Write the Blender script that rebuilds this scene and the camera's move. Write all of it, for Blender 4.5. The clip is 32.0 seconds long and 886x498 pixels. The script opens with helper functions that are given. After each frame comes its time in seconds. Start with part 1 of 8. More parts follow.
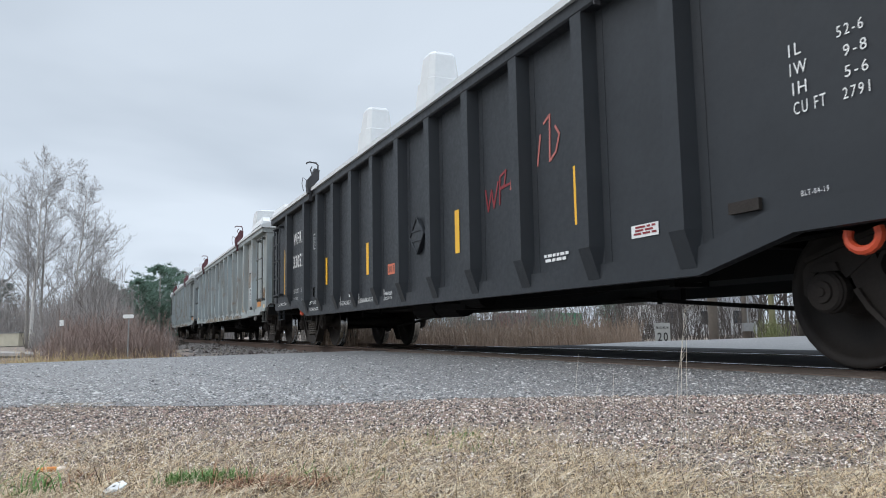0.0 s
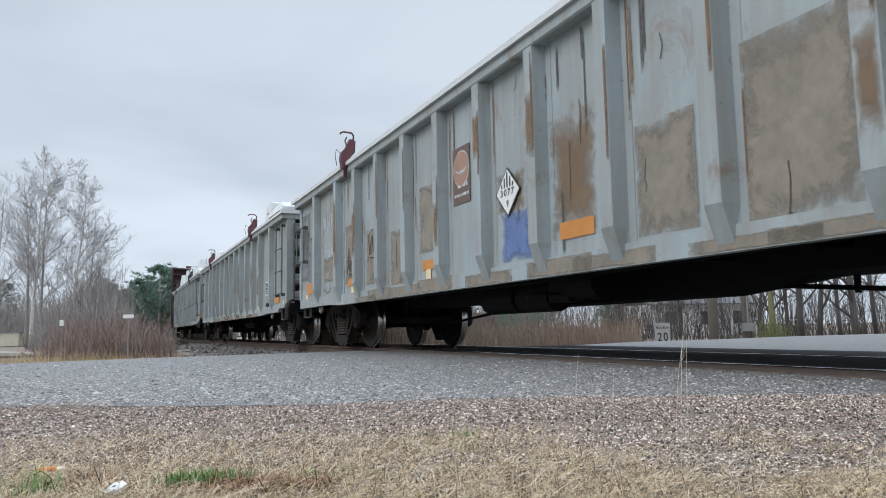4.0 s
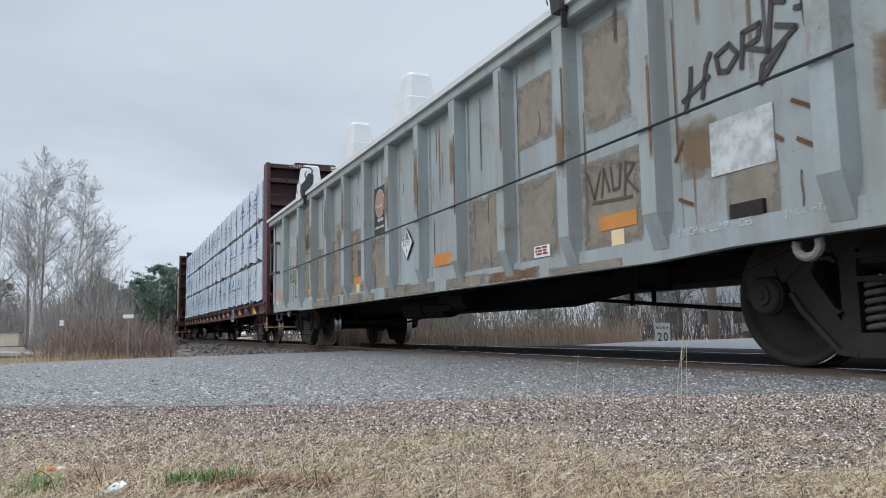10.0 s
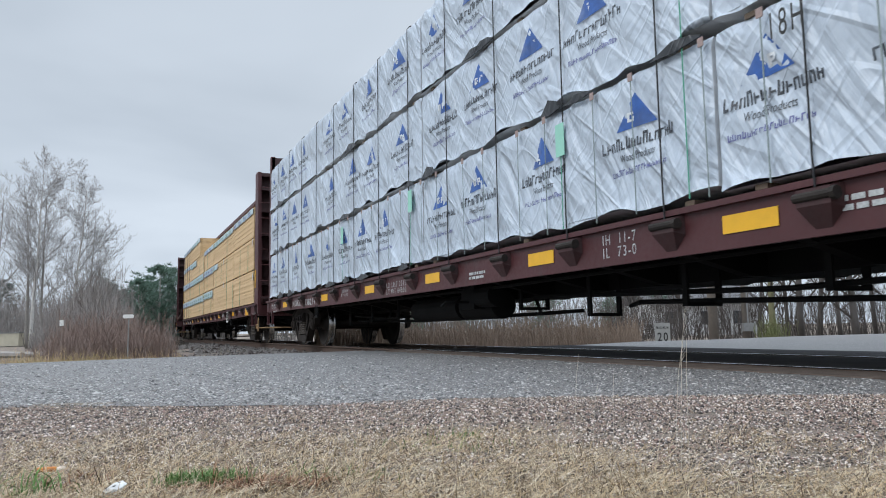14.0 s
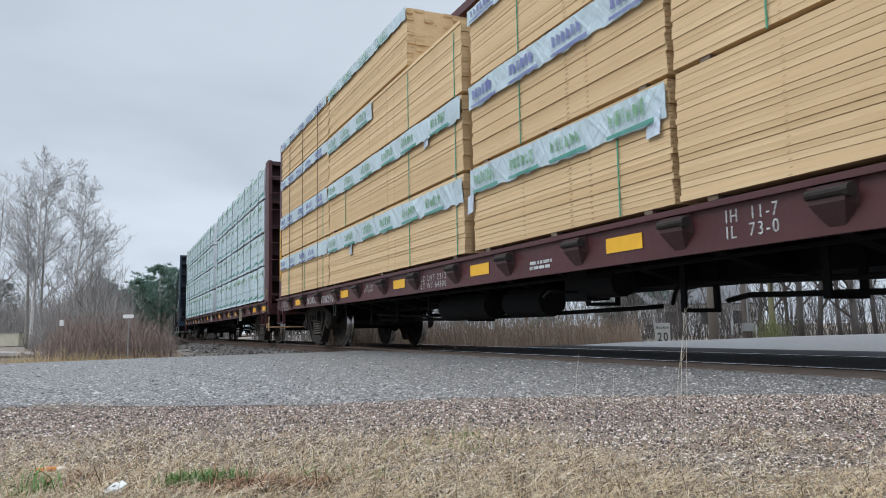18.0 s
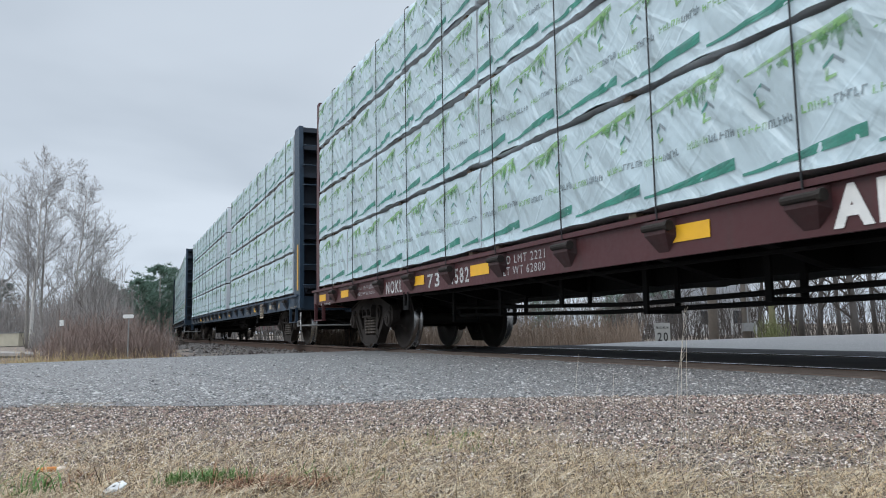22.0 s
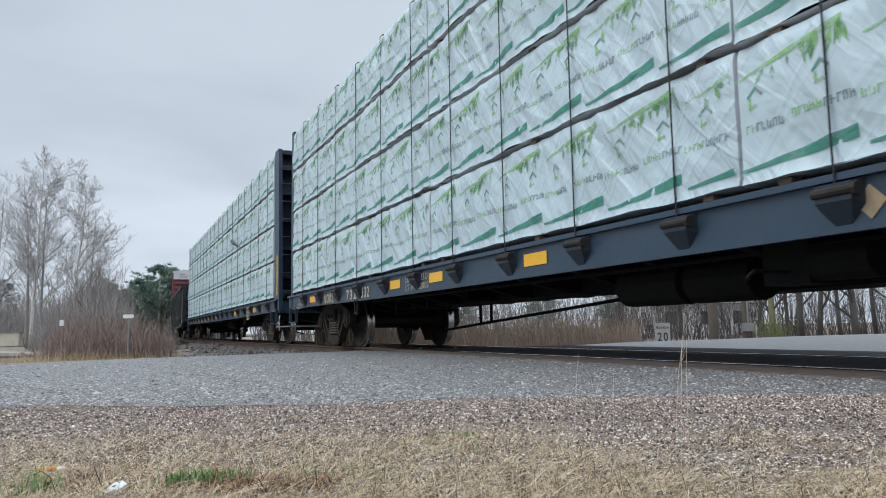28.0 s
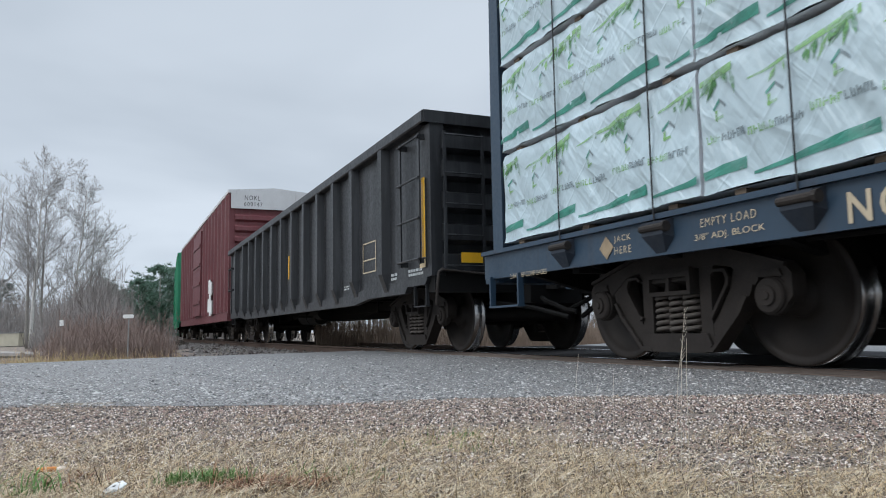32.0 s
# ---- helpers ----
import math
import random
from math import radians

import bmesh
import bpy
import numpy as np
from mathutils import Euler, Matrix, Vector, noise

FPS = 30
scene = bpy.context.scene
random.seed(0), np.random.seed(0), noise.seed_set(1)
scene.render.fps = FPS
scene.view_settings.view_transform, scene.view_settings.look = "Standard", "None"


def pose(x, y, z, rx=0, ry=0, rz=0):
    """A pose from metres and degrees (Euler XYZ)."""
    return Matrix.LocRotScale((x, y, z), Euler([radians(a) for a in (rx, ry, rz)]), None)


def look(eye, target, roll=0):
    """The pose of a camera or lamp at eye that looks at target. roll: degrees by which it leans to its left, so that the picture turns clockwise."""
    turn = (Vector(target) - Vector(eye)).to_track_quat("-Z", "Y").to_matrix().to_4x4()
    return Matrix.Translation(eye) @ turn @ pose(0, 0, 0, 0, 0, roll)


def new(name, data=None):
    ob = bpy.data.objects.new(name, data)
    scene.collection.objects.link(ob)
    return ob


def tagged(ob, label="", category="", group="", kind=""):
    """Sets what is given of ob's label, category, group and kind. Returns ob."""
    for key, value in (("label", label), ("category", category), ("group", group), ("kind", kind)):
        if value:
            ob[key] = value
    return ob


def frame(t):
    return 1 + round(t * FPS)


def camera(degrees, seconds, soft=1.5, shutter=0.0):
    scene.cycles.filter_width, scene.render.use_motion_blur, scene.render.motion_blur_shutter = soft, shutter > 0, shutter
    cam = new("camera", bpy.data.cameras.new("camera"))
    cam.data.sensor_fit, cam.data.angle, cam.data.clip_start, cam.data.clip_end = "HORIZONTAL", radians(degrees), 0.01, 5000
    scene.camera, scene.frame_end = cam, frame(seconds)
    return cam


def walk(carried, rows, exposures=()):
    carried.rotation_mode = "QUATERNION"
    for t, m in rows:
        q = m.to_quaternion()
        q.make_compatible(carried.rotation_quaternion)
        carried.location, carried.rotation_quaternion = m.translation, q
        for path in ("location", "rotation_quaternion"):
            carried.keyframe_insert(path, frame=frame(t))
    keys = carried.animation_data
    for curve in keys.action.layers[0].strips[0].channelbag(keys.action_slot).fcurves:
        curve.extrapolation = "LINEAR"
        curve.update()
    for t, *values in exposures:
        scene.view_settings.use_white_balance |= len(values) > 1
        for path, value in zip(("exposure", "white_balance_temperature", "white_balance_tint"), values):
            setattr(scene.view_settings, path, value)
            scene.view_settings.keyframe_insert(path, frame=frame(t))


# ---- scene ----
cam = camera(61.63, 32.0, soft=1.0, shutter=0.05)
walk(cam, [(0.0, pose(0, 0, 0.2774, 96.22, 1.02, 0.0)), (32.0, pose(0, 0, 0.2774, 96.22, 1.02, 0.0))],
     exposures=[(0.0, 0.16), (3.2, 0.16), (6.0, 0.04), (32.0, 0.04)])

# ---- world and light: an overcast day ----
world = bpy.data.worlds.new("overcast_sky")
scene.world = world
world.use_nodes = True


def build_world():
    nt = world.node_tree
    nt.nodes.clear()
    n, l = nt.nodes.new, nt.links.new
    out, bg = n("ShaderNodeOutputWorld"), n("ShaderNodeBackground")
    sky = n("ShaderNodeTexSky")
    sky.sky_type = "NISHITA"
    sky.sun_disc = False
    sky.sun_elevation, sky.sun_rotation = radians(38), radians(107)
    sky.air_density, sky.dust_density, sky.ozone_density = 1.0, 4.0, 1.0
    co = n("ShaderNodeTexCoord")
    sep = n("ShaderNodeSeparateXYZ")
    l(co.outputs["Generated"], sep.inputs[0])
    # cloud layer: brighter towards the zenith, soft grey billows
    div = n("ShaderNodeMath"); div.operation = "ADD"; div.inputs[1].default_value = 0.16
    l(sep.outputs["Z"], div.inputs[0])
    absz = n("ShaderNodeMath"); absz.operation = "MAXIMUM"; absz.inputs[1].default_value = 0.1
    l(div.outputs[0], absz.inputs[0])
    flat = n("ShaderNodeVectorMath"); flat.operation = "DIVIDE"
    comb = n("ShaderNodeCombineXYZ")
    for k in range(3):
        l(absz.outputs[0], comb.inputs[k])
    l(co.outputs["Generated"], flat.inputs[0]); l(comb.outputs[0], flat.inputs[1])
    nz = n("ShaderNodeTexNoise")
    nz.inputs["Scale"].default_value, nz.inputs["Detail"].default_value, nz.inputs["Roughness"].default_value = 0.85, 4.0, 0.48
    nz.inputs["Distortion"].default_value = 0.3
    l(flat.outputs[0], nz.inputs["Vector"])
    ramp = n("ShaderNodeValToRGB")
    ramp.color_ramp.elements[0].position, ramp.color_ramp.elements[0].color = 0.32, (0.495, 0.568, 0.660, 1)
    ramp.color_ramp.elements[1].position, ramp.color_ramp.elements[1].color = 0.70, (0.660, 0.742, 0.842, 1)
    l(nz.outputs["Fac"], ramp.inputs[0])
    up = n("ShaderNodeMapRange")
    up.inputs["From Min"].default_value, up.inputs["From Max"].default_value = 0.42, 0.95
    up.inputs["To Min"].default_value, up.inputs["To Max"].default_value = 1.0, 4.4
    l(sep.outputs["Z"], up.inputs["Value"])
    low = n("ShaderNodeMapRange")
    low.inputs["From Min"].default_value, low.inputs["From Max"].default_value = 0.02, 0.30
    low.inputs["To Min"].default_value, low.inputs["To Max"].default_value = 1.16, 0.98
    l(sep.outputs["Z"], low.inputs["Value"])
    both = n("ShaderNodeMath"); both.operation = "MULTIPLY"
    l(up.outputs[0], both.inputs[0]); l(low.outputs[0], both.inputs[1])
    lift = n("ShaderNodeVectorMath"); lift.operation = "SCALE"
    l(ramp.outputs[0], lift.inputs[0]); l(both.outputs[0], lift.inputs["Scale"])
    dim = n("ShaderNodeVectorMath"); dim.operation = "SCALE"; dim.inputs["Scale"].default_value = 0.05
    l(sky.outputs[0], dim.inputs[0])
    mix = n("ShaderNodeMixRGB"); mix.inputs[0].default_value = 0.92
    l(dim.outputs[0], mix.inputs[1]); l(lift.outputs[0], mix.inputs[2])
    l(mix.outputs[0], bg.inputs[0])
    bg.inputs["Strength"].default_value = 1.0
    l(bg.outputs[0], out.inputs[0])


build_world()
sun_data = bpy.data.lights.new("sun", "SUN")
sun_data.energy, sun_data.angle, sun_data.color = 1.1, radians(34), (1.0, 0.97, 0.93)
sun = new("sun", sun_data)
sun.matrix_world = look((-44, -8, 38), (0, 6, 0))

# ---- the track line and how the train rolls along it ----
ALPHA, OFFSET = 0.4156, 4.865
FWD, SIDE = Vector((math.sin(ALPHA), -math.cos(ALPHA))), Vector((-math.cos(ALPHA), -math.sin(ALPHA)))
CURVE, CURVE_START, EASE = 0.0061, 38.15, 12.0
ROLLED = [1.97, 6.75, 11.67, 16.71, 21.8, 26.92, 32.11, 37.43, 42.89, 48.44, 54.09, 59.77, 65.48, 71.29, 77.31, 83.57, 89.99,
          96.49, 103.04, 109.6, 116.43, 123.52, 130.73, 138.04, 145.44, 153.1, 161.01, 169.07, 177.18, 185.35, 193.63, 202.09, 210.78]


def far_table():
    rows, p, step = [], Vector((0, 0)), 0.25
    start = SIDE * -OFFSET - FWD * CURVE_START
    for i in range(1400):
        far = i * step
        th = CURVE * (far * far / (2 * EASE) if far < EASE else far - EASE / 2)
        rows.append((start + p, th))
        mid = far + step / 2
        th = CURVE * (mid * mid / (2 * EASE) if mid < EASE else mid - EASE / 2)
        p = p + (-FWD * math.cos(th) - SIDE * math.sin(th)) * step
    return rows


FAR = far_table()


def along(s):
    """Place on the track's middle line, s metres past the point nearest the camera; far points lie on the bend."""
    if s >= -CURVE_START:
        return SIDE * -OFFSET + FWD * s
    k = (-s - CURVE_START) / 0.25
    i = min(int(k), len(FAR) - 2)
    return FAR[i][0].lerp(FAR[i + 1][0], k - i)


def rolled(t):
    n = len(ROLLED)
    y = np.array(ROLLED)
    a, b = np.eye(n), np.zeros(n)
    for i in range(1, n - 1):
        a[i, i - 1], a[i, i], a[i, i + 1] = 1 / 6, 2 / 3, 1 / 6
        b[i] = y[i - 1] - 2 * y[i] + y[i + 1]
    d = np.linalg.solve(a, b)
    j = min(int(t), n - 2)
    p, q = j + 1 - t, t - j
    return float(p * y[j] + q * y[j + 1] + ((p ** 3 - p) * d[j] + (q ** 3 - q) * d[j + 1]) / 6)


def on_track(s, half=0.0):
    """Pose at s: x forward along the line, -y to the camera's side; half is the distance from the middle to a pivot."""
    e = max(half, 0.3)
    a, b = along(s + e), along(s - e)
    d = (a - b).normalized()
    m = (a + b) / 2
    return Matrix(((d.x, -d.y, 0, m.x), (d.y, d.x, 0, m.y), (0, 0, 1, 0), (0, 0, 0, 1)))


# ---- mesh helpers ----
def mesh_of(name, verts, faces, mats, idx=None, smooth=False):
    me = bpy.data.meshes.new(name)
    me.from_pydata([tuple(v) for v in verts], [], faces)
    for m in (mats if isinstance(mats, (list, tuple)) else [mats]):
        me.materials.append(m)
    if idx:
        me.polygons.foreach_set("material_index", idx)
    if smooth:
        me.polygons.foreach_set("use_smooth", [True] * len(me.polygons))
    me.update()
    return me


class Geo:
    """Collects simple solids into one mesh."""

    def __init__(self):
        self.v, self.f, self.i, self.k = [], [], [], 0

    def add(self, verts, faces):
        o = len(self.v)
        self.v += [tuple(p) for p in verts]
        self.f += [tuple(o + j for j in q) for q in faces]
        self.i += [self.k] * len(faces)
        return self

    def box(self, x0, x1, y0, y1, z0, z1, m=None, c=0.0):
        """A box; c cuts its edges along x."""
        if c > 0:
            pr = [(y0 + c, z0), (y1 - c, z0), (y1, z0 + c), (y1, z1 - c), (y1 - c, z1), (y0 + c, z1), (y0, z1 - c), (y0, z0 + c)]
            return self.prism(pr, "x", x0, x1, m)
        p = [Vector(q) for q in ((x0, y0, z0), (x1, y0, z0), (x1, y1, z0), (x0, y1, z0), (x0, y0, z1), (x1, y0, z1), (x1, y1, z1), (x0, y1, z1))]
        if m is not None:
            p = [m @ q for q in p]
        return self.add(p, ((0, 3, 2, 1), (4, 5, 6, 7), (0, 1, 5, 4), (1, 2, 6, 5), (2, 3, 7, 6), (3, 0, 4, 7)))

    def prism(self, pts, axis, lo, hi, m=None):
        """Extrudes a closed outline along an axis; outline coordinates are the other two axes in order."""
        def mk(p, h):
            q = {"x": (h, p[0], p[1]), "y": (p[0], h, p[1]), "z": (p[0], p[1], h)}[axis]
            return m @ Vector(q) if m is not None else Vector(q)
        n = len(pts)
        v = [mk(p, lo) for p in pts] + [mk(p, hi) for p in pts]
        f = [tuple(range(n)), tuple(range(2 * n - 1, n - 1, -1))]
        f += [(i, i + n, (i + 1) % n + n, (i + 1) % n) for i in range(n)]
        return self.add(v, f)

    def tube(self, pts, r, seg=6, r2=None, cap=True):
        """A round bar along points; r may shrink to r2."""
        pts = [Vector(p) for p in pts]
        n = len(pts)
        v, f = [], []
        ref = None
        for i, p in enumerate(pts):
            d = (pts[min(i + 1, n - 1)] - pts[max(i - 1, 0)]).normalized()
            if ref is None:
                ref = d.orthogonal().normalized()
            ref = (ref - d * ref.dot(d))
            ref = ref.normalized() if ref.length > 1e-5 else d.orthogonal().normalized()
            w = d.cross(ref)
            rr = r if r2 is None else r + (r2 - r) * i / max(n - 1, 1)
            v += [p + (ref * math.cos(a) + w * math.sin(a)) * rr for a in (2 * math.pi * k / seg for k in range(seg))]
        for i in range(n - 1):
            for k in range(seg):
                f.append((i * seg + k, i * seg + (k + 1) % seg, (i + 1) * seg + (k + 1) % seg, (i + 1) * seg + k))
        if cap:
            f.append(tuple(range(seg - 1, -1, -1)))
            f.append(tuple((n - 1) * seg + k for k in range(seg)))
        return self.add(v, f)

    def lathe(self, prof, seg=32, centre=(0, 0, 0)):
        """Turns (y, radius) pairs about the y axis."""
        c = Vector(centre)
        v, f = [], []
        for y, r in prof:
            v += [c + Vector((r * math.cos(a), y, r * math.sin(a))) for a in (2 * math.pi * k / seg for k in range(seg))]
        for i in range(len(prof) - 1):
            for k in range(seg):
                f.append((i * seg + k, (i + 1) * seg + k, (i + 1) * seg + (k + 1) % seg, i * seg + (k + 1) % seg))
        return self.add(v, f)

    def mesh(self, name, mats, smooth=False):
        return mesh_of(name, self.v, self.f, mats, self.i if isinstance(mats, (list, tuple)) else None, smooth)


def part(name, geo, material, parent, label="", smooth=False, at=None, kind=""):
    """Links a Geo (or a ready mesh) as one mesh object under a thing or a part."""
    me = geo.mesh(name, material, smooth) if isinstance(geo, Geo) else geo
    ob = new(name, me)
    ob.parent = parent
    if at is not None:
        ob.matrix_basis = at
    return tagged(ob, label=label, kind=kind)


def thing(name, label, category, group="", kind="", m=None, data=None):
    ob = new(name, data)
    if m is not None:
        ob.matrix_basis = m
    return tagged(ob, label, category, group, kind)


def lettering(text, material, parent, x0, x1, z0, z1, y, name="lettering", bold=0.0, face=0.0):
    """Painted words in the built-in font, fitted to a rectangle on the camera's side of a car; face turns them about z."""
    cu = bpy.data.curves.new("text", "FONT")
    cu.body, cu.size, cu.offset, cu.resolution_u = text, 1.0, bold, 3
    cu.space_character = 1.0 if len(text) > 12 else 1.28
    tmp = bpy.data.objects.new("text", cu)
    scene.collection.objects.link(tmp)
    me = bpy.data.meshes.new_from_object(tmp)
    bpy.data.objects.remove(tmp)
    bpy.data.curves.remove(cu)
    co = np.empty(len(me.vertices) * 3)
    me.vertices.foreach_get("co", co)
    co = co.reshape(-1, 3)
    lo, hi = co.min(0), co.max(0)
    w, h = abs(x1 - x0), z1 - z0
    out = np.zeros_like(co)
    out[:, 0] = (co[:, 0] - lo[0]) / (hi[0] - lo[0]) * w - w / 2
    out[:, 2] = (co[:, 1] - lo[1]) / (hi[1] - lo[1]) * h - h / 2
    me.vertices.foreach_set("co", out.ravel())
    me.materials.clear()
    me.materials.append(material)
    me.update()
    return part(name, me, material, parent, at=pose((x0 + x1) / 2, y, (z0 + z1) / 2, rz=face), kind="stuff")


def decal(parent, name, x0, x1, z0, z1, y, material, label="", thick=0.003, lean=0.0):
    """A painted patch, sticker or plate on the camera's side; lean slants its top."""
    g = Geo()
    g.prism([(x0, z0), (x1, z0), (x1 + lean, z1), (x0 + lean, z1)], "y", y - thick, y)
    return part(name, g, material, parent, label)


def spray(parent, name, strokes, r, y, material, label=""):
    """Sprayed or smeared lines through points (x, z)."""
    g = Geo()
    for st in strokes:
        for (ax, az), (bx, bz) in zip(st, st[1:]):
            d = Vector((bx - ax, bz - az))
            n = Vector((-d.y, d.x)).normalized() * r if d.length > 1e-6 else Vector((r, 0))
            e = d.normalized() * r * 0.5 if d.length > 1e-6 else Vector((0, 0))
            g.prism([(ax + n.x - e.x, az + n.y - e.y), (ax - n.x - e.x, az - n.y - e.y), (bx - n.x + e.x, bz - n.y + e.y), (bx + n.x + e.x, bz + n.y + e.y)], "y", y - 0.002, y)
    return part(name, g, material, parent, label)


# ---- materials ----
def nodes_of(name):
    m = bpy.data.materials.new(name)
    m.use_nodes = True
    nt = m.node_tree
    return m, nt, nt.nodes["Principled BSDF"], nt.nodes.new, nt.links.new


def noise_node(nt, scale, detail=4.0, rough=0.55, stretch=None, coord="Object", distort=0.0, turn=0.0):
    co = nt.nodes.new("ShaderNodeTexCoord")
    mp = nt.nodes.new("ShaderNodeMapping")
    if stretch:
        mp.inputs["Scale"].default_value = stretch
    mp.inputs["Rotation"].default_value = (0.0, turn, 0.0)
    nt.links.new(co.outputs[coord], mp.inputs[0])
    nz = nt.nodes.new("ShaderNodeTexNoise")
    nz.inputs["Scale"].default_value, nz.inputs["Detail"].default_value, nz.inputs["Roughness"].default_value = scale, detail, rough
    nz.inputs["Distortion"].default_value = distort
    nt.links.new(mp.outputs[0], nz.inputs["Vector"])
    return nz


def ramp_node(nt, src, a, b, ca, cb):
    r = nt.nodes.new("ShaderNodeValToRGB")
    e = r.color_ramp.elements
    e[0].position, e[0].color, e[1].position, e[1].color = a, (*ca, 1), b, (*cb, 1)
    nt.links.new(src, r.inputs[0])
    return r.outputs[0]


def mix_node(nt, fac, a, b, mode="MIX"):
    m = nt.nodes.new("ShaderNodeMixRGB")
    m.blend_type = mode
    for sock, val in ((m.inputs[0], fac), (m.inputs[1], a), (m.inputs[2], b)):
        if isinstance(val, (int, float)):
            sock.default_value = val
        elif isinstance(val, tuple):
            sock.default_value = (*val, 1)
        else:
            nt.links.new(val, sock)
    return m.outputs[0]


def bump_node(nt, src, strength, dist):
    b = nt.nodes.new("ShaderNodeBump")
    b.inputs["Strength"].default_value, b.inputs["Distance"].default_value = strength, dist
    nt.links.new(src, b.inputs["Height"])
    return b.outputs[0]


def plain(name, c, rough=0.6, metal=0.0, var=0.25, scale=3.0, bump=0.0, bscale=60.0, spec=0.5):
    """A surface with broad and fine variation of one colour."""
    m, nt, p, n, l = nodes_of(name)
    big, small = noise_node(nt, scale), noise_node(nt, scale * 14, 3.0)
    lo, hi = tuple(x * (1 - var) for x in c), tuple(min(1, x * (1 + var)) for x in c)
    col = mix_node(nt, 0.45, ramp_node(nt, big.outputs["Fac"], 0.3, 0.7, lo, hi), ramp_node(nt, small.outputs["Fac"], 0.3, 0.7, lo, hi))
    l(col, p.inputs["Base Color"])
    l(ramp_node(nt, small.outputs["Fac"], 0.2, 0.8, (rough - 0.08,) * 3, (min(1, rough + 0.08),) * 3), p.inputs["Roughness"])
    p.inputs["Metallic"].default_value = metal
    p.inputs["Specular IOR Level"].default_value = spec
    if bump:
        l(bump_node(nt, noise_node(nt, bscale, 3.0).outputs["Fac"], 0.6, bump), p.inputs["Normal"])
    return m


def car_paint(name, c, rust=(0.20, 0.085, 0.03), rust_amt=0.5, dirt=(0.16, 0.13, 0.10), dirt_amt=0.4, rough=0.55, spec=0.5):
    """Weathered freight-car enamel: faded patches, runs of rust and road dirt, dents."""
    m, nt, p, n, l = nodes_of(name)
    fade = noise_node(nt, 0.9, 5.0, 0.6)
    base = ramp_node(nt, fade.outputs["Fac"], 0.3, 0.7, tuple(x * 0.8 for x in c), tuple(min(1, x * 1.18) for x in c))
    fine = noise_node(nt, 24.0, 4.0, 0.7)
    base = mix_node(nt, 0.35, base, ramp_node(nt, fine.outputs["Fac"], 0.35, 0.65, tuple(x * 0.85 for x in c), tuple(min(1, x * 1.12) for x in c)))
    runs = noise_node(nt, 1.0, 5.0, 0.65, (5.0, 5.0, 0.45), distort=0.2)
    dm = ramp_node(nt, runs.outputs["Fac"], 0.66 - 0.26 * dirt_amt, 0.78, (0, 0, 0), (0.75, 0.75, 0.75))
    base = mix_node(nt, dm, base, dirt)
    spots = noise_node(nt, 2.6, 6.0, 0.7, (1.0, 1.0, 0.55), distort=0.6)
    rm = ramp_node(nt, spots.outputs["Fac"], 0.72 - 0.16 * rust_amt, 0.76, (0, 0, 0), (0.9, 0.9, 0.9))
    base = mix_node(nt, rm, base, rust)
    chips = noise_node(nt, 17.0, 5.0, 0.75)
    cm = ramp_node(nt, chips.outputs["Fac"], 0.70 - 0.06 * rust_amt, 0.72, (0, 0, 0), (0.85, 0.85, 0.85))
    base = mix_node(nt, cm, base, tuple(x * 0.6 for x in rust))
    l(base, p.inputs["Base Color"])
    p.inputs["Specular IOR Level"].default_value = spec
    l(ramp_node(nt, fine.outputs["Fac"], 0.3, 0.7, (rough - 0.1,) * 3, (rough + 0.15,) * 3), p.inputs["Roughness"])
    l(bump_node(nt, noise_node(nt, 2.2, 3.0, 0.5).outputs["Fac"], 0.5, 0.03), p.inputs["Normal"])
    return m


def ink(name, c, lo=0.55, hi=0.95, scale=9.0):
    """Printing ink worn thin in places."""
    m = plain(name, c, 0.45, var=0.25, scale=6)
    nt = m.node_tree
    mix, tr = nt.nodes.new("ShaderNodeMixShader"), nt.nodes.new("ShaderNodeBsdfTransparent")
    nz = noise_node(nt, scale, 3, 0.6)
    nt.links.new(ramp_node(nt, nz.outputs["Fac"], 0.32, 0.62, (lo,) * 3, (hi,) * 3), mix.inputs[0])
    nt.links.new(tr.outputs[0], mix.inputs[1])
    nt.links.new(nt.nodes["Principled BSDF"].outputs[0], mix.inputs[2])
    nt.links.new(mix.outputs[0], nt.nodes["Material Output"].inputs[0])
    return m


GREY = car_paint("weathered_grey_paint", (0.305, 0.355, 0.368), rust=(0.19, 0.105, 0.05), rust_amt=0.95, dirt=(0.235, 0.20, 0.155), dirt_amt=1.15)
# near-black end sheet: recess shade between the sooty ribs put into its colour
RECESS_SHADE = plain("black_recess_shade", (0.035, 0.033, 0.031), 0.85, var=0.5, scale=3.0)
IRON = plain("dark_greenish_iron", (0.085, 0.088, 0.082), 0.65, var=0.35, scale=9.0)
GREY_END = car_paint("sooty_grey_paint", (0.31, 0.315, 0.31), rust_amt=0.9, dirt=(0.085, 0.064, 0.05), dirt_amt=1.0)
BLACK = car_paint("black_enamel", (0.025, 0.028, 0.032), rust=(0.035, 0.032, 0.03), rust_amt=0.05, dirt=(0.030, 0.030, 0.032), dirt_amt=0.4, rough=0.5, spec=0.32)
OLD_BLACK = car_paint("old_black_enamel", (0.017, 0.0185, 0.021), rust=(0.055, 0.045, 0.04), rust_amt=0.35, dirt=(0.075, 0.078, 0.083), dirt_amt=0.7, rough=0.45)
MAROON = car_paint("maroon_paint", (0.068, 0.018, 0.020), rust=(0.06, 0.028, 0.02), rust_amt=0.3, dirt=(0.05, 0.03, 0.028), dirt_amt=0.4, rough=0.5)
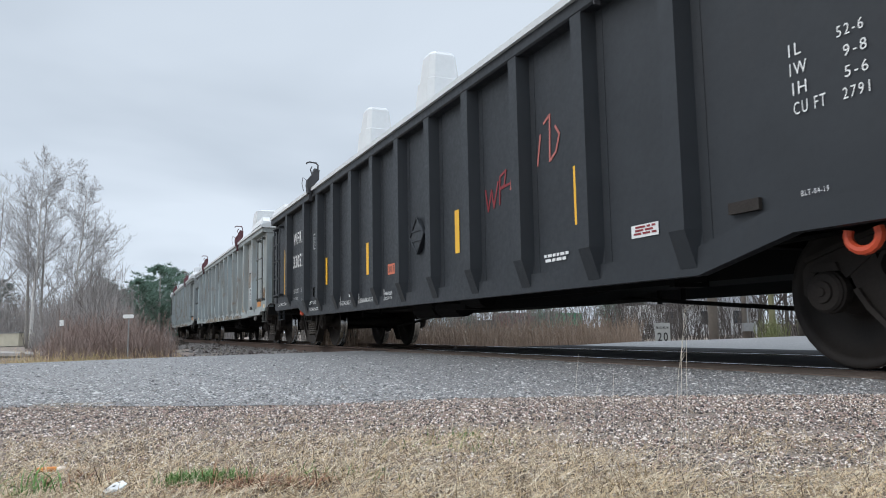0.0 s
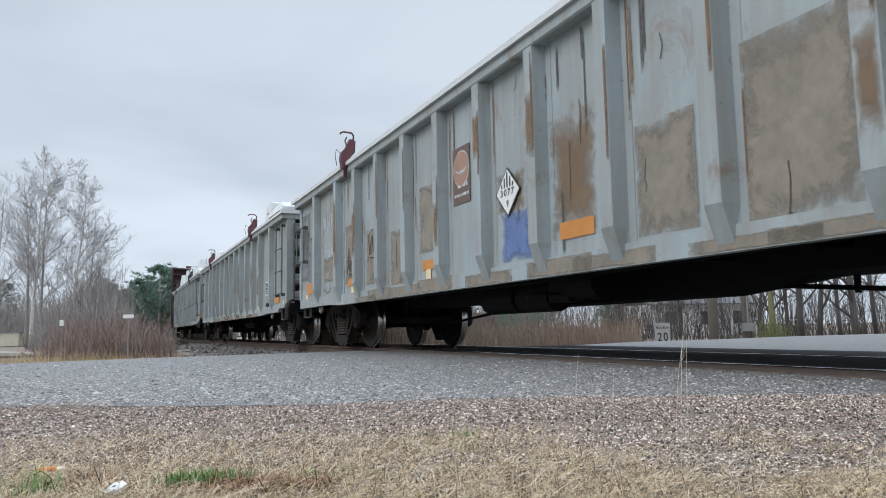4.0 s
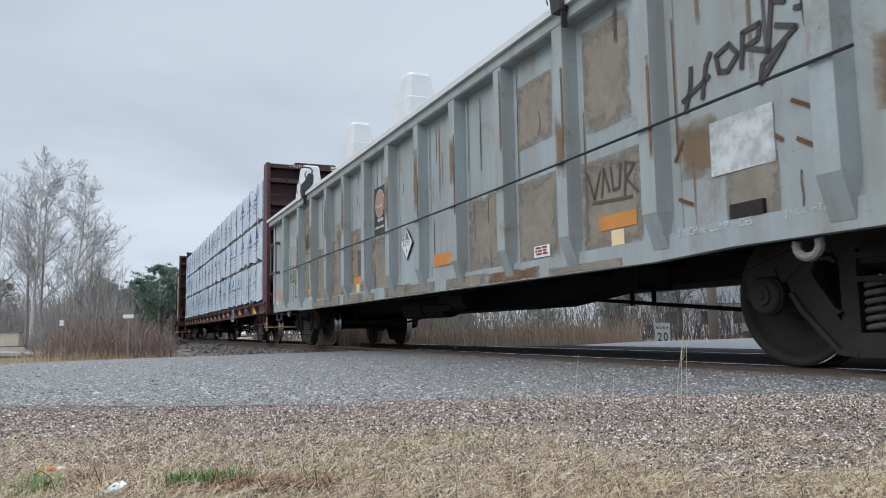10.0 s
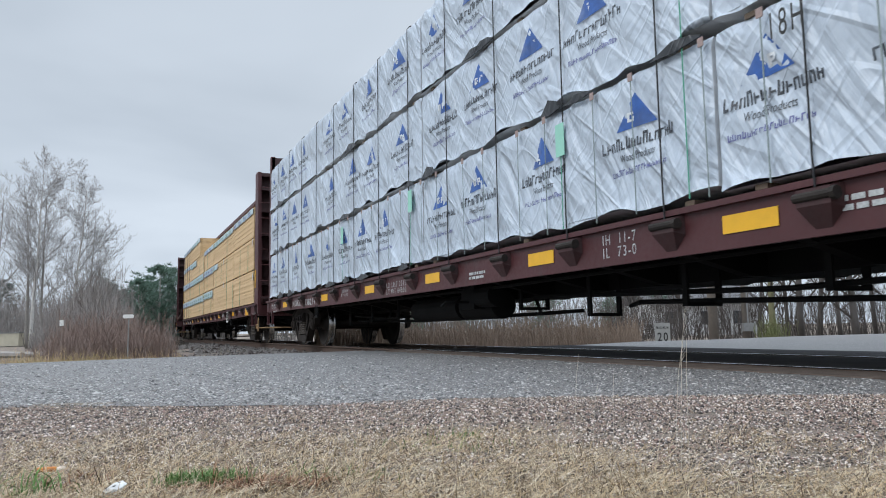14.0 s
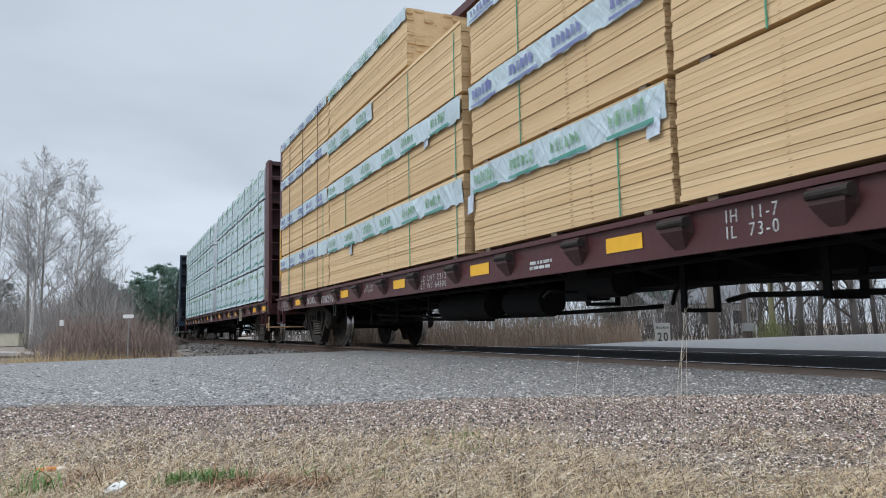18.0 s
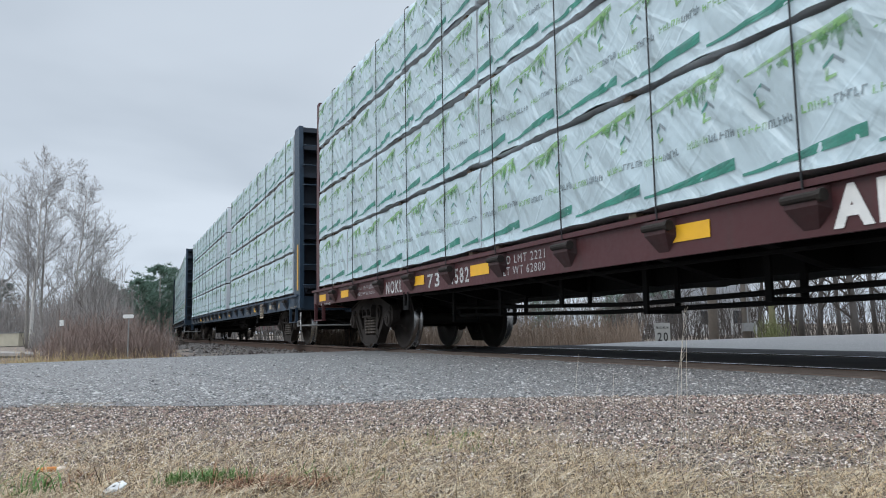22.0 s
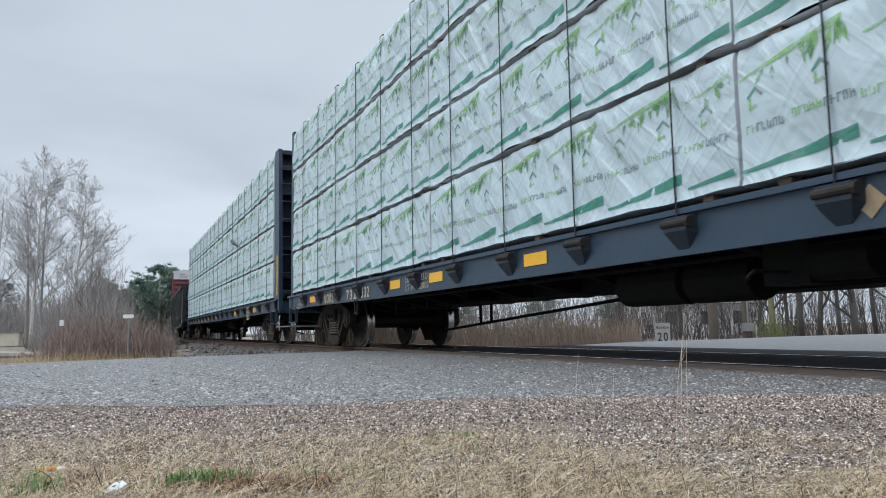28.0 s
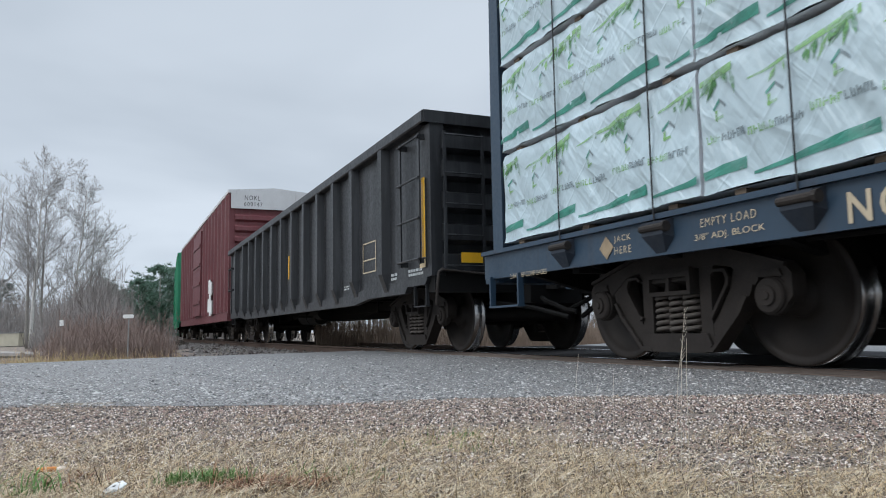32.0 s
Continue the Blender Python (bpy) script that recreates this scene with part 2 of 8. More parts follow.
NAVY = car_paint("navy_blue_paint", (0.022, 0.046, 0.076), rust=(0.06, 0.035, 0.025), rust_amt=0.15, dirt=(0.03, 0.035, 0.045), dirt_amt=0.4, rough=0.45)
BOX_RED = car_paint("boxcar_red_paint", (0.13, 0.032, 0.037), rust=(0.08, 0.03, 0.02), rust_amt=0.25, dirt=(0.17, 0.085, 0.08), dirt_amt=0.55)
BOX_GREEN = car_paint("boxcar_green_paint", (0.02, 0.22, 0.11), rust_amt=0.1, dirt=(0.03, 0.12, 0.07), dirt_amt=0.3)
WHITE_ROOF = car_paint("white_roof_paint", (0.55, 0.55, 0.55), rust_amt=0.1, dirt_amt=0.2)
COVER = plain("white_fibreglass", (0.56, 0.565, 0.56), 0.5, var=0.07, scale=1.2, bump=0.003, bscale=8)
FRAME = plain("dusty_cast_steel", (0.027, 0.0225, 0.020), 0.85, var=0.45, scale=4.0, bump=0.004, bscale=60, spec=0.3)
SPRING = plain("dusty_spring_steel", (0.085, 0.073, 0.064), 0.7, var=0.4, scale=8.0, spec=0.4)
RUSTY_ROD = plain("rusty_tan_rod", (0.32, 0.20, 0.10), 0.8, var=0.35, scale=8.0)
HOOK_GREY = plain("chalky_grey_ring", (0.20, 0.20, 0.195), 0.7, var=0.35, scale=12)
TRUCK = plain("grimy_cast_steel", (0.027, 0.022, 0.019), 0.8, var=0.5, scale=4.0, bump=0.004, bscale=70, spec=0.3)
WHEEL = plain("oily_wheel_steel", (0.022, 0.018, 0.016), 0.65, var=0.4, scale=5.0, bump=0.002, bscale=50, spec=0.3)
TREAD = plain("worn_tread_steel", (0.34, 0.335, 0.33), 0.22, metal=1.0, var=0.1, scale=9)
# UNDER: one near-black for underframes, couplers, end sills and small fittings
UNDER = plain("near_black_underframe", (0.008, 0.008, 0.008), 0.85, var=0.4, scale=3.0, spec=0.2)
STEEL = plain("galvanised_bar", (0.28, 0.28, 0.28), 0.5, metal=0.6, var=0.2, scale=10)
YELLOW = plain("yellow_reflector", (0.78, 0.42, 0.02), 0.45, var=0.08, scale=12)
ORANGE = plain("dull_orange_paint", (0.52, 0.21, 0.045), 0.6, var=0.2, scale=5)
CREAM = plain("cream_sticker", (0.70, 0.55, 0.33), 0.6, var=0.1, scale=8)
HOOK_RED = plain("orange_red_hook", (0.60, 0.08, 0.03), 0.5, var=0.15, scale=12)
CLAMP_RED = plain("dark_red_clamp", (0.085, 0.022, 0.028), 0.5, var=0.3, scale=12)
LETTER_WHITE = plain("white_stencil_paint", (0.72, 0.72, 0.70), 0.6, var=0.12, scale=14)
LETTER_FADED = ink("faded_white_stencil", (0.56, 0.585, 0.585), 0.45, 0.97, 13.0)
LETTER_BLACK = plain("black_stencil", (0.02, 0.02, 0.02), 0.6, var=0.2, scale=14)
GRAFFITI_RED = plain("red_spray", (0.22, 0.02, 0.025), 0.6, var=0.3, scale=20)
GRAFFITI_BLACK = plain("black_spray", (0.035, 0.03, 0.03), 0.6, var=0.3, scale=20)


# ---- rolling stock: trucks and wheels ----
WHEEL_R = 0.457
MESHES = {}


def once(key, make):
    if key not in MESHES:
        MESHES[key] = make()
    return MESHES[key]


def wheelset_mesh():
    """Axle and both wheels turned as one body."""
    half = [(0.0, 0.08), (0.5, 0.085), (0.64, 0.092), (0.665, 0.14), (0.705, 0.16), (0.725, 0.30), (0.700, 0.385), (0.690, 0.40), (0.690, 0.455), (0.694, 0.476), (0.703, 0.483),
            (0.714, 0.477), (0.724, 0.462), (0.745, 0.4575), (0.828, 0.450), (0.832, 0.440), (0.828, 0.398), (0.800, 0.385), (0.760, 0.30), (0.755, 0.17), (0.800, 0.135), (0.840, 0.13), (0.842, 0.085), (1.0, 0.08), (1.02, 0.0)]
    prof = [(-y, r) for y, r in half[:0:-1]] + half
    g = Geo()
    g.lathe(prof, 40)
    n = len(half) - 1
    g.i = []
    for i in range(len(prof) - 1):
        k = i - n if i >= n else n - 1 - i
        g.i += [1 if 10 <= k <= 13 else 0] * 40
    return g.mesh("wheelset", [WHEEL, TREAD], True)


def side_frame_mesh():
    """Cast side frames: arched top arm, broad slanting legs, a rounded window each side of the springs, ribs along the edges."""
    g = Geo()
    for s in (-1, 1):
        lo, hi = sorted((s * 0.94, s * 1.06))
        rib = sorted((s * 1.06, s * 1.085))
        g.prism([(-0.26, 0.69), (0.26, 0.69), (0.26, 0.84), (-0.26, 0.84)], "y", lo, hi)
        g.prism([(-0.27, 0.815), (0.27, 0.815), (0.27, 0.845), (-0.27, 0.845)], "y", *rib)
        for e in (-1, 1):
            def q(pts):
                return [(e * x, z) for x, z in pts]
            g.prism(q([(0.255, 0.69), (0.255, 0.84), (0.44, 0.82), (0.76, 0.735), (0.98, 0.67), (1.05, 0.59), (1.05, 0.45), (1.01, 0.41), (0.99, 0.54), (0.93, 0.60), (0.81, 0.60), (0.76, 0.53), (0.66, 0.60), (0.56, 0.665), (0.44, 0.69)]), "y", lo, hi)
            g.prism(q([(0.58, 0.67), (0.78, 0.64), (0.71, 0.48), (0.63, 0.36), (0.38, 0.10), (0.26, 0.09), (0.26, 0.20), (0.345, 0.25), (0.44, 0.37), (0.53, 0.51), (0.56, 0.60)]), "y", lo + 0.006, hi - 0.006)
            g.prism(q([(0.255, 0.15), (0.375, 0.20), (0.365, 0.34), (0.365, 0.60), (0.40, 0.70), (0.255, 0.72)]), "y", lo + 0.003, hi - 0.003)
            # raised ribs along the outer edges of arm and leg
            g.prism(q([(0.26, 0.815), (0.44, 0.795), (0.76, 0.71), (1.01, 0.635), (1.02, 0.66), (0.76, 0.737), (0.44, 0.822), (0.26, 0.845)]), "y", *rib)
            g.prism(q([(0.705, 0.46), (0.63, 0.345), (0.38, 0.095), (0.26, 0.085), (0.26, 0.115), (0.37, 0.125), (0.605, 0.365), (0.675, 0.47)]), "y", *rib)
            g.prism(q([(0.345, 0.34), (0.385, 0.32), (0.55, 0.55), (0.555, 0.60), (0.52, 0.66), (0.40, 0.665), (0.36, 0.63), (0.385, 0.62), (0.42, 0.645), (0.505, 0.64), (0.53, 0.59), (0.52, 0.55), (0.385, 0.36)]), "y", *rib)
        g.prism([(-0.37, 0.14), (-0.31, 0.085), (0.31, 0.085), (0.37, 0.14), (0.33, 0.22), (-0.33, 0.22)], "y", lo - 0.02, hi + 0.02)
    return g.mesh("side_frame", FRAME)


def split_side(s):
    g = Geo()
    full = once("side_frames", side_frame_mesh)
    keep = [p for p in full.polygons if s * p.center.y > 0]
    for p in keep:
        g.add([full.vertices[i].co for i in p.vertices], (tuple(range(len(p.vertices))),))
    return g.mesh("side_frame", FRAME)


def spring_mesh():
    g = Geo()
    pts = [(0.064 * math.cos(a), 0.064 * math.sin(a), 0.22 + 0.28 * a / (2 * math.pi * 6)) for a in (i * math.pi / 5 for i in range(61))]
    g.tube(pts, 0.0175, 6)
    return g.mesh("spring", SPRING, True)


def bolster_mesh():
    g = Geo()
    g.prism([(-1.10, 0.60), (-0.8, 0.50), (0.8, 0.50), (1.10, 0.60), (1.10, 0.70), (-1.10, 0.70)], "x", -0.20, 0.20)
    for s in (-1, 1):
        y0, y1 = sorted((s * 1.04, s * 1.13))
        for z0, z1 in ((0.50, 0.53), (0.63, 0.665)):
            g.box(-0.235, 0.235, y0, y1, z0, z1)
        for x in (-0.22, 0.0, 0.22):
            g.box(x - 0.018, x + 0.018, y0, y1, 0.53, 0.63)
    g.tube([(0, 0, 0.7), (0, 0, 0.78)], 0.2, 16)
    for e in (-1, 1):
        g.box(e * 0.40 - 0.05, e * 0.40 + 0.05, -0.85, 0.85, 0.34, 0.44)
        for s in (-1, 1):
            g.prism([(e * 0.36, 0.30), (e * 0.42, 0.28), (e * 0.46, 0.44), (e * 0.42, 0.58), (e * 0.36, 0.60)], "y", s * 0.77 - 0.05, s * 0.77 + 0.05)
    return g.mesh("truck", FRAME)


def bearing_mesh():
    g = Geo()
    g.lathe([(0.02, 0.0), (0.02, 0.115), (0.0, 0.128), (-0.05, 0.128), (-0.058, 0.118), (-0.072, 0.118), (-0.085, 0.105), (-0.09, 0.068), (-0.105, 0.064), (-0.105, 0.03), (-0.115, 0.026), (-0.115, 0.0)], 20)
    g.prism([(-0.10, 0.12), (0.10, 0.12), (0.08, 0.17), (-0.08, 0.17)], "y", -0.07, 0.02)
    return g.mesh("bearing", FRAME)


WHEELS = []


def add_truck(car, x):
    tr = part("truck", once("bolster", bolster_mesh), TRUCK, car, at=pose(x, 0, 0), label="grimy three-piece freight truck")
    for s in (-1, 1):
        part("side_frame", once("side%d" % s, lambda: split_side(s)), TRUCK, tr)
        for cx in (-0.15, 0.0, 0.15):
            part("spring", once("spring", spring_mesh), TRUCK, tr, at=pose(cx, s * 1.02, 0))
        for e in (-1, 1):
            part("bearing", once("bearing", bearing_mesh), TRUCK, tr, at=pose(e * 0.889, s * 1.01, WHEEL_R, rz=0 if s < 0 else 180))
    for e in (-1, 1):
        w = part("wheelset", once("wheelset", wheelset_mesh), WHEEL, tr, at=pose(e * 0.889, 0, WHEEL_R), label="dark wheelset with bright worn treads")
        WHEELS.append((w, e * 0.889))
    return tr


def coupler_mesh():
    g = Geo()
    g.box(-0.6, 0.05, -0.07, 0.07, 0.82, 0.96)
    g.prism([(0.0, -0.10), (0.22, -0.16), (0.34, -0.10), (0.34, 0.02), (0.24, 0.05), (0.26, 0.16), (0.0, 0.10)], "z", 0.74, 1.02)
    g.tube([(0.0, -0.22, 0.72), (0.25, -0.20, 0.60), (0.55, -0.1, 0.48), (0.66, -0.05, 0.46)], 0.03, 8)
    return g.mesh("coupler", UNDER)


def add_ends(car, half):
    """Couplers with their air hoses at both ends."""
    for e in (1, -1):
        part("coupler", once("coupler", coupler_mesh), UNDER, car, at=pose(e * half, 0, 0, rz=0 if e > 0 else 180))


def under_gear(car, x0, x1, top, tank=0.0, deep=False, tanks=()):
    """Centre sill, air tank, valve, brake rods and hangers below the floor."""
    g = Geo()
    g.box(x0 - 2.4, x1 + 2.4, -0.33, 0.33, top - 0.34, top)
    if deep:
        a = x0 + 3.4 if x1 < 6 else -0.5
        g.prism([(a - 1.2 if x1 < 6 else a, top - 0.33), (a, 0.53), (x1 - 3.4, 0.53), (x1 - 2.2, top - 0.33)], "y", -0.30, 0.30)
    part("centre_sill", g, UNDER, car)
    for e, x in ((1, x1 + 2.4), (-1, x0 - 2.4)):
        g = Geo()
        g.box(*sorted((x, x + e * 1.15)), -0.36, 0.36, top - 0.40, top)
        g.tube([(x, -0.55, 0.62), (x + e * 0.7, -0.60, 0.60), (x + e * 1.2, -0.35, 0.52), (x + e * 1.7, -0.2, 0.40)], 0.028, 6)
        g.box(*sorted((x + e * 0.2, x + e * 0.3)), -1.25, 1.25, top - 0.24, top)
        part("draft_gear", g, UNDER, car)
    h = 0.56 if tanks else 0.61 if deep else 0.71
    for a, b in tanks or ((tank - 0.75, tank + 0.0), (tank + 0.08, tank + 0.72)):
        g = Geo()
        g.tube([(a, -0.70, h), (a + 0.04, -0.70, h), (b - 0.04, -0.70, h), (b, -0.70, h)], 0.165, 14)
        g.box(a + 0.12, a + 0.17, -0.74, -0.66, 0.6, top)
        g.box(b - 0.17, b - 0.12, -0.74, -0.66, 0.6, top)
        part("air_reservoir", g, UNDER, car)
    g = Geo()
    g.box(tank + 1.0, tank + 1.35, -1.0, -0.75, 0.52, top)
    g.tube([(tank + 1.35, -0.9, 0.66), (tank + 1.75, -0.9, 0.66)], 0.13, 12)
    g.tube([(tank + 1.2, -0.95, 0.60), (tank + 1.2, -1.30, 0.60), (tank + 1.2, -1.36, 0.55)], 0.014, 6)
    part("brake_valve", g, UNDER, car)
    if deep:
        for e, x in ((-1, x0), (1, x1)):
            g = Geo()
            k = 1.0 if x1 < 6 else 1.9
            g.tube([(x - e * 0.1, 0.22, 0.36 if k < 1.5 else 0.24), (x - e * 3.0 * k, 0.25, 0.60), (x - e * 3.6 * k, 0.25, 0.66)], 0.021, 6)
            for u in (1.9, 2.25):
                g.box(x - e * u - 0.02, x - e * u + 0.02, 0.24, 0.27, 0.50 if k < 1.5 else 0.37, top)
            part("brake_rod", g, UNDER, car)
    for y, z0, z1, a, b in () if deep else ((-0.52, 0.58, 0.48, x0, tank - 0.5), (-0.46, 0.48, 0.42, x0, 0.4), (-0.62, 0.62, 0.52, tank + 1.6, x1), (-0.46, 0.50, 0.42, 1.2, x1)):
        g = Geo()
        g.tube([(a, y * 0.4, 0.48), (a + 0.5, y, z0), ((a + b) / 2, y, z1), (b - 0.4, y, z0 - 0.04), (b, y * 0.4, 0.46)], 0.022, 6)
        part("brake_rod", g, UNDER, car)
    n = int((x1 - x0) / 1.25)
    for k in range(n):
        x = x0 + 0.9 + (x1 - x0 - 1.8) * k / (n - 1)
        if abs(x - tank) < 1.0 or deep and abs(x - (x0 + x1) / 2) < 3.2:
            continue
        low = (0.56 if deep else 0.40) + 0.05 * (k % 3)
        g = Geo()
        for y in (-0.74, -0.40):
            g.box(x - 0.028, x + 0.028, y - 0.012, y + 0.012, low, top)
        g.box(x - 0.028, x + 0.028, -0.752, -0.388, low - 0.02, low + 0.012)
        part("brake_hanger", g, UNDER, car)
    g = Geo()
    g.tube([(x0 - 1.5, -0.95, top - 0.16), (x0 + 1, -0.98, top - 0.22), (0, -0.98, top - 0.24), (x1 - 1, -0.98, top - 0.2), (x1 + 1.5, -0.95, top - 0.16)], 0.02, 6)
    part("brake_pipe", g, UNDER, car)


# ---- gondolas ----
def gondola(name, label, paint, end_paint, ac, floor_dip=0.62, half=8.25, group="gondola cars", iron=None, tall=False, first=-5.15, step=1.048):
    car = thing(name, label, "railway car", group)
    car["a"] = ac
    SW, PW, TOP = 1.48, 1.60, 2.88
    rear = half if tall else half - 0.20
    iron = iron or paint
    seam_paint = GREY_END if iron is not paint else paint
    mid, end = floor_dip, 0.80 if tall else 0.77
    cut = 0.001 if tall else 0.14
    for s, nm in ((-1, "side_sheet"), (1, "side_sheet")):
        g = Geo()
        y0, y1 = sorted((s * SW, s * (SW - 0.03)))
        g.prism([(-rear + 0.1, end), (-5.9, end), (-5.2, mid), (5.2, mid), (5.9, end), (half - 0.85, end), (half - 0.77, end + cut * 0.55), (half - 0.16, end + cut * 0.55), (half - 0.1, end + cut), (half - 0.1, TOP - 0.1), (-rear + 0.1, TOP - 0.1)], "y", y0, y1)
        part(nm, g, paint, car)
        g = Geo()
        y0, y1 = sorted((s * (SW - 0.10), s * (SW + 0.125)))
        g.box(-rear, half, y0, y1, TOP - 0.15, TOP, c=0.015)
        part("top_chord", g, paint, car)
        g = Geo()
        y0, y1 = sorted((s * (SW - 0.05), s * (SW + 0.03)))
        g.prism([(-rear + 0.12, end - 0.03), (-5.95, end - 0.03), (-5.22, mid - 0.03), (5.22, mid - 0.03), (5.95, end - 0.03), (half - 0.85, end - 0.03), (half - 0.77, end - 0.03 + cut * 0.55),
                 (half - 0.18, end - 0.03 + cut * 0.55), (half - 0.12, end - 0.03 + cut), (half - 0.12, end + 0.13), (5.85, end + 0.13), (5.15, mid + 0.13), (-5.15, mid + 0.13), (-5.85, end + 0.13), (-rear + 0.12, end + 0.13)], "y", y0, y1)
        part("side_sill", g, paint, car)
        for x in [-6.66 if tall else -6.55] + [first + step * k for k in range(11)] + [6.70]:
            zb = mid if abs(x) < 5.3 else end
            g = Geo()
            o = SW - 0.002
            g.add([Vector((x + dx, s * (o + dy), z)) for z, dd in ((zb + 0.02, 0.035), (zb + 0.26, 0.12), (TOP - 0.14, 0.12)) for dx, dy in ((-0.10, 0), (-0.076, dd), (0.072, dd), (0.105, 0))],
                  [(4 * r + k, 4 * r + k + 1, 4 * r + k + 5, 4 * r + k + 4) for r in (0, 1) for k in range(3)] + [(0, 3, 2, 1), (8, 9, 10, 11)])
            part("side_post", g, paint, car)
            if s < 0 and abs(x) < 6:
                g = Geo()
                g.box(x + 0.185, x + 0.193, -SW - 0.004, -SW, zb + 0.14, TOP - 0.16)
                part("seam", g, seam_paint, car)
    for e in (-1, 1):
        hx = half if e > 0 else rear
        g = Geo()
        x0, x1 = sorted((e * (hx - 0.13), e * (hx - 0.10)))
        g.box(x0, x1, -SW + 0.03, SW - 0.03, 0.95, TOP - 0.1)
        # on grey cars the sheet's colour carries the shade between the ribs
        part("end_sheet", g, RECESS_SHADE if end_paint is GREY_END else end_paint, car)
        for z in (1.06, 1.42, 1.80, 2.18, 2.52):
            g = Geo()
            x0, x1 = e * (hx - 0.10), e * (hx + 0.06)
            g.add([Vector((x, y, zz)) for x, zz in ((x0, z - 0.13), (x1, z - 0.09), (x1, z + 0.09), (x0, z + 0.13)) for y in (-1.36, 1.36)],
                  [(0, 1, 3, 2), (2, 3, 5, 4), (4, 5, 7, 6), (0, 2, 4, 6), (1, 7, 5, 3)])
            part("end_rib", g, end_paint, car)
        g = Geo()
        x0, x1 = sorted((e * (hx - 0.14), e * (hx + 0.02)))
        g.box(x0, x1, -SW - 0.1, SW + 0.1, TOP - 0.15, TOP)
        part("end_chord", g, paint, car)
        g = Geo()
        x0, x1 = sorted((e * (hx - 0.25), e * (hx + 0.0)))
        g.box(x0, x1, -1.46, 1.46, 0.72, 0.96)
        g.box(*sorted((e * (hx - 0.2), e * (hx + 0.12))), -0.3, 0.3, 0.70, 1.05)
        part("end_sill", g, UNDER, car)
        for s in (-1, 1):
            g = Geo()
            g.box(*sorted((e * (hx - 0.16), e * (hx + 0.0))), *sorted((s * (SW - 0.16), s * (SW + 0.02))), end + cut, TOP - 0.14)
            part("corner_post", g, paint, car)
            g = Geo()
            near = e > 0 and not tall
            xs, w = (hx - 0.40, 0.19) if near else (e * (hx - 0.58), 0.23)
            for x in (xs - w, xs + w):
                g.box(x - 0.008, x + 0.008, *sorted((s * 1.45, s * 1.49)), 0.57, end + (0.08 if near else 0.02))
            g.box(xs - w - 0.008, xs + w + 0.008, *sorted((s * 1.43, s * 1.495)), 0.558, 0.57)
            part("step", g, iron, car)
    # ladders on side and end at the front corner, hand irons at the rear one
    g = Geo()
    l0, l1 = half - 0.84, half - 0.20
    for x in (l0, l1):
        g.box(x - 0.03, x + 0.03, -1.575, -1.555, 1.06, 2.64)
        for z in (1.10, 2.60):
            g.box(x - 0.03, x + 0.03, -1.575, -1.47, z - 0.03, z + 0.03)
    for z in (1.12, 1.61, 2.10, 2.60):
        g.tube([(l0 - 0.04, -1.59, z), (l1 + 0.04, -1.59, z)], 0.014, 6)
    part("side_ladder", g, iron, car)
    g = Geo()
    for y in (-1.36, -0.86):
        g.box(half + 0.10, half + 0.115, y - 0.02, y + 0.02, 0.98, 2.62)
    for z in (1.02, 1.38, 1.75, 2.12, 2.58):
        g.tube([(half + 0.11, -1.36, z), (half + 0.11, -0.86, z)], 0.011, 6)
    part("end_ladder", g, iron, car)
    g = Geo()
    x0, x1 = (-half + 0.20, -half + 0.78) if tall else (-half + 0.24, -half + 0.82)
    lo, hi = (1.10, 2.60) if tall else (1.62, 2.28)
    for x in (x0, x1):
        g.box(x - 0.022, x + 0.022, -1.575, -1.555, lo - 0.04, hi + 0.04)
        for z in (lo, hi):
            g.box(x - 0.03, x + 0.03, -1.575, -1.47, z - 0.03, z + 0.03)
    for z in ((1.10, 1.47, 1.85, 2.22, 2.60) if tall else (lo, hi)):
        g.tube([(x0 - 0.03, -1.585, z), (x1 + 0.03, -1.585, z)], 0.014, 6)
    part("hand_iron", g, iron, car)
    g = Geo()
    g.tube([(half + 0.10, -1.40, 0.98), (half + 0.14, -1.47, 0.94), (half + 0.16, -1.50, 0.78), (half + 0.13, -1.50, 0.56)], 0.018, 6)
    g.tube([(half + 0.12, -1.42, 0.97), (half + 0.13, -0.5, 0.90), (half + 0.20, -0.12, 0.88)], 0.016, 6)
    part("uncoupling_lever", g, TRUCK, car)
    g = Geo()
    g.box(-rear + 0.1, half - 0.1, -SW + 0.03, SW - 0.03, 0.98, 1.04)
    for k in range(-5, 6):
        g.box(1.041 * k - 0.06, 1.041 * k + 0.06, -SW + 0.03, SW - 0.03, 0.78, 0.98)
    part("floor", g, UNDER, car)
    under_gear(car, -5.0, 5.0, 0.98, -0.6, True)
    add_truck(car, 6.78 if ac == 28.40 else 6.66)
    add_truck(car, -6.55)
    add_ends(car, half + 0.12)
    return car


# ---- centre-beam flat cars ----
# darker mix of each flat car's paint for bulkheads, ribs, platforms and winches
END_PAINT = {MAROON: car_paint("darker_maroon_paint", (0.050, 0.017, 0.018), rust=(0.04, 0.022, 0.016), rust_amt=0.4, dirt=(0.022, 0.017, 0.016), dirt_amt=0.9, rough=0.6),
             NAVY: car_paint("darker_navy_paint", (0.012, 0.021, 0.036), rust=(0.04, 0.025, 0.02), rust_amt=0.2, dirt=(0.014, 0.016, 0.02), dirt_amt=0.9, rough=0.55)}



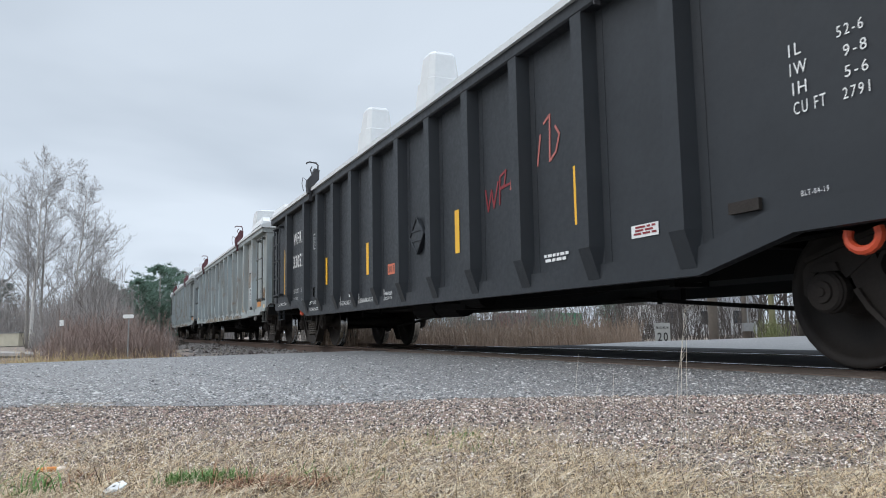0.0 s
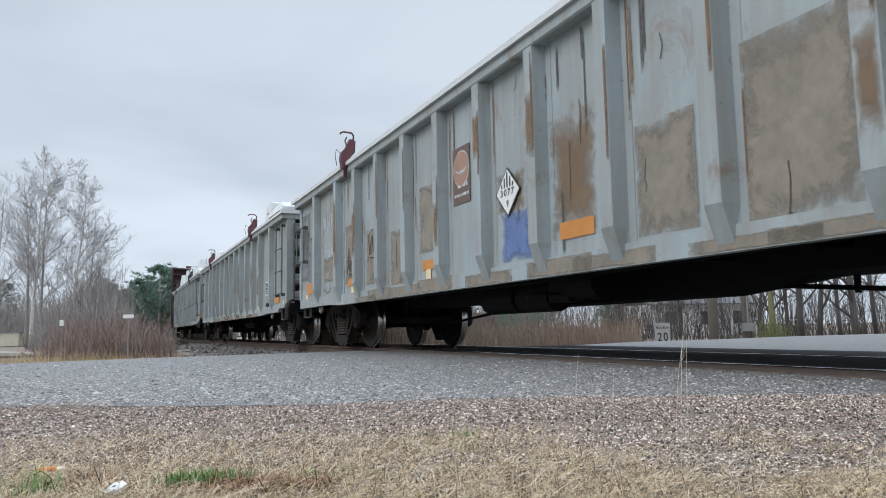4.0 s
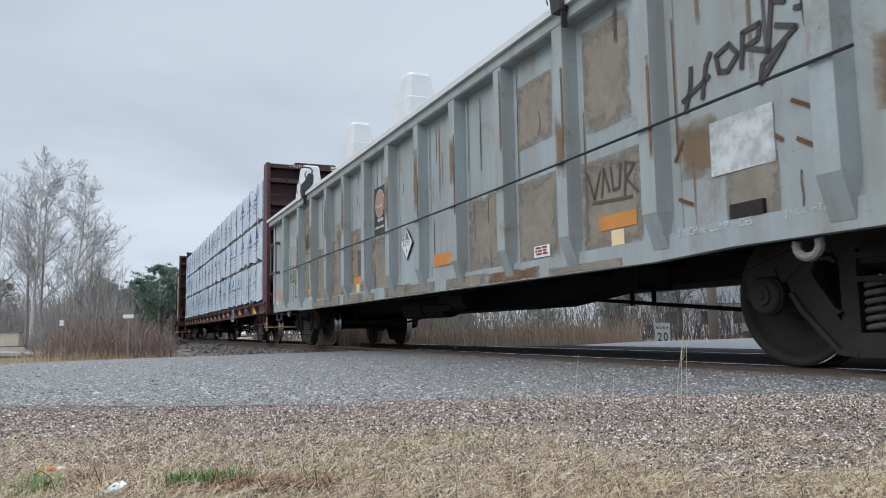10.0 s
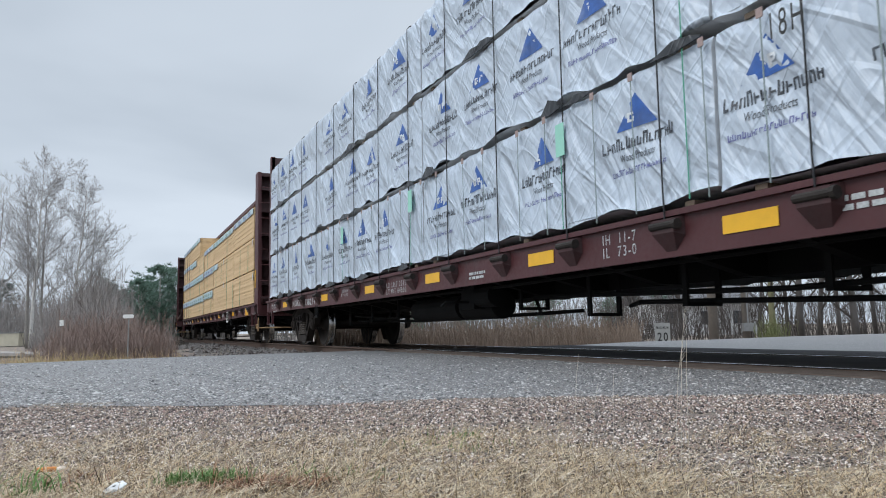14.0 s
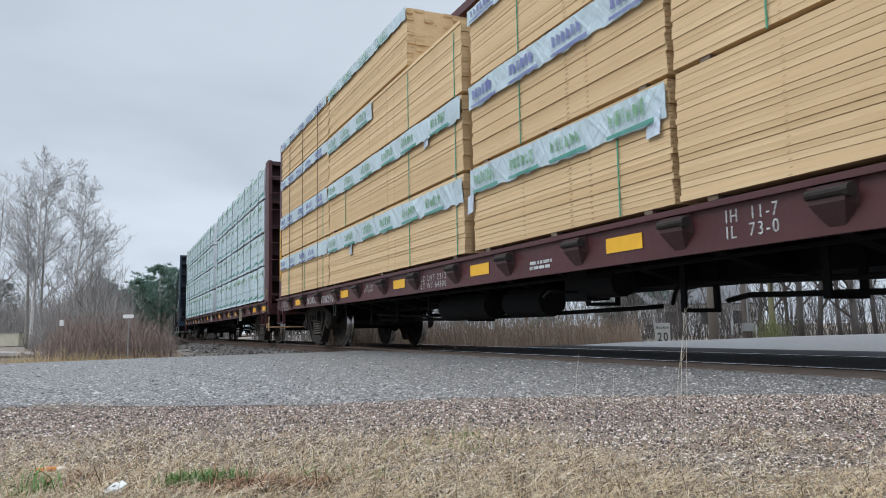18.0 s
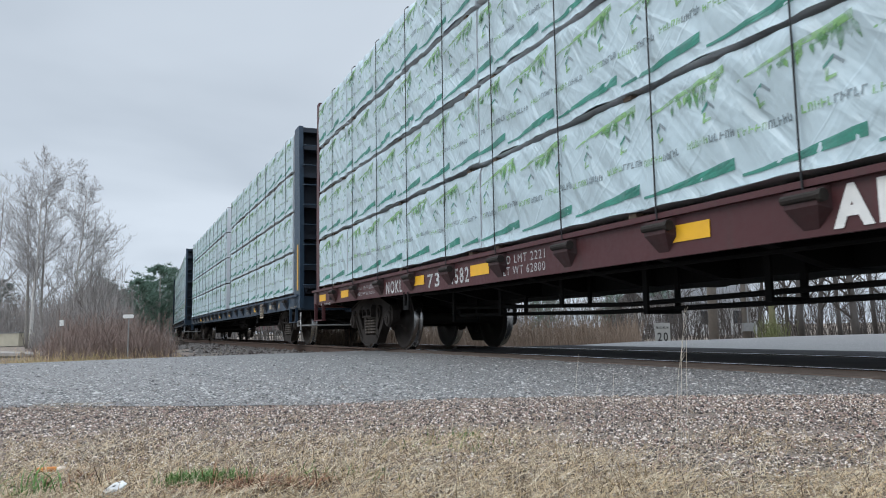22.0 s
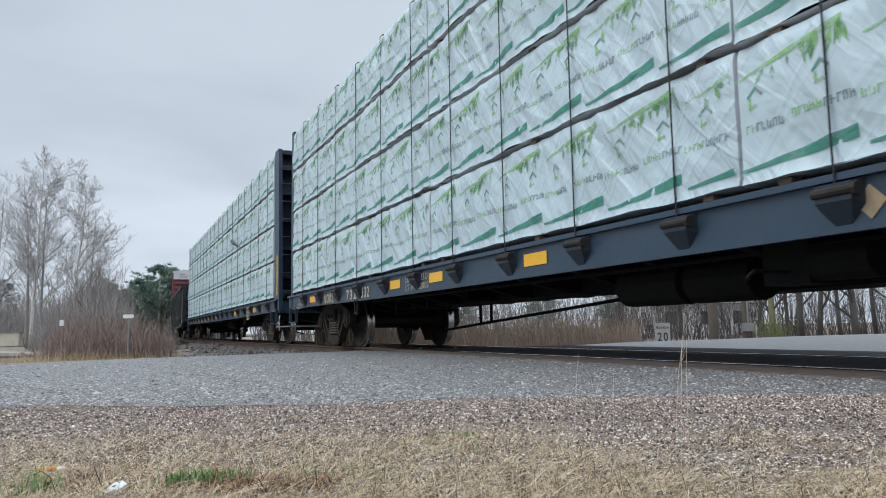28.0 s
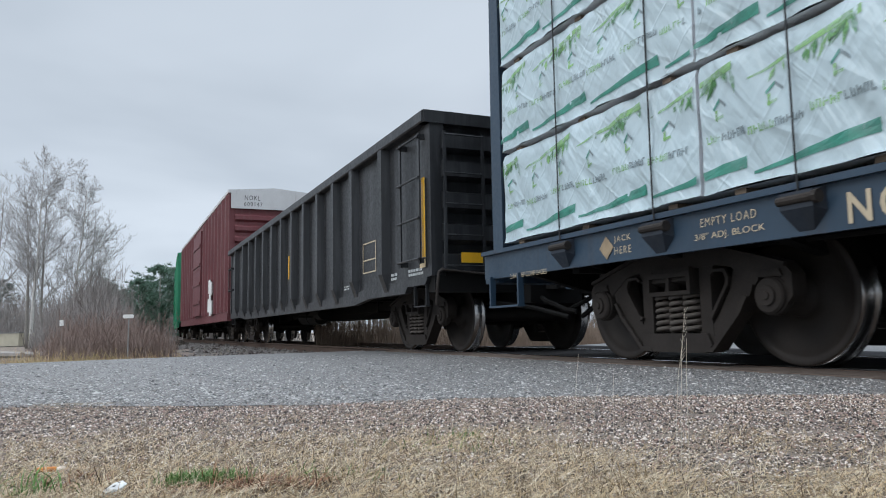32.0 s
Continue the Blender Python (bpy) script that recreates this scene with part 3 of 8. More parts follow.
def centerbeam(name, label, paint, ac, group="centre-beam flat cars"):
    car = thing(name, label, "railway car", group)
    car["a"] = ac
    for s in (-1, 1):
        g = Geo()
        y0, y1 = sorted((s * 1.34, s * 1.38))
        out = [(-11.5, 0.78), (-8.2, 0.765), (-5.5, 0.745), (5.5, 0.745), (8.2, 0.765), (11.5, 0.78), (11.5, 1.04), (-11.5, 1.04)]
        g.prism(out, "y", y0, y1)
        g.box(-11.5, 11.5, *sorted((s * 1.30, s * 1.42)), 1.02, 1.06)
        part("side_sill", g, paint, car)
        for k in range(18):
            x = 10.4 - 1.2 * k
            g = Geo()
            y0, y1 = s * 1.381, s * 1.455
            g.add([Vector(q) for q in ((x - 0.14, y0, 1.015), (x + 0.14, y0, 1.015), (x + 0.11, y1, 1.0), (x - 0.11, y1, 1.0), (x - 0.14, y0, 0.88), (x + 0.14, y0, 0.88), (x + 0.11, y1, 0.905), (x - 0.11, y1, 0.905), (x - 0.05, y0, 0.785), (x + 0.05, y0, 0.785))],
                  ((0, 1, 2, 3), (3, 2, 6, 7), (1, 5, 6, 2), (0, 3, 7, 4), (7, 6, 9, 8), (6, 5, 9), (4, 7, 8)))
            g.k = 1
            g.tube([(x - 0.12, s * 1.452, 0.958), (x + 0.12, s * 1.452, 0.958)], 0.027, 10)
            g.tube([(x + 0.12, s * 1.452, 0.955), (x + 0.15, s * 1.452, 0.955)], 0.038, 8)
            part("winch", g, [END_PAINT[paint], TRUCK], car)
    g = Geo()
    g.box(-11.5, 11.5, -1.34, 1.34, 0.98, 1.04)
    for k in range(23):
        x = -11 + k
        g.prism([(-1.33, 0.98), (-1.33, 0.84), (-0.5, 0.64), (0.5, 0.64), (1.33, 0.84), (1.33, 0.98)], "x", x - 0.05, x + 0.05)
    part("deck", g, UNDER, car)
    g = Geo()
    g.box(-11.08, 11.08, -0.55, 0.55, 4.66, 4.78)
    g.box(-11.2, 11.2, -0.09, 0.09, 4.44, 4.66)
    for k in range(17):
        x = -10.8 + 21.6 * k / 16
        g.box(x - 0.06, x + 0.06, -0.06, 0.06, 1.04, 4.46)
    part("centre_beam", g, paint, car)
    for e in (1, -1):
        g = Geo()
        g.box(*sorted((e * 11.10, e * 11.16)), -1.36, 1.36, 1.04, 4.62)
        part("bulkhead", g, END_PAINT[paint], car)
        wide = 1.38 if e > 0 else 1.38
        deep_b, deep_t = (11.62, 11.50) if e > 0 else (11.30, 11.26)
        for s in (-1, 1):
            g = Geo()
            y0, y1 = s * (wide - 0.09), s * wide
            x0 = e * 11.10
            g.add([Vector((x, y, z)) for z, x1 in ((0.78, e * deep_b), (2.2, e * deep_b), (4.64, e * deep_t)) for x, y in ((x0, y0), (x1, y0), (x1, y1), (x0, y1))],
                  [(4 * r + k, 4 * r + (k + 1) % 4, 4 * r + 4 + (k + 1) % 4, 4 * r + 4 + k) for r in (0, 1) for k in range(4)] + [(3, 2, 1, 0), (8, 9, 10, 11)])
            part("corner_post", g, paint, car)
            g = Geo()
            g.box(*sorted((e * 11.16, e * 11.46)), *sorted((s * 0.42, s * 0.48)), 1.04, 4.55)
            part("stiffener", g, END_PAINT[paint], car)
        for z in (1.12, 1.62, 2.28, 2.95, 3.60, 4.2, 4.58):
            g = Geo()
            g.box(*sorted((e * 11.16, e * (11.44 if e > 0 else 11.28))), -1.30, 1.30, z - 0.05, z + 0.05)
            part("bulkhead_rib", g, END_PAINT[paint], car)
        if e > 0:
            for k in range(8):
                z = 1.25 + 0.42 * k
                g = Geo()
                g.tube([(11.40, -1.30, z), (11.65, -1.30, z), (11.66, -1.29, z), (11.66, -0.87, z), (11.65, -0.86, z), (11.40, -0.86, z)], 0.012, 6)
                part("grab_iron", g, paint, car)
        g = Geo()
        g.box(*sorted((e * 11.3, e * 11.56)), -1.34, 1.34, 0.74, 1.02)
        g.box(*sorted((e * 11.2, e * 11.66)), -0.3, 0.3, 0.7, 1.06)
        part("end_sill", g, paint, car)
        for s in (-1, 1):
            g = Geo()
            xs = e * 11.06
            for x in (xs - 0.28, xs + 0.28):
                g.box(x - 0.012, x + 0.012, *sorted((s * 1.35, s * 1.41)), 0.50, 0.80)
            g.box(xs - 0.292, xs + 0.292, *sorted((s * 1.34, s * 1.42)), 0.485, 0.503)
            part("step", g, paint, car)
    g = Geo()
    g.box(11.46, 11.74, -1.30, 1.30, 1.20, 1.225)
    g.box(11.735, 11.75, -1.30, 1.30, 1.185, 1.24)
    for y in (-1.25, -0.4, 0.4, 1.25):
        g.prism([(11.46, 1.19), (11.72, 1.19), (11.46, 0.98)], "y", y - 0.02, y + 0.02)
    part("end_platform", g, END_PAINT[paint], car)
    # hand brake wheel on the leading bulkhead
    g = Geo()
    ring = [(11.70, 0.36 + 0.27 * math.cos(a), 2.55 + 0.27 * math.sin(a)) for a in (2 * math.pi * k / 20 for k in range(21))]
    g.tube(ring, 0.025, 6)
    for k in range(5):
        a = 2 * math.pi * k / 5
        g.tube([(11.70, 0.36, 2.55), (11.70, 0.36 + 0.26 * math.cos(a), 2.55 + 0.26 * math.sin(a))], 0.018, 5)
    g.tube([(11.66, 0.36, 2.55), (11.73, 0.36, 2.55)], 0.05, 10)
    part("brake_wheel", g, UNDER, car)
    g = Geo()
    g.prism([(0.22, 2.28), (0.30, 2.16), (0.42, 2.16), (0.50, 2.28), (0.50, 2.66), (0.44, 2.74), (0.28, 2.74), (0.22, 2.66)], "x", 11.45, 11.66)
    part("brake_housing", g, UNDER, car)
    g = Geo()
    g.box(11.46, 11.52, 0.32, 0.40, 1.1, 2.2)
    part("brake_chain_guard", g, UNDER, car)
    if paint is MAROON:
        g = Geo()
        g.box(11.49, 11.50, 0.62, 0.72, 1.75, 2.25)
        part("reflector", g, YELLOW, car, "yellow reflector strip on the car end")
    g = Geo()
    g.tube([(11.74, -1.38, 0.68), (11.76, -1.39, 0.60), (11.74, -1.39, 0.52), (11.56, -1.40, 0.50), (11.55, -1.40, 0.40)], 0.016, 6)
    g.tube([(11.74, -1.39, 0.53), (11.80, -1.40, 0.45), (11.81, -1.40, 0.33)], 0.016, 6)
    g.tube([(11.56, -1.40, 0.42), (11.70, -1.2, 0.42), (11.74, 0.1, 0.42)], 0.017, 6)
    part("uncoupling_lever", g, RUSTY_ROD if paint is MAROON else STEEL, car)
    under_gear(car, -7.4, 7.4, 0.98, {84.50: -2.0, 108.95: -1.0, 133.2: 1.7, 157.5: 0.8}.get(ac, 0.1), ac in (157.5, 181.85, 206.08), {84.50: ((-3.05, -1.48), (-1.38, -0.48)), 108.95: ((-3.3, -1.95), (-1.5, -0.7))}.get(ac, ()))
    add_truck(car, 9.05)
    add_truck(car, -9.05)
    add_ends(car, 11.72)
    return car


# ---- wrapped and bare lumber ----
def film_mat(name, c, rough=0.38, depth=0.06):
    """Taut plastic film: soft billows, and sharp creases that fan out differently on every pack."""
    m, nt, p, n, l = nodes_of(name)
    big, fine = noise_node(nt, 1.6, 4), noise_node(nt, 20.0, 3)
    col = ramp_node(nt, big.outputs["Fac"], 0.3, 0.7, tuple(x * 0.90 for x in c), tuple(min(1, x * 1.08) for x in c))
    l(mix_node(nt, 0.08, col, ramp_node(nt, fine.outputs["Fac"], 0.35, 0.65, tuple(x * 0.88 for x in c), tuple(min(1, x * 1.08) for x in c))), p.inputs["Base Color"])
    p.inputs["Roughness"].default_value = rough
    co, info = n("ShaderNodeTexCoord"), n("ShaderNodeObjectInfo")
    far = n("ShaderNodeMath"); far.operation = "MULTIPLY"; far.inputs[1].default_value = 60.0
    l(info.outputs["Random"], far.inputs[0])
    at = n("ShaderNodeVectorMath"); at.operation = "ADD"
    l(co.outputs["Object"], at.inputs[0]); l(far.outputs[0], at.inputs[1])

    def wave(scale, detail, stretch, turn, distort, sharp):
        way, mp = n("ShaderNodeMapping"), n("ShaderNodeMapping")
        way.inputs["Rotation"].default_value, mp.inputs["Scale"].default_value = (0.0, turn, 0.0), stretch
        l(at.outputs[0], way.inputs[0]); l(way.outputs[0], mp.inputs[0])
        nz = n("ShaderNodeTexNoise")
        nz.inputs["Scale"].default_value, nz.inputs["Detail"].default_value, nz.inputs["Distortion"].default_value = scale, detail, distort
        l(mp.outputs[0], nz.inputs["Vector"])
        if not sharp:
            return nz.outputs["Fac"]
        r = n("ShaderNodeValToRGB")
        e = r.color_ramp.elements
        e[0].position, e[0].color, e[1].position, e[1].color = 0.5 - sharp, (0, 0, 0, 1), 0.5 + sharp, (0, 0, 0, 1)
        mid = e.new(0.5)
        mid.color = (1, 1, 1, 1)
        l(nz.outputs["Fac"], r.inputs[0])
        return r.outputs[0]
    fold = wave(1.5, 3, (2.6, 1.0, 0.7), 0.55, 1.3, 0)
    rise = wave(1.1, 1, (3.4, 1.0, 0.55), 0.85, 0.5, 0.07)
    drop = wave(1.3, 1, (3.8, 1.0, 0.50), -0.75, 0.6, 0.06)
    small = wave(15.0, 4, (1.0, 1.0, 0.5), 0.0, 0.8, 0)
    h = mix_node(nt, 0.09, fold, rise)
    h = mix_node(nt, 0.05, h, drop)
    h = mix_node(nt, 0.06, h, small)
    l(bump_node(nt, h, 0.9, depth), p.inputs["Normal"])
    return m


def lumber_mat():
    m, nt, p, n, l = nodes_of("spruce_lumber")
    geo = n("ShaderNodeNewGeometry")
    info = n("ShaderNodeObjectInfo")
    both = n("ShaderNodeMath"); both.operation = "FRACT"
    add = n("ShaderNodeMath"); add.operation = "ADD"
    l(geo.outputs["Random Per Island"], add.inputs[0]); l(info.outputs["Random"], add.inputs[1]); l(add.outputs[0], both.inputs[0])
    base = ramp_node(nt, both.outputs[0], 0.0, 1.0, (0.52, 0.355, 0.185), (0.72, 0.53, 0.31))
    grain = noise_node(nt, 2.2, 5, 0.6, (0.6, 6.0, 26.0))
    col = mix_node(nt, 0.4, base, ramp_node(nt, grain.outputs["Fac"], 0.3, 0.7, (0.42, 0.275, 0.135), (0.72, 0.53, 0.31)))
    knots = noise_node(nt, 5.5, 2, 0.5, (1.0, 1.0, 3.0))
    col = mix_node(nt, ramp_node(nt, knots.outputs["Fac"], 0.70, 0.74, (0, 0, 0), (0.7, 0.7, 0.7)), col, (0.20, 0.11, 0.05))
    l(col, p.inputs["Base Color"])
    p.inputs["Roughness"].default_value = 0.8
    l(bump_node(nt, grain.outputs["Fac"], 0.4, 0.004), p.inputs["Normal"])
    return m


FILM_GREEN = film_mat("milky_lumber_film", (0.45, 0.555, 0.595))
FILM_BLUE = film_mat("white_lumber_wrap", (0.485, 0.555, 0.635), 0.32, 0.11)
FILM_GREY = film_mat("silver_wrap_end", (0.68, 0.71, 0.74), 0.4, 0.05)
LUMBER = lumber_mat()
DUNNAGE = plain("dunnage_wood", (0.15, 0.115, 0.085), 0.9, var=0.3, scale=6)
LIME_INK = ink("lime_ink", (0.23, 0.46, 0.15), 0.2, 0.78, 12.0)
LEAF_INK = ink("leaf_green_ink", (0.11, 0.29, 0.11), 0.05, 0.8, 16.0)
PINE_INK = ink("dark_green_ink", (0.035, 0.235, 0.17), 0.65, 0.93)
GREY_INK = ink("grey_ink", (0.20, 0.25, 0.27), 0.6, 0.95)
BLUE_INK = ink("blue_ink", (0.03, 0.11, 0.38), 0.7, 0.97, 6.0)
BLACK_INK = ink("black_ink", (0.03, 0.035, 0.045), 0.6, 0.95, 8.0)
VIOLET_INK = ink("violet_ink", (0.12, 0.13, 0.34), 0.45, 0.9, 9.0)
WHITE_INK = plain("white_ink", (0.65, 0.68, 0.70), 0.45, var=0.1, scale=5)
STRAP = plain("black_strap", (0.012, 0.013, 0.015), 0.5, var=0.2, scale=9)
GREEN_STRAP = plain("green_plastic_strap", (0.05, 0.30, 0.19), 0.5, var=0.1, scale=9)
MINT = plain("mint_tag", (0.30, 0.62, 0.50), 0.5, var=0.08, scale=6)
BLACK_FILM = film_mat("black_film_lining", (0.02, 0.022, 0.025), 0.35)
OUT, INN = -1.395, -0.14


def wrinkle(x, z, seed):
    """How far the film stands out from the boards at a place on its face."""
    q = noise.noise(Vector((x * 1.3 + seed * 7.1, z * 1.7, seed * 3.3))) * 0.030
    u = noise.noise(Vector(((x + z * 0.8) * 3.6, (z - x * 0.5) * 1.2, seed + 9.0)))
    q += (1 - abs(u) * 2.2) * 0.024
    q += noise.noise(Vector((x * 7.0 + z * 2.0, z * 4.0, seed * 2.0))) * 0.008
    return q


def wrap_mesh(length, height, seed, face, ragged):
    nx, nz = max(8, int(length / 0.055)), 16
    v, f, idx = [], [], []
    for j in range(nz + 1):
        for i in range(nx + 1):
            x, z = -length / 2 + length * i / nx, height * j / nz
            y = OUT - wrinkle(x, z, seed) * (0.25 if i in (0, nx) else 1.0)
            if j == 0:
                z += max(0.0, ragged * (0.35 + noise.noise(Vector((x * 1.9, seed * 5.0, 1.0))) * 1.6))
                y -= 0.012
            if j == nz:
                y += 0.02
            v.append((x, y, z))
    w = nx + 1
    for j in range(nz):
        for i in range(nx):
            f.append((j * w + i, j * w + i + 1, (j + 1) * w + i + 1, (j + 1) * w + i)); idx.append(0)
    d = len(v)
    v += list(v)
    o = len(v)
    v += [(-length / 2, INN, height), (length / 2, INN, height), (-length / 2, INN, 0.0), (length / 2, INN, 0.0)]
    top = [d + nz * w + i for i in range(w)]
    f.append(tuple(top + [o + 1, o])); idx.append(1)
    f.append((d, d + nx, o + 3, o + 2)[::-1]); idx.append(1)
    f.append((o, o + 1, o + 3, o + 2)[::-1]); idx.append(1)
    f.append(tuple([d + j * w for j in range(nz + 1)] + [o, o + 2])); idx.append(1)
    f.append(tuple([o + 3, o + 1] + [d + j * w + nx for j in range(nz, -1, -1)])); idx.append(1)
    me = mesh_of("film_wrap", v, f, [face, FILM_GREY], idx)
    # the face drapes softly, its folded ends stay crisp
    me.polygons.foreach_set("use_smooth", [k == 0 for k in idx])
    return me


class Print:
    """Ink laid on a wrinkled film face."""

    def __init__(self, seed, length, height):
        self.s, self.l, self.h, self.v, self.f, self.i = seed, length, height, [], [], []

    def quad(self, pts, ink):
        o = len(self.v)
        for x, z in pts:
            x = max(-self.l / 2 + 0.01, min(self.l / 2 - 0.01, x))
            self.v.append((x, OUT - wrinkle(x, z, self.s) - 0.005, max(0.02, min(self.h - 0.015, z))))
        self.f.append(tuple(range(o, o + len(pts)))); self.i.append(ink)

    def band(self, x0, x1, lower, upper, ink, n=10):
        for k in range(n):
            a, b = k / n, (k + 1) / n
            xa, xb = x0 + (x1 - x0) * a, x0 + (x1 - x0) * b
            if xb < -self.l / 2 + 0.02 or xa > self.l / 2 - 0.02:
                continue
            m = ((lower(a) + upper(a)) / 2, (lower(b) + upper(b)) / 2)
            self.quad([(xa, lower(a)), (xb, lower(b)), (xb, m[1]), (xa, m[0])], ink)
            self.quad([(xa, m[0]), (xb, m[1]), (xb, upper(b)), (xa, upper(a))], ink)

    def words(self, x0, x1, z, h, ink, n, rnd, tall=0.35):
        """A row of upright blocks that stands for printed words."""
        step = (x1 - x0) / n
        for k in range(n):
            a = x0 + step * k
            if a < -self.l / 2 + 0.02 or a + step > self.l / 2 - 0.02:
                continue
            hh = h * (1.0 if rnd.random() < tall else 0.72)
            t = step * 0.26
            self.quad([(a, z), (a + t, z), (a + t, z + hh), (a, z + hh)], ink)
            c = rnd.choice((0.0, 0.42, 0.8))
            self.quad([(a + t, z + hh * c), (a + step * 0.78, z + hh * c), (a + step * 0.78, z + hh * min(1, c + 0.22)), (a + t, z + hh * min(1, c + 0.22))], ink)
            if rnd.random() < 0.6:
                self.quad([(a + step * 0.54, z), (a + step * 0.78, z), (a + step * 0.78, z + hh * 0.8), (a + step * 0.54, z + hh * 0.8)], ink)

    def text(self, glyphs, x0, x1, z, h, ink):
        """Readable words bent onto the film."""
        co, faces = glyphs
        o = len(self.v)
        if x0 < -self.l / 2 + 0.05 or x1 > self.l / 2 - 0.05:
            return
        for u, v in co:
            x, zz = x0 + (x1 - x0) * u, z + h * v
            self.v.append((x, OUT - wrinkle(x, zz, self.s) - 0.006, zz))
        for fc in faces:
            self.f.append(tuple(o + q for q in fc)); self.i.append(ink)

    def mesh(self, inks):
        return mesh_of("print", self.v, self.f, inks, self.i)


def glyphs_of(words):
    cu = bpy.data.curves.new("text", "FONT")
    cu.body, cu.size, cu.resolution_u, cu.offset = words, 1.0, 2, 0.01
    tmp = bpy.data.objects.new("text", cu)
    scene.collection.objects.link(tmp)
    me = bpy.data.meshes.new_from_object(tmp)
    bpy.data.objects.remove(tmp)
    bpy.data.curves.remove(cu)
    co = [(q.co.x, q.co.y) for q in me.vertices]
    x0, x1 = min(q[0] for q in co), max(q[0] for q in co)
    z0, z1 = min(q[1] for q in co), max(q[1] for q in co)
    faces = [tuple(p.vertices) for p in me.polygons]
    bpy.data.meshes.remove(me)
    return [((a - x0) / (x1 - x0), (b - z0) / (z1 - z0)) for a, b in co], faces


def green_print(length, height, seed):
    """Printed film: a dark swoosh along the foot, lime streaks with fronds under the top edge, small marks and words between."""
    rnd = random.Random(seed * 31 + 5)
    p = Print(seed, length, height)
    x = -length / 2 - rnd.uniform(0.0, 0.85)
    while x < length / 2:
        z0 = 0.07 + rnd.uniform(-0.008, 0.008)
        p.band(x, x + 0.84, lambda a: z0 + 0.045 * a ** 1.5, lambda a: z0 + 0.018 + 0.115 * a ** 1.4 - 0.05 * max(0.0, a - 0.75), 2, 10)
        zt = height - 0.085
        p.band(x + 0.02, x + 0.80, lambda a: zt - 0.13 + 0.105 * a, lambda a: zt - 0.118 + 0.145 * a, 0, 8)
        for k in range(20):
            u = rnd.random() ** 0.7
            bx, bz = x + 0.18 + 0.62 * u, zt - 0.11 + 0.125 * u + rnd.uniform(-0.03, 0.0)
            ang, ln, wd = rnd.uniform(-2.55, -1.15), rnd.uniform(0.05, 0.17) * (0.6 + 0.6 * u), rnd.uniform(0.010, 0.026)
            d, n = (math.cos(ang), math.sin(ang)), (-math.sin(ang), math.cos(ang))
            p.quad([(bx, bz), (bx + d[0] * ln * 0.45 - n[0] * wd, bz + d[1] * ln * 0.45 - n[1] * wd), (bx + d[0] * ln, bz + d[1] * ln), (bx + d[0] * ln * 0.45 + n[0] * wd, bz + d[1] * ln * 0.45 + n[1] * wd)], rnd.choice((0, 1, 1, 1)))
        for hx, dz in ((x + 0.20, 0.0), (x + 0.66, 0.02)):
            hz, r = height * 0.52 + dz, 0.045
            p.quad([(hx - r, hz), (hx - r + 0.018, hz - 0.01), (hx - r + 0.02, hz + 0.07), (hx - r, hz + 0.065)], 0)
            p.quad([(hx - r, hz), (hx + r * 0.4, hz + 0.01), (hx + r * 0.4, hz + 0.03), (hx - r, hz + 0.02)], 0)
            p.quad([(hx - r * 1.2, hz + 0.065), (hx, hz + 0.115), (hx, hz + 0.14), (hx - r * 1.3, hz + 0.085)], 2)
            p.quad([(hx, hz + 0.115), (hx + r * 1.2, hz + 0.065), (hx + r * 1.3, hz + 0.085), (hx, hz + 0.14)], 3)
            p.words(hx - 0.21, hx + 0.0, height * 0.36 + dz, 0.05, 0, 5, rnd, 1.0)
            p.words(hx + 0.0, hx + 0.20, height * 0.36 + dz, 0.05, 3, 5, rnd, 1.0)
        x += 0.89
    return p.mesh([LIME_INK, LEAF_INK, PINE_INK, GREY_INK])


def blue_print(length, height, seed):
    rnd = random.Random(seed * 17 + 3)
    p = Print(seed, length, height)
    x = -length / 2 + rnd.uniform(0.25, 0.7)
    while x < length / 2 - 0.3:
        zt = height * 0.60 + rnd.uniform(-0.03, 0.03)
        w, h = 0.21, 0.26
        p.quad([(x - w, zt), (x, zt), (x, zt + h)], 0)
        p.quad([(x, zt), (x + w, zt), (x, zt + h)], 0)
        for a, b, z0, z1 in ((-0.085, -0.06, 0.05, 0.12), (-0.06, -0.02, 0.05, 0.068), (-0.06, -0.02, 0.102, 0.12), (-0.035, -0.015, 0.068, 0.088), (0.015, 0.04, 0.05, 0.12), (0.04, 0.075, 0.102, 0.12), (0.04, 0.075, 0.072, 0.088), (0.06, 0.08, 0.08, 0.11)):
            p.quad([(x + a, zt + z0), (x + b, zt + z0), (x + b, zt + z1), (x + a, zt + z1)], 3)
        p.words(x - 0.40, x + 0.40, zt - 0.14, 0.095, 1, 14, rnd, 0.3)
        p.text(once("wood_products", lambda: glyphs_of("Wood Products")), x - 0.19, x + 0.19, zt - 0.235, 0.06, 1)
        p.words(x - 0.32, x + 0.32, zt - 0.33, 0.045, 2, 18, rnd, 0.4)
        x += rnd.choice((0.95, 1.05, 1.3))
    return p.mesh([BLUE_INK, BLACK_INK, VIOLET_INK, WHITE_INK])


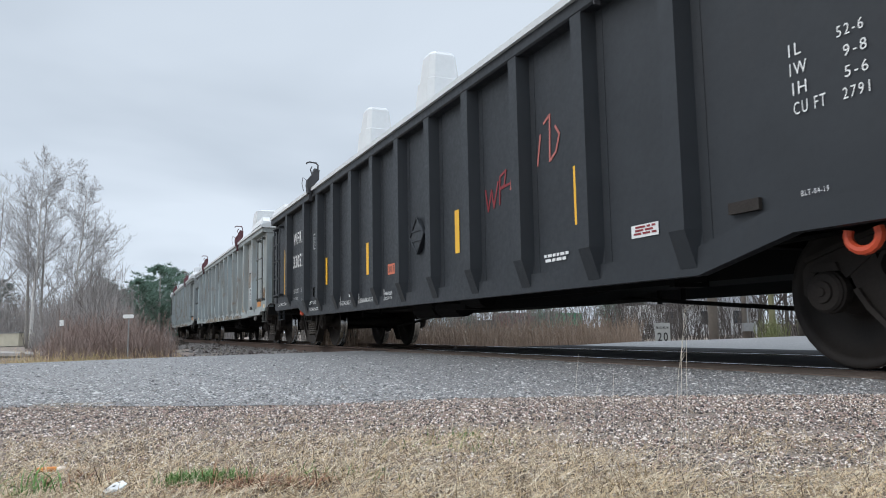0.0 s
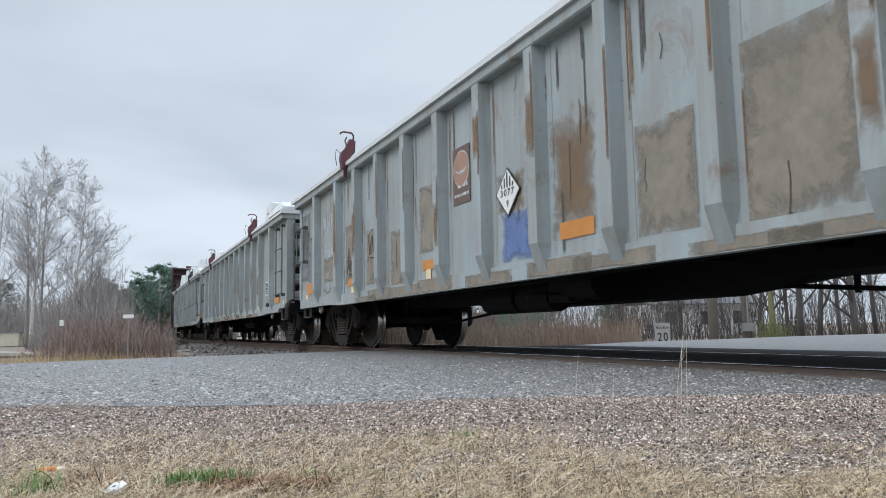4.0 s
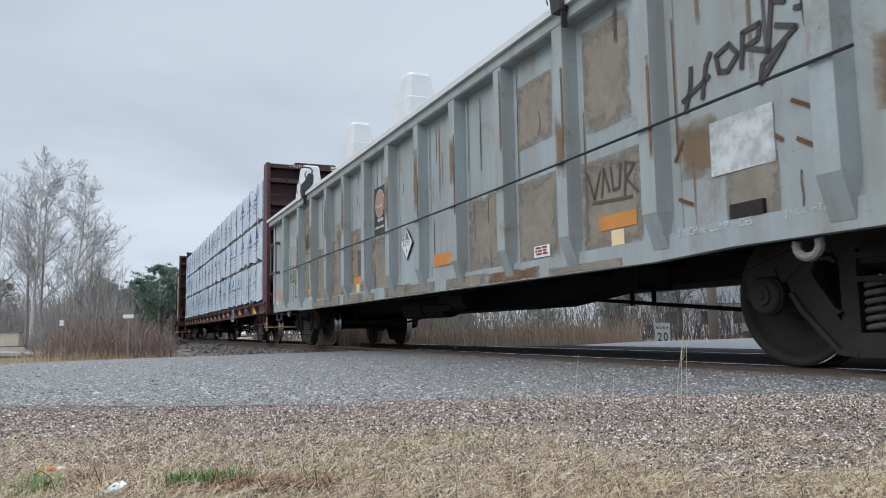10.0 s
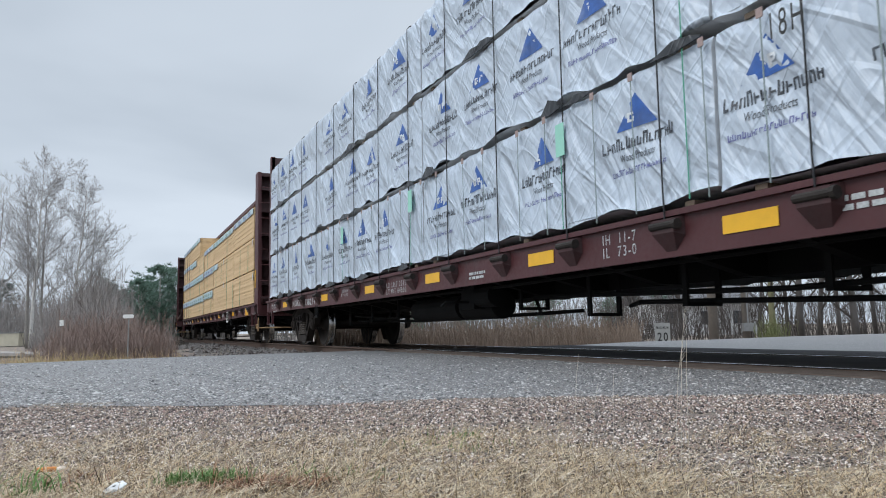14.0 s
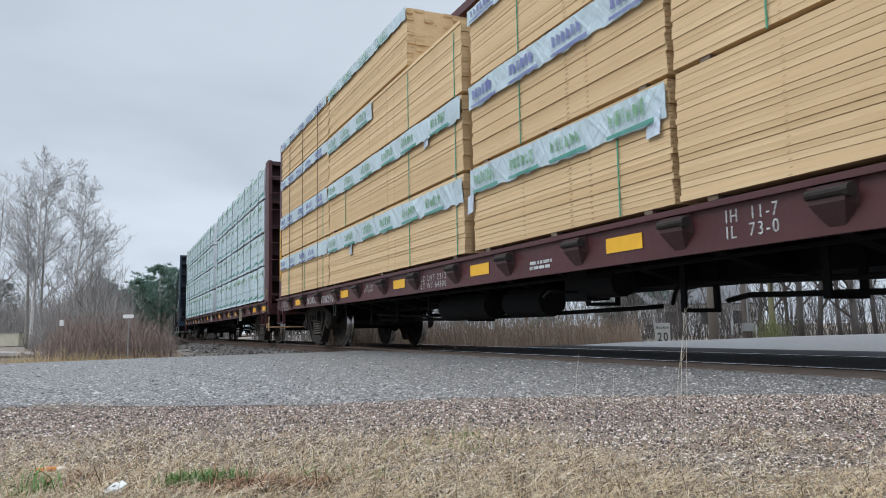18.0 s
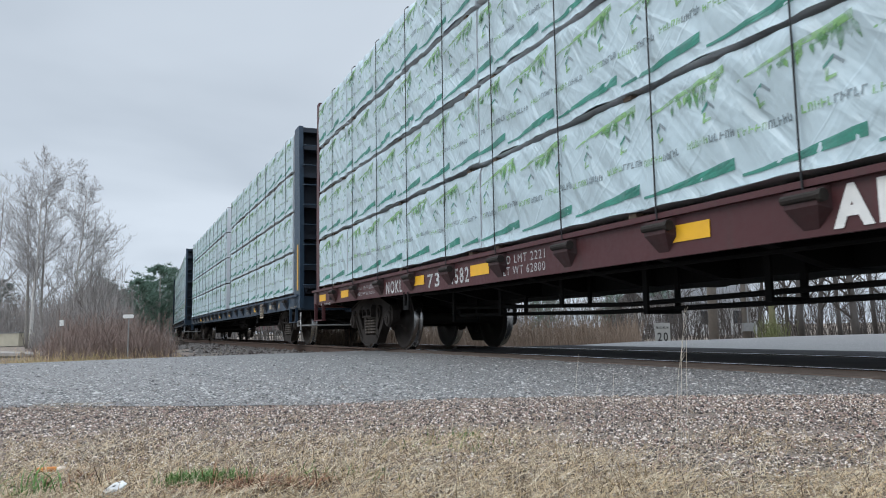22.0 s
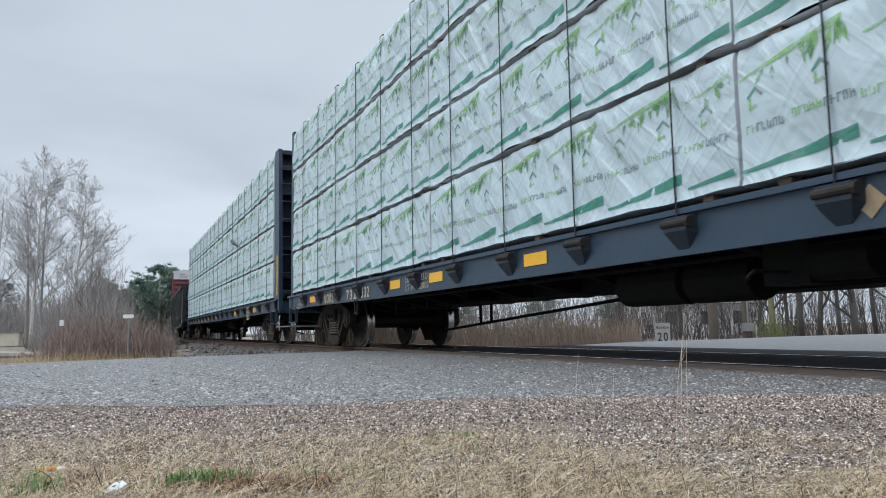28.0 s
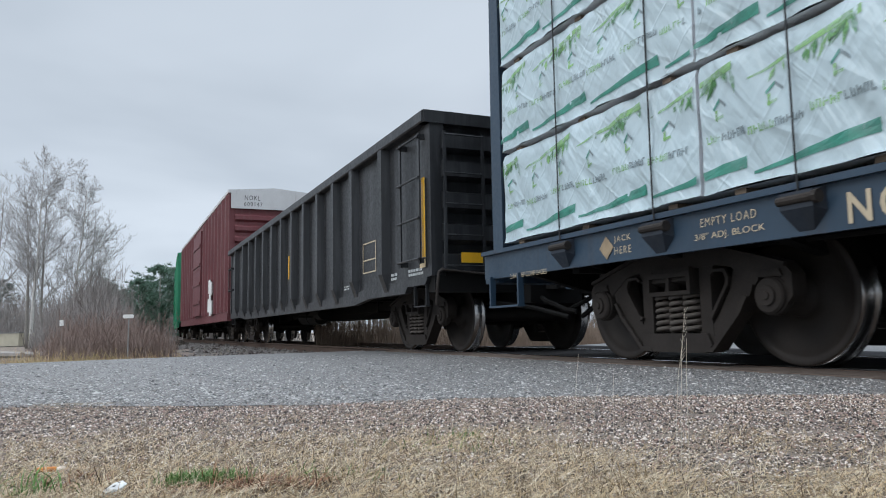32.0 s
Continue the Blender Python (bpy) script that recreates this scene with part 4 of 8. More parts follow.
def bundle(load, kind, x0, x1, z0, z1, side, seed):
    """One pack of lumber on the camera's side (-1) or the far side of the beam."""
    length, height = round(abs(x1 - x0) - 0.03, 2), z1 - z0
    variant = seed % 4
    at = pose((x0 + x1) / 2, 0, z0, rz=0 if side < 0 else 180)
    key = (kind, length, round(height, 2), variant)
    if kind == "boards":
        if side > 0 or z0 > 3.7:
            return part("lumber_pack", once(key, lambda: boards_mesh(length, height, variant)), LUMBER, load, at=at, kind="stuff")
        b = part("lumber_pack", once(key + ("core",), lambda: core_mesh(length, height)), LUMBER, load, at=at)
        rnd = random.Random(seed)
        rows = int(height / 0.0425)
        t = height / rows
        for k in range(rows):
            ln = length - rnd.uniform(0.0, 0.03)
            part("board", once(("board", length, k % 4), lambda: board_mesh(length, t, k % 4)), LUMBER, b, at=pose(rnd.uniform(-0.004, 0.004), OUT + rnd.uniform(-0.006, 0.007), t * k))
        return b
    face = FILM_GREEN if kind == "green" else FILM_BLUE
    b = part("lumber_pack", once(key, lambda: wrap_mesh(length, height, variant + 1, face, 0.02 if kind == "green" else 0.075)), face, load, at=at)
    ink = once(("ink",) + key, lambda: (green_print if kind == "green" else blue_print)(length, height, variant + 1))
    part("print", ink, PINE_INK, b, kind="stuff")
    return b


def board_mesh(length, t, k):
    g = Geo()
    g.box(-length / 2 + 0.004 * k, length / 2 - 0.003 * k, 0.0, 0.09, 0.0, t - (0.002, 0.003, 0.002, 0.005)[k])
    return g.mesh("board", LUMBER)


def core_mesh(length, height):
    g = Geo()
    g.box(-length / 2 + 0.02, length / 2 - 0.02, OUT + 0.06, INN, 0.004, height - 0.004)
    return g.mesh("lumber_pack", LUMBER)


def boards_mesh(length, height, seed):
    rnd = random.Random(seed + 71)
    g = Geo()
    rows = max(6, int(height / 0.0415))
    t = height / rows
    for k in range(rows):
        x = -length / 2 + rnd.uniform(-0.004, 0.02)
        end = length / 2 - rnd.uniform(-0.004, 0.02)
        y = OUT + rnd.uniform(-0.006, 0.008)
        zc = t * k
        g.box(x, end, y, y + 0.10, zc, zc + t - rnd.choice((0.002, 0.002, 0.003, 0.005)))
        for j in range(8):
            yy = OUT + 0.12 + j * 0.14
            if k in (0, rows - 1) or rnd.random() < 0.25:
                g.box(x, end + rnd.uniform(-0.01, 0.01), yy, yy + 0.135, zc, zc + t - 0.003)
    for e in (-1, 1):
        g.box(*sorted((e * (length / 2 - 0.02), e * (length / 2 - 0.06))), OUT + 0.02, INN, 0.0, height - 0.004)
    return g.mesh("lumber_pack", LUMBER)


def strip_mesh(length, h, seed, boards=False):
    """A torn band of film left round the head of a bare pack."""
    rnd = random.Random(seed)
    n = max(4, int(length / 0.08))
    v, f, idx = [], [], []
    low = [rnd.uniform(0.0, 0.03) for _ in range(n + 1)]
    for j in range(4):
        for i in range(n + 1):
            x = -length / 2 + length * i / n
            z = low[i] + (h - low[i]) * j / 3
            v.append((x, OUT - 0.018 - abs(wrinkle(x, z, seed)) * 0.6, z))
    for j in range(3):
        for i in range(n):
            f.append((j * (n + 1) + i, j * (n + 1) + i + 1, (j + 1) * (n + 1) + i + 1, (j + 1) * (n + 1) + i)); idx.append(0)
    o = len(v)
    ink0, ink1 = (1, 2) if seed % 2 else (3, 3)
    x = -length / 2 + 0.1
    while x < length / 2 - 0.5:
        for k in range(6):
            a, w, z = x + 0.03 + k * 0.075, 0.05, h * 0.35
            v += [(a, OUT - 0.047, z), (a + w, OUT - 0.047, z), (a + w * rnd.uniform(0.6, 1.4), OUT - 0.047, z + h * rnd.uniform(0.2, 0.5)), (a - 0.01, OUT - 0.047, z + h * 0.4)]
            f.append((o, o + 1, o + 2, o + 3)); idx.append(ink0); o += 4
        v += [(x, OUT - 0.047, h * 0.06), (x + 0.55, OUT - 0.047, h * 0.06), (x + 0.55, OUT - 0.047, h * 0.2), (x, OUT - 0.047, h * 0.16)]
        f.append((o, o + 1, o + 2, o + 3)); idx.append(ink1); o += 4
        x += rnd.uniform(0.7, 1.0)
    return mesh_of("film_strip", v, f, [FILM_GREEN, LEAF_INK, PINE_INK, VIOLET_INK], idx)


def strap_mesh(z0, z1):
    g = Geo()
    for s in (-1, 1):
        g.tube([(0, s * 1.43, 0.97), (0, s * 1.435, z0 + 0.1), (0.005, s * 1.435, (z0 + z1) / 2), (0, s * 1.43, z1 - 0.03), (0, s * 1.39, z1 + 0.015)], 0.0062, 6)
        g.tube([(0, s * 1.39, z1 + 0.015), (0, 0.0, z1 + 0.02)], 0.011, 6)
    return g.mesh("strap", STRAP)


def load_of(name, label, car, kind, stacks, tiers, seed, straps=True):
    """stacks: (front x, rear x, number of tiers); tiers: heights of the pack joints."""
    load = thing(name, label, "lumber load", "lumber loads")
    load["a"] = car["a"]
    MOVERS.append((load, 9.05))
    n = seed * 10
    for x1, x0, count in stacks:
        for k in range(count):
            for s in (-1, 1):
                n += 1
                bundle(load, kind, x0, x1, tiers[k] + 0.032, tiers[k + 1], s, n * 7 + k)
            g = Geo()
            for x in (x0 + 0.3, (x0 + x1) / 2, x1 - 0.3):
                g.box(x - 0.045, x + 0.045, -1.385, 1.385, tiers[k], tiers[k] + 0.032)
            part("dunnage", g, DUNNAGE, load)
    if straps:
        me = strap_mesh(1.1, tiers[-1] if straps is True else straps)
        for k in range(18):
            x = 10.4 - 1.2 * k
            if any(x0 <= x <= x1 and c == len(tiers) - 1 for x1, x0, c in stacks):
                part("strap", me, STRAP, load, at=pose(x, 0, 0))
    return load


# ---- ground, road and track ----
def ground_mat():
    m, nt, p, n, l = nodes_of("dry_verge_soil")
    big, mid, fine = noise_node(nt, 0.7, 4), noise_node(nt, 9.0, 5, 0.65), noise_node(nt, 95.0, 4, 0.7)
    col = ramp_node(nt, mid.outputs["Fac"], 0.35, 0.65, (0.078, 0.058, 0.047), (0.165, 0.125, 0.100))
    col = mix_node(nt, 0.55, col, ramp_node(nt, fine.outputs["Fac"], 0.3, 0.7, (0.03, 0.024, 0.021), (0.38, 0.31, 0.27)))
    col = mix_node(nt, ramp_node(nt, big.outputs["Fac"], 0.4, 0.7, (0, 0, 0), (0.5, 0.5, 0.5)), col, (0.26, 0.22, 0.14))
    l(col, p.inputs["Base Color"])
    p.inputs["Roughness"].default_value = 0.95
    l(bump_node(nt, fine.outputs["Fac"], 0.8, 0.012), p.inputs["Normal"])
    return m


def asphalt_mat():
    m, nt, p, n, l = nodes_of("worn_asphalt")
    vor = n("ShaderNodeTexVoronoi")
    co = n("ShaderNodeTexCoord")
    l(co.outputs["Object"], vor.inputs["Vector"])
    vor.inputs["Scale"].default_value = 75.0
    stone = n("ShaderNodeSeparateColor")
    l(vor.outputs["Color"], stone.inputs[0])
    col = ramp_node(nt, stone.outputs[0], 0.25, 0.95, (0.088, 0.083, 0.078), (0.31, 0.296, 0.282))
    col = mix_node(nt, ramp_node(nt, vor.outputs["Distance"], 0.25, 0.6, (0, 0, 0), (0.85, 0.85, 0.85)), col, (0.055, 0.054, 0.056))
    wear = noise_node(nt, 0.55, 4, 0.55)
    col = mix_node(nt, ramp_node(nt, wear.outputs["Fac"], 0.35, 0.7, (0.0, 0.0, 0.0), (0.35, 0.35, 0.35)), col, (0.175, 0.167, 0.158))
    l(col, p.inputs["Base Color"])
    p.inputs["Roughness"].default_value = 0.55
    p.inputs["Specular IOR Level"].default_value = 0.5
    l(bump_node(nt, vor.outputs["Distance"], -0.7, 0.006), p.inputs["Normal"])
    return m


SOIL, ASPHALT = ground_mat(), asphalt_mat()
RAIL_TOP = plain("polished_rail_head", (0.60, 0.60, 0.62), 0.22, metal=1.0, var=0.06, scale=5)
RAIL_SIDE = plain("rusty_rail", (0.085, 0.055, 0.042), 0.85, var=0.3, scale=8)
TIE = plain("weathered_tie_wood", (0.075, 0.062, 0.052), 0.9, var=0.35, scale=5, bump=0.006, bscale=25)
BALLAST = plain("grey_ballast_stone", (0.15, 0.138, 0.13), 0.9, var=0.5, scale=11)
PANEL = plain("rubber_crossing_panel", (0.030, 0.030, 0.032), 0.92, var=0.35, scale=2.5, bump=0.003, bscale=70, spec=0.08)
STRAW = plain("dry_grass", (0.43, 0.315, 0.185), 0.8, var=0.35, scale=9)
LIME = plain("fresh_grass", (0.095, 0.185, 0.042), 0.7, var=0.3, scale=15)


def track_frame(s):
    m = on_track(s)
    return Vector((m[0][3], m[1][3])), Vector((m[0][0], m[1][0])), Vector((-m[0][1], -m[1][1]))


CROSS0, CROSS1 = -10.4, 4.5


def near_track(x, y):
    """Distance to the track's straight part and how far along."""
    p = Vector((x, y)) + SIDE * OFFSET
    return p.dot(SIDE), p.dot(FWD)


def ground_z(x, y):
    q, s = near_track(x, y)
    z = -0.05
    # railway formation falls to lower ground beside it, away from the crossing
    if s < CROSS0:
        k = min(1.0, (CROSS0 - s) / 3.0)
        off = q if s > -CURVE_START else 3.0
        bed = -0.19 if abs(off) < 1.5 else -0.19 - min(0.22, (abs(off) - 1.5) * 0.18)
        z = z * (1 - k) + bed * k
    z += 0.012 * noise.noise(Vector((x * 0.9, y * 0.9, 0))) + 0.02 * noise.noise(Vector((x * 0.13, y * 0.13, 3)))
    if 1.0 < y < 2.6 and abs(x) < 3:
        z += 0.008 * noise.noise(Vector((x * 6, y * 6, 7)))
    # the shoulder rises to the edge of the asphalt
    rim = 3.05 - 0.098 * x - y
    if x < 3.2 and -0.5 < rim < 0.8:
        z += 0.024 * min(1.0, (rim + 0.5) / 0.3, (0.8 - rim) / 0.7)
    if y > 45 or abs(x) > 45:
        z -= 0.1
    return z


def build_ground():
    def ticks(lo, hi, fine_lo, fine_hi, step):
        t = list(np.arange(fine_lo, fine_hi + 1e-6, step))
        a, d = fine_hi, step
        while a < hi:
            d *= 1.35
            a += d
            t.append(min(a, hi))
        a, d = fine_lo, step
        while a > lo:
            d *= 1.35
            a -= d
            t.insert(0, max(a, lo))
        return t
    xs, ys = ticks(-1800, 1800, -6, 6, 0.12), ticks(-600, 2500, 0.6, 14, 0.12)
    v = [(x, y, ground_z(x, y)) for y in ys for x in xs]
    n = len(xs)
    f = [(j * n + i, j * n + i + 1, (j + 1) * n + i + 1, (j + 1) * n + i) for j in range(len(ys) - 1) for i in range(n - 1)]
    return thing("ground", "dry grass verge with gravel and bare soil", "ground", kind="structure", data=mesh_of("ground", v, f, SOIL, smooth=True))


build_ground()


def slab(name, label, pts, z, mat, thick=0.12):
    g = Geo()
    g.prism(pts, "z", z - thick, z)
    return thing(name, label, "road", kind="structure", data=g.mesh(name, mat))


def at_track(s, q):
    p = SIDE * (q - OFFSET) + FWD * s
    return (p.x, p.y)


def build_road():
    rnd = random.Random(5)
    near = []
    x = -14.0
    while x < 3.0:
        near.append((x, 3.05 - 0.098 * x + 0.02 * rnd.uniform(-1, 1)))
        x += 0.11
    far = [(-5.13, 8.6), (-3.65, 9.9), (-2.34, 10.8), (-1.18, 11.6)]
    edge = []
    for (ax, ay), (bx, by) in zip(far, far[1:]):
        for k in range(8):
            edge.append((ax + (bx - ax) * k / 8 + rnd.uniform(-0.03, 0.03), ay + (by - ay) * k / 8 + rnd.uniform(-0.03, 0.03)))
    edge = [(-14.0, 7.4), (-8.0, 7.9)] + edge + [at_track(CROSS0, 0.82), at_track(CROSS1 - 6.2, 0.82), at_track(CROSS1, 0.82), (7.5, -2.5), (3.4, 1.9)]
    slab("road", "worn grey asphalt road crossing the railway", near + edge[::-1], -0.018, ASPHALT)
    slab("road", "grey asphalt road beyond the railway", [at_track(CROSS1, -2.02), (60, 58), (50.0, 57.0), (11.1, 18.8), (8.0, 17.2), (5.6, 15.2), (3.6, 14.2), at_track(CROSS0, -2.02)], -0.012, ASPHALT)


build_road()


def dirt_edge():
    """Brown dirt packed against the near rail."""
    rnd = random.Random(21)
    n = 90
    far = [at_track(CROSS0 + (CROSS1 - CROSS0) * k / n, 0.80) for k in range(n + 1)]
    near = [at_track(CROSS0 + (CROSS1 - CROSS0) * k / n, 1.20 + 0.10 * noise.noise(Vector((k * 0.35, 1.0, 0.0))) + 0.008 * k / n + rnd.uniform(-0.03, 0.03)) for k in range(n + 1)]
    slab("dirt_edge", "brown packed dirt along the near rail of the crossing", near + far[::-1], -0.011, plain("packed_dirt", (0.105, 0.078, 0.062), 0.9, var=0.45, scale=6, bump=0.006, bscale=60), 0.03)


dirt_edge()


def asphalt_stones():
    """Worn road stones standing a little proud of the binder; one object."""
    r = np.random.RandomState(17)
    n = 95000
    y = 1.0 / r.uniform(1 / 9.5, 1 / 3.0, n)
    x = r.uniform(-0.64, 0.60, n) * y
    ok = (y > 3.09 - 0.098 * x) & (y < 8.0 + 0.12 * (x + 8) + np.maximum(0, (x + 5.1) * 0.78))
    q = (x * SIDE.x + y * SIDE.y) + OFFSET
    ok &= q > 1.22
    x, y = x[ok], y[ok]
    n = len(x)
    s = 0.0043 * np.exp(r.normal(0, 0.40, n)) * (0.8 + 0.07 * y)
    a = r.uniform(0, 6.283, n)
    h = s * r.uniform(0.2, 0.6, n)
    v = np.zeros((n, 5, 3))
    for k in range(4):
        b = a + k * math.pi / 2 + r.uniform(-0.4, 0.4, n)
        rad = s * r.uniform(0.7, 1.4, n)
        v[:, k, 0], v[:, k, 1], v[:, k, 2] = x + rad * np.cos(b), y + rad * np.sin(b), -0.0185
    v[:, 4, 0], v[:, 4, 1], v[:, 4, 2] = x + r.uniform(-0.4, 0.4, n) * s, y + r.uniform(-0.4, 0.4, n) * s, -0.018 + h
    o = np.arange(n) * 5
    f = np.stack([np.stack([o + i, o + (i + 1) % 4, o + 4], 1) for i in range(4)], 1).reshape(-1, 3)
    idx = np.repeat(r.choice(4, n, p=(0.24, 0.34, 0.28, 0.14)), 4)
    me = mesh_of("road_stones", v.reshape(-1, 3).tolist(), f.tolist(), [CHIP_PALE, CHIP_GREY, CHIP_DARK, CHIP_WARM], idx.tolist())
    thing("road_stones", "worn stone chippings showing in the asphalt", "asphalt", kind="stuff", data=me)


CHIP_PALE = plain("pale_road_chip", (0.44, 0.42, 0.40), 0.6, var=0.2, scale=30)
CHIP_GREY = plain("grey_road_chip", (0.155, 0.147, 0.140), 0.6, var=0.25, scale=30)
CHIP_DARK = plain("dark_road_chip", (0.04, 0.039, 0.04), 0.6, var=0.3, scale=30)
CHIP_WARM = plain("warm_road_chip", (0.185, 0.163, 0.145), 0.6, var=0.25, scale=30)
asphalt_stones()


def rail_mesh(s0, s1, q, step):
    prof = [(-0.07, -0.172), (0.07, -0.172), (0.07, -0.16), (0.012, -0.14), (0.010, -0.05), (0.036, -0.035), (0.036, -0.006), (0.028, 0.0), (-0.028, 0.0), (-0.036, -0.006), (-0.036, -0.035), (-0.010, -0.05), (-0.012, -0.14), (-0.07, -0.16)]
    n = max(1, int((s1 - s0) / step))
    v, f, idx, k = [], [], [], len(prof)
    for i in range(n + 1):
        p, d, w = track_frame(s0 + (s1 - s0) * i / n)
        for y, z in prof:
            c = p + w * (q + y)
            v.append((c.x, c.y, z - 0.001))
    for i in range(n):
        for j in range(k):
            f.append((i * k + j, i * k + (j + 1) % k, (i + 1) * k + (j + 1) % k, (i + 1) * k + j))
            idx.append(1 if j in (6, 7, 8) else 0)
    return mesh_of("rail", v, f, [RAIL_SIDE, RAIL_TOP], idx)


def build_track():
    tr = thing("railway_track", "steel rails on wooden ties in grey ballast", "railway track", kind="structure")
    for q in (-0.755, 0.755):
        part("rail", rail_mesh(-330, -34, q, 2.0), RAIL_SIDE, tr)
        part("rail", rail_mesh(-34, 260, q, 6.0), RAIL_SIDE, tr)
    g = Geo()
    g.box(-0.115, 0.115, -1.3, 1.3, -0.36, -0.175)
    tie = g.mesh("tie", TIE)
    rnd = random.Random(3)
    s = -72.0
    while s < 12:
        if not CROSS0 < s < CROSS1:
            m = on_track(s)
            ob = part("tie", tie, TIE, tr)
            ob.matrix_basis = m @ pose(rnd.uniform(-0.03, 0.03), rnd.uniform(-0.04, 0.04), rnd.uniform(-0.02, 0.01), rz=rnd.uniform(-1.5, 1.5))
        s += 0.53
    for q0, q1 in ((-0.655, 0.655), (-1.40, -0.815), (-1.96, -1.43)):
        for k in range(6):
            a, b = CROSS0 + (CROSS1 - CROSS0) * k / 6 + 0.008, CROSS0 + (CROSS1 - CROSS0) * (k + 1) / 6 - 0.008
            g = Geo()
            g.prism([at_track(a, q0), at_track(b, q0), at_track(b, q1), at_track(a, q1)], "z", -0.17, -0.006)
            part("crossing_panel", g, PANEL, tr)


build_track()


# ---- the train, front to rear; "a" is each car's distance behind the zero of the roll ----
MOVERS = []


def train():
    cars = []
    cars.append(gondola("gondola_car", "black gondola car with white lettering and yellow reflector strips", BLACK, BLACK, 10.80, 0.62, tall=True, first=-5.12, step=1.026))
    for a in (28.40, 45.92, 63.36):
        cars.append(gondola("gondola_car", "weathered grey gondola car with rust stains and faded lettering", GREY, GREY_END, a, 0.74, iron=IRON))
    for a, p, c in ((84.50, MAROON, "maroon"), (108.95, MAROON, "maroon"), (133.2, MAROON, "maroon"), (157.5, NAVY, "dark blue"), (181.85, NAVY, "dark blue"), (206.08, NAVY, "dark blue")):
        cars.append(centerbeam("flat_car", c + " centre-beam flat car with ribbed end bulkheads", p, a))
    cars.append(gondola("gondola_car", "old black gondola car with a yellow strip and rusty edges", OLD_BLACK, OLD_BLACK, 226.95, 0.70))
    for c in cars:
        MOVERS.append((c, 6.55))
    return cars


CARS = train()
FOUR = [1.07, 1.96, 2.83, 3.70, 4.56]
load_of("lumber_load", "lumber in white film with blue triangles", CARS[4], "blue",
        [(11.05, 8.6, 3), (8.6, 3.7, 3), (3.7, -1.2, 3), (-1.2, -6.1, 3), (-6.1, -11.02, 3)], [1.07, 2.13, 3.19, 4.26], 1)
bare = load_of("lumber_load", "bare spruce lumber with torn film bands", CARS[5], "boards",
               [(11.05, 7.3, 3), (7.3, 2.03, 3), (2.0, -1.1, 3), (-1.3, -6.9, 3), (-6.9, -11.02, 4)], [1.07, 1.99, 2.88, 3.74, 4.58], 2, 4.58)
for s in (-1, 1):
    bundle(bare, "boards", -2.95, -6.9, 3.785, 4.58, s, 3)
load_of("lumber_load", "lumber in milky green-printed film on a maroon flat car", CARS[6], "green",
        [(11.05, 8.7, 4), (8.7, 3.85, 4), (3.85, 1.43, 4), (0.51, -4.35, 4), (-4.35, -9.2, 4), (-9.2, -11.02, 4)], FOUR, 3)
load_of("lumber_load", "lumber in milky green-printed film on a blue flat car", CARS[7], "green",
        [(11.05, 6.75, 4), (6.75, 1.70, 4), (0.83, -1.4, 4), (-1.4, -6.2, 4), (-6.2, -11.02, 4)], FOUR, 4)
load_of("lumber_load", "lumber in milky green-printed film on a blue flat car", CARS[8], "green",
        [(11.05, 6.2, 4), (6.2, 1.35, 4), (1.35, -3.5, 4), (-3.5, -8.3, 4), (-8.3, -11.02, 4)], FOUR, 5)
load_of("lumber_load", "lumber in milky green-printed film with a loose flap", CARS[9], "green",
        [(11.05, 8.66, 4), (8.66, 3.8, 4), (3.8, -1.05, 4), (-1.05, -5.9, 4), (-5.9, -8.35, 4), (-8.35, -11.02, 4)], FOUR, 6)


def dress_bare_load():
    """Film bands, straps and tags on the bare lumber."""
    bands = [(-1.3, -6.9, 1.64, 0.29), (-6.95, -11.0, 1.66, 0.27), (-1.3, -6.9, 2.58, 0.28), (-6.95, -11.0, 2.59, 0.28), (-4.4, -6.9, 3.42, 0.28), (-6.95, -11.0, 3.50, 0.22),
             (-2.95, -6.9, 4.40, 0.19), (-6.95, -11.0, 4.41, 0.18), (1.98, -1.1, 1.68, 0.28), (1.98, -1.1, 2.60, 0.27), (7.2, 2.1, 3.52, 0.2), (11.0, 7.4, 3.55, 0.18), (3.4, 2.1, 2.64, 0.22), (1.98, -1.1, 3.55, 0.18)]
    for k, (x1, x0, z, h) in enumerate(bands):
        part("film_strip", strip_mesh(x1 - x0, h, k + 3), FILM_GREEN, bare, at=pose((x0 + x1) / 2, 0, z), label="torn printed film band")
    rnd = random.Random(9)
    for k in range(15):
        x = 10.1 - 1.45 * k
        g = Geo()
        zt = rnd.choice((1.93, 2.8, 3.66))
        g.box(x, x + 0.012, OUT - 0.014, OUT - 0.008, rnd.choice((1.1, 1.1, 2.0)), zt)
        part("plastic_strap", g, GREEN_STRAP, bare, "bright green plastic strap")
    for x, z in ((-5.6, 1.50), (5.0, 1.86), (4.9, 2.66), (1.75, 1.60), (-1.2, 1.5), (-2.4, 2.5), (10.9, 1.72), (10.8, 2.66)):
        g = Geo()
        g.add([(x, OUT - 0.02, z), (x + 0.16, OUT - 0.03, z + 0.01), (x + 0.18, OUT - 0.03, z + 0.2), (x + 0.02, OUT - 0.02, z + 0.19)], ((0, 1, 2, 3),))
        part("paper_tag", g, FILM_BLUE, bare)


dress_bare_load()


GREY_INK_STRAP = plain("grey_plastic_strap", (0.22, 0.27, 0.27), 0.5, var=0.15, scale=9)
GUARD = plain("pink_cardboard", (0.33, 0.25, 0.23), 0.8, var=0.2, scale=20)


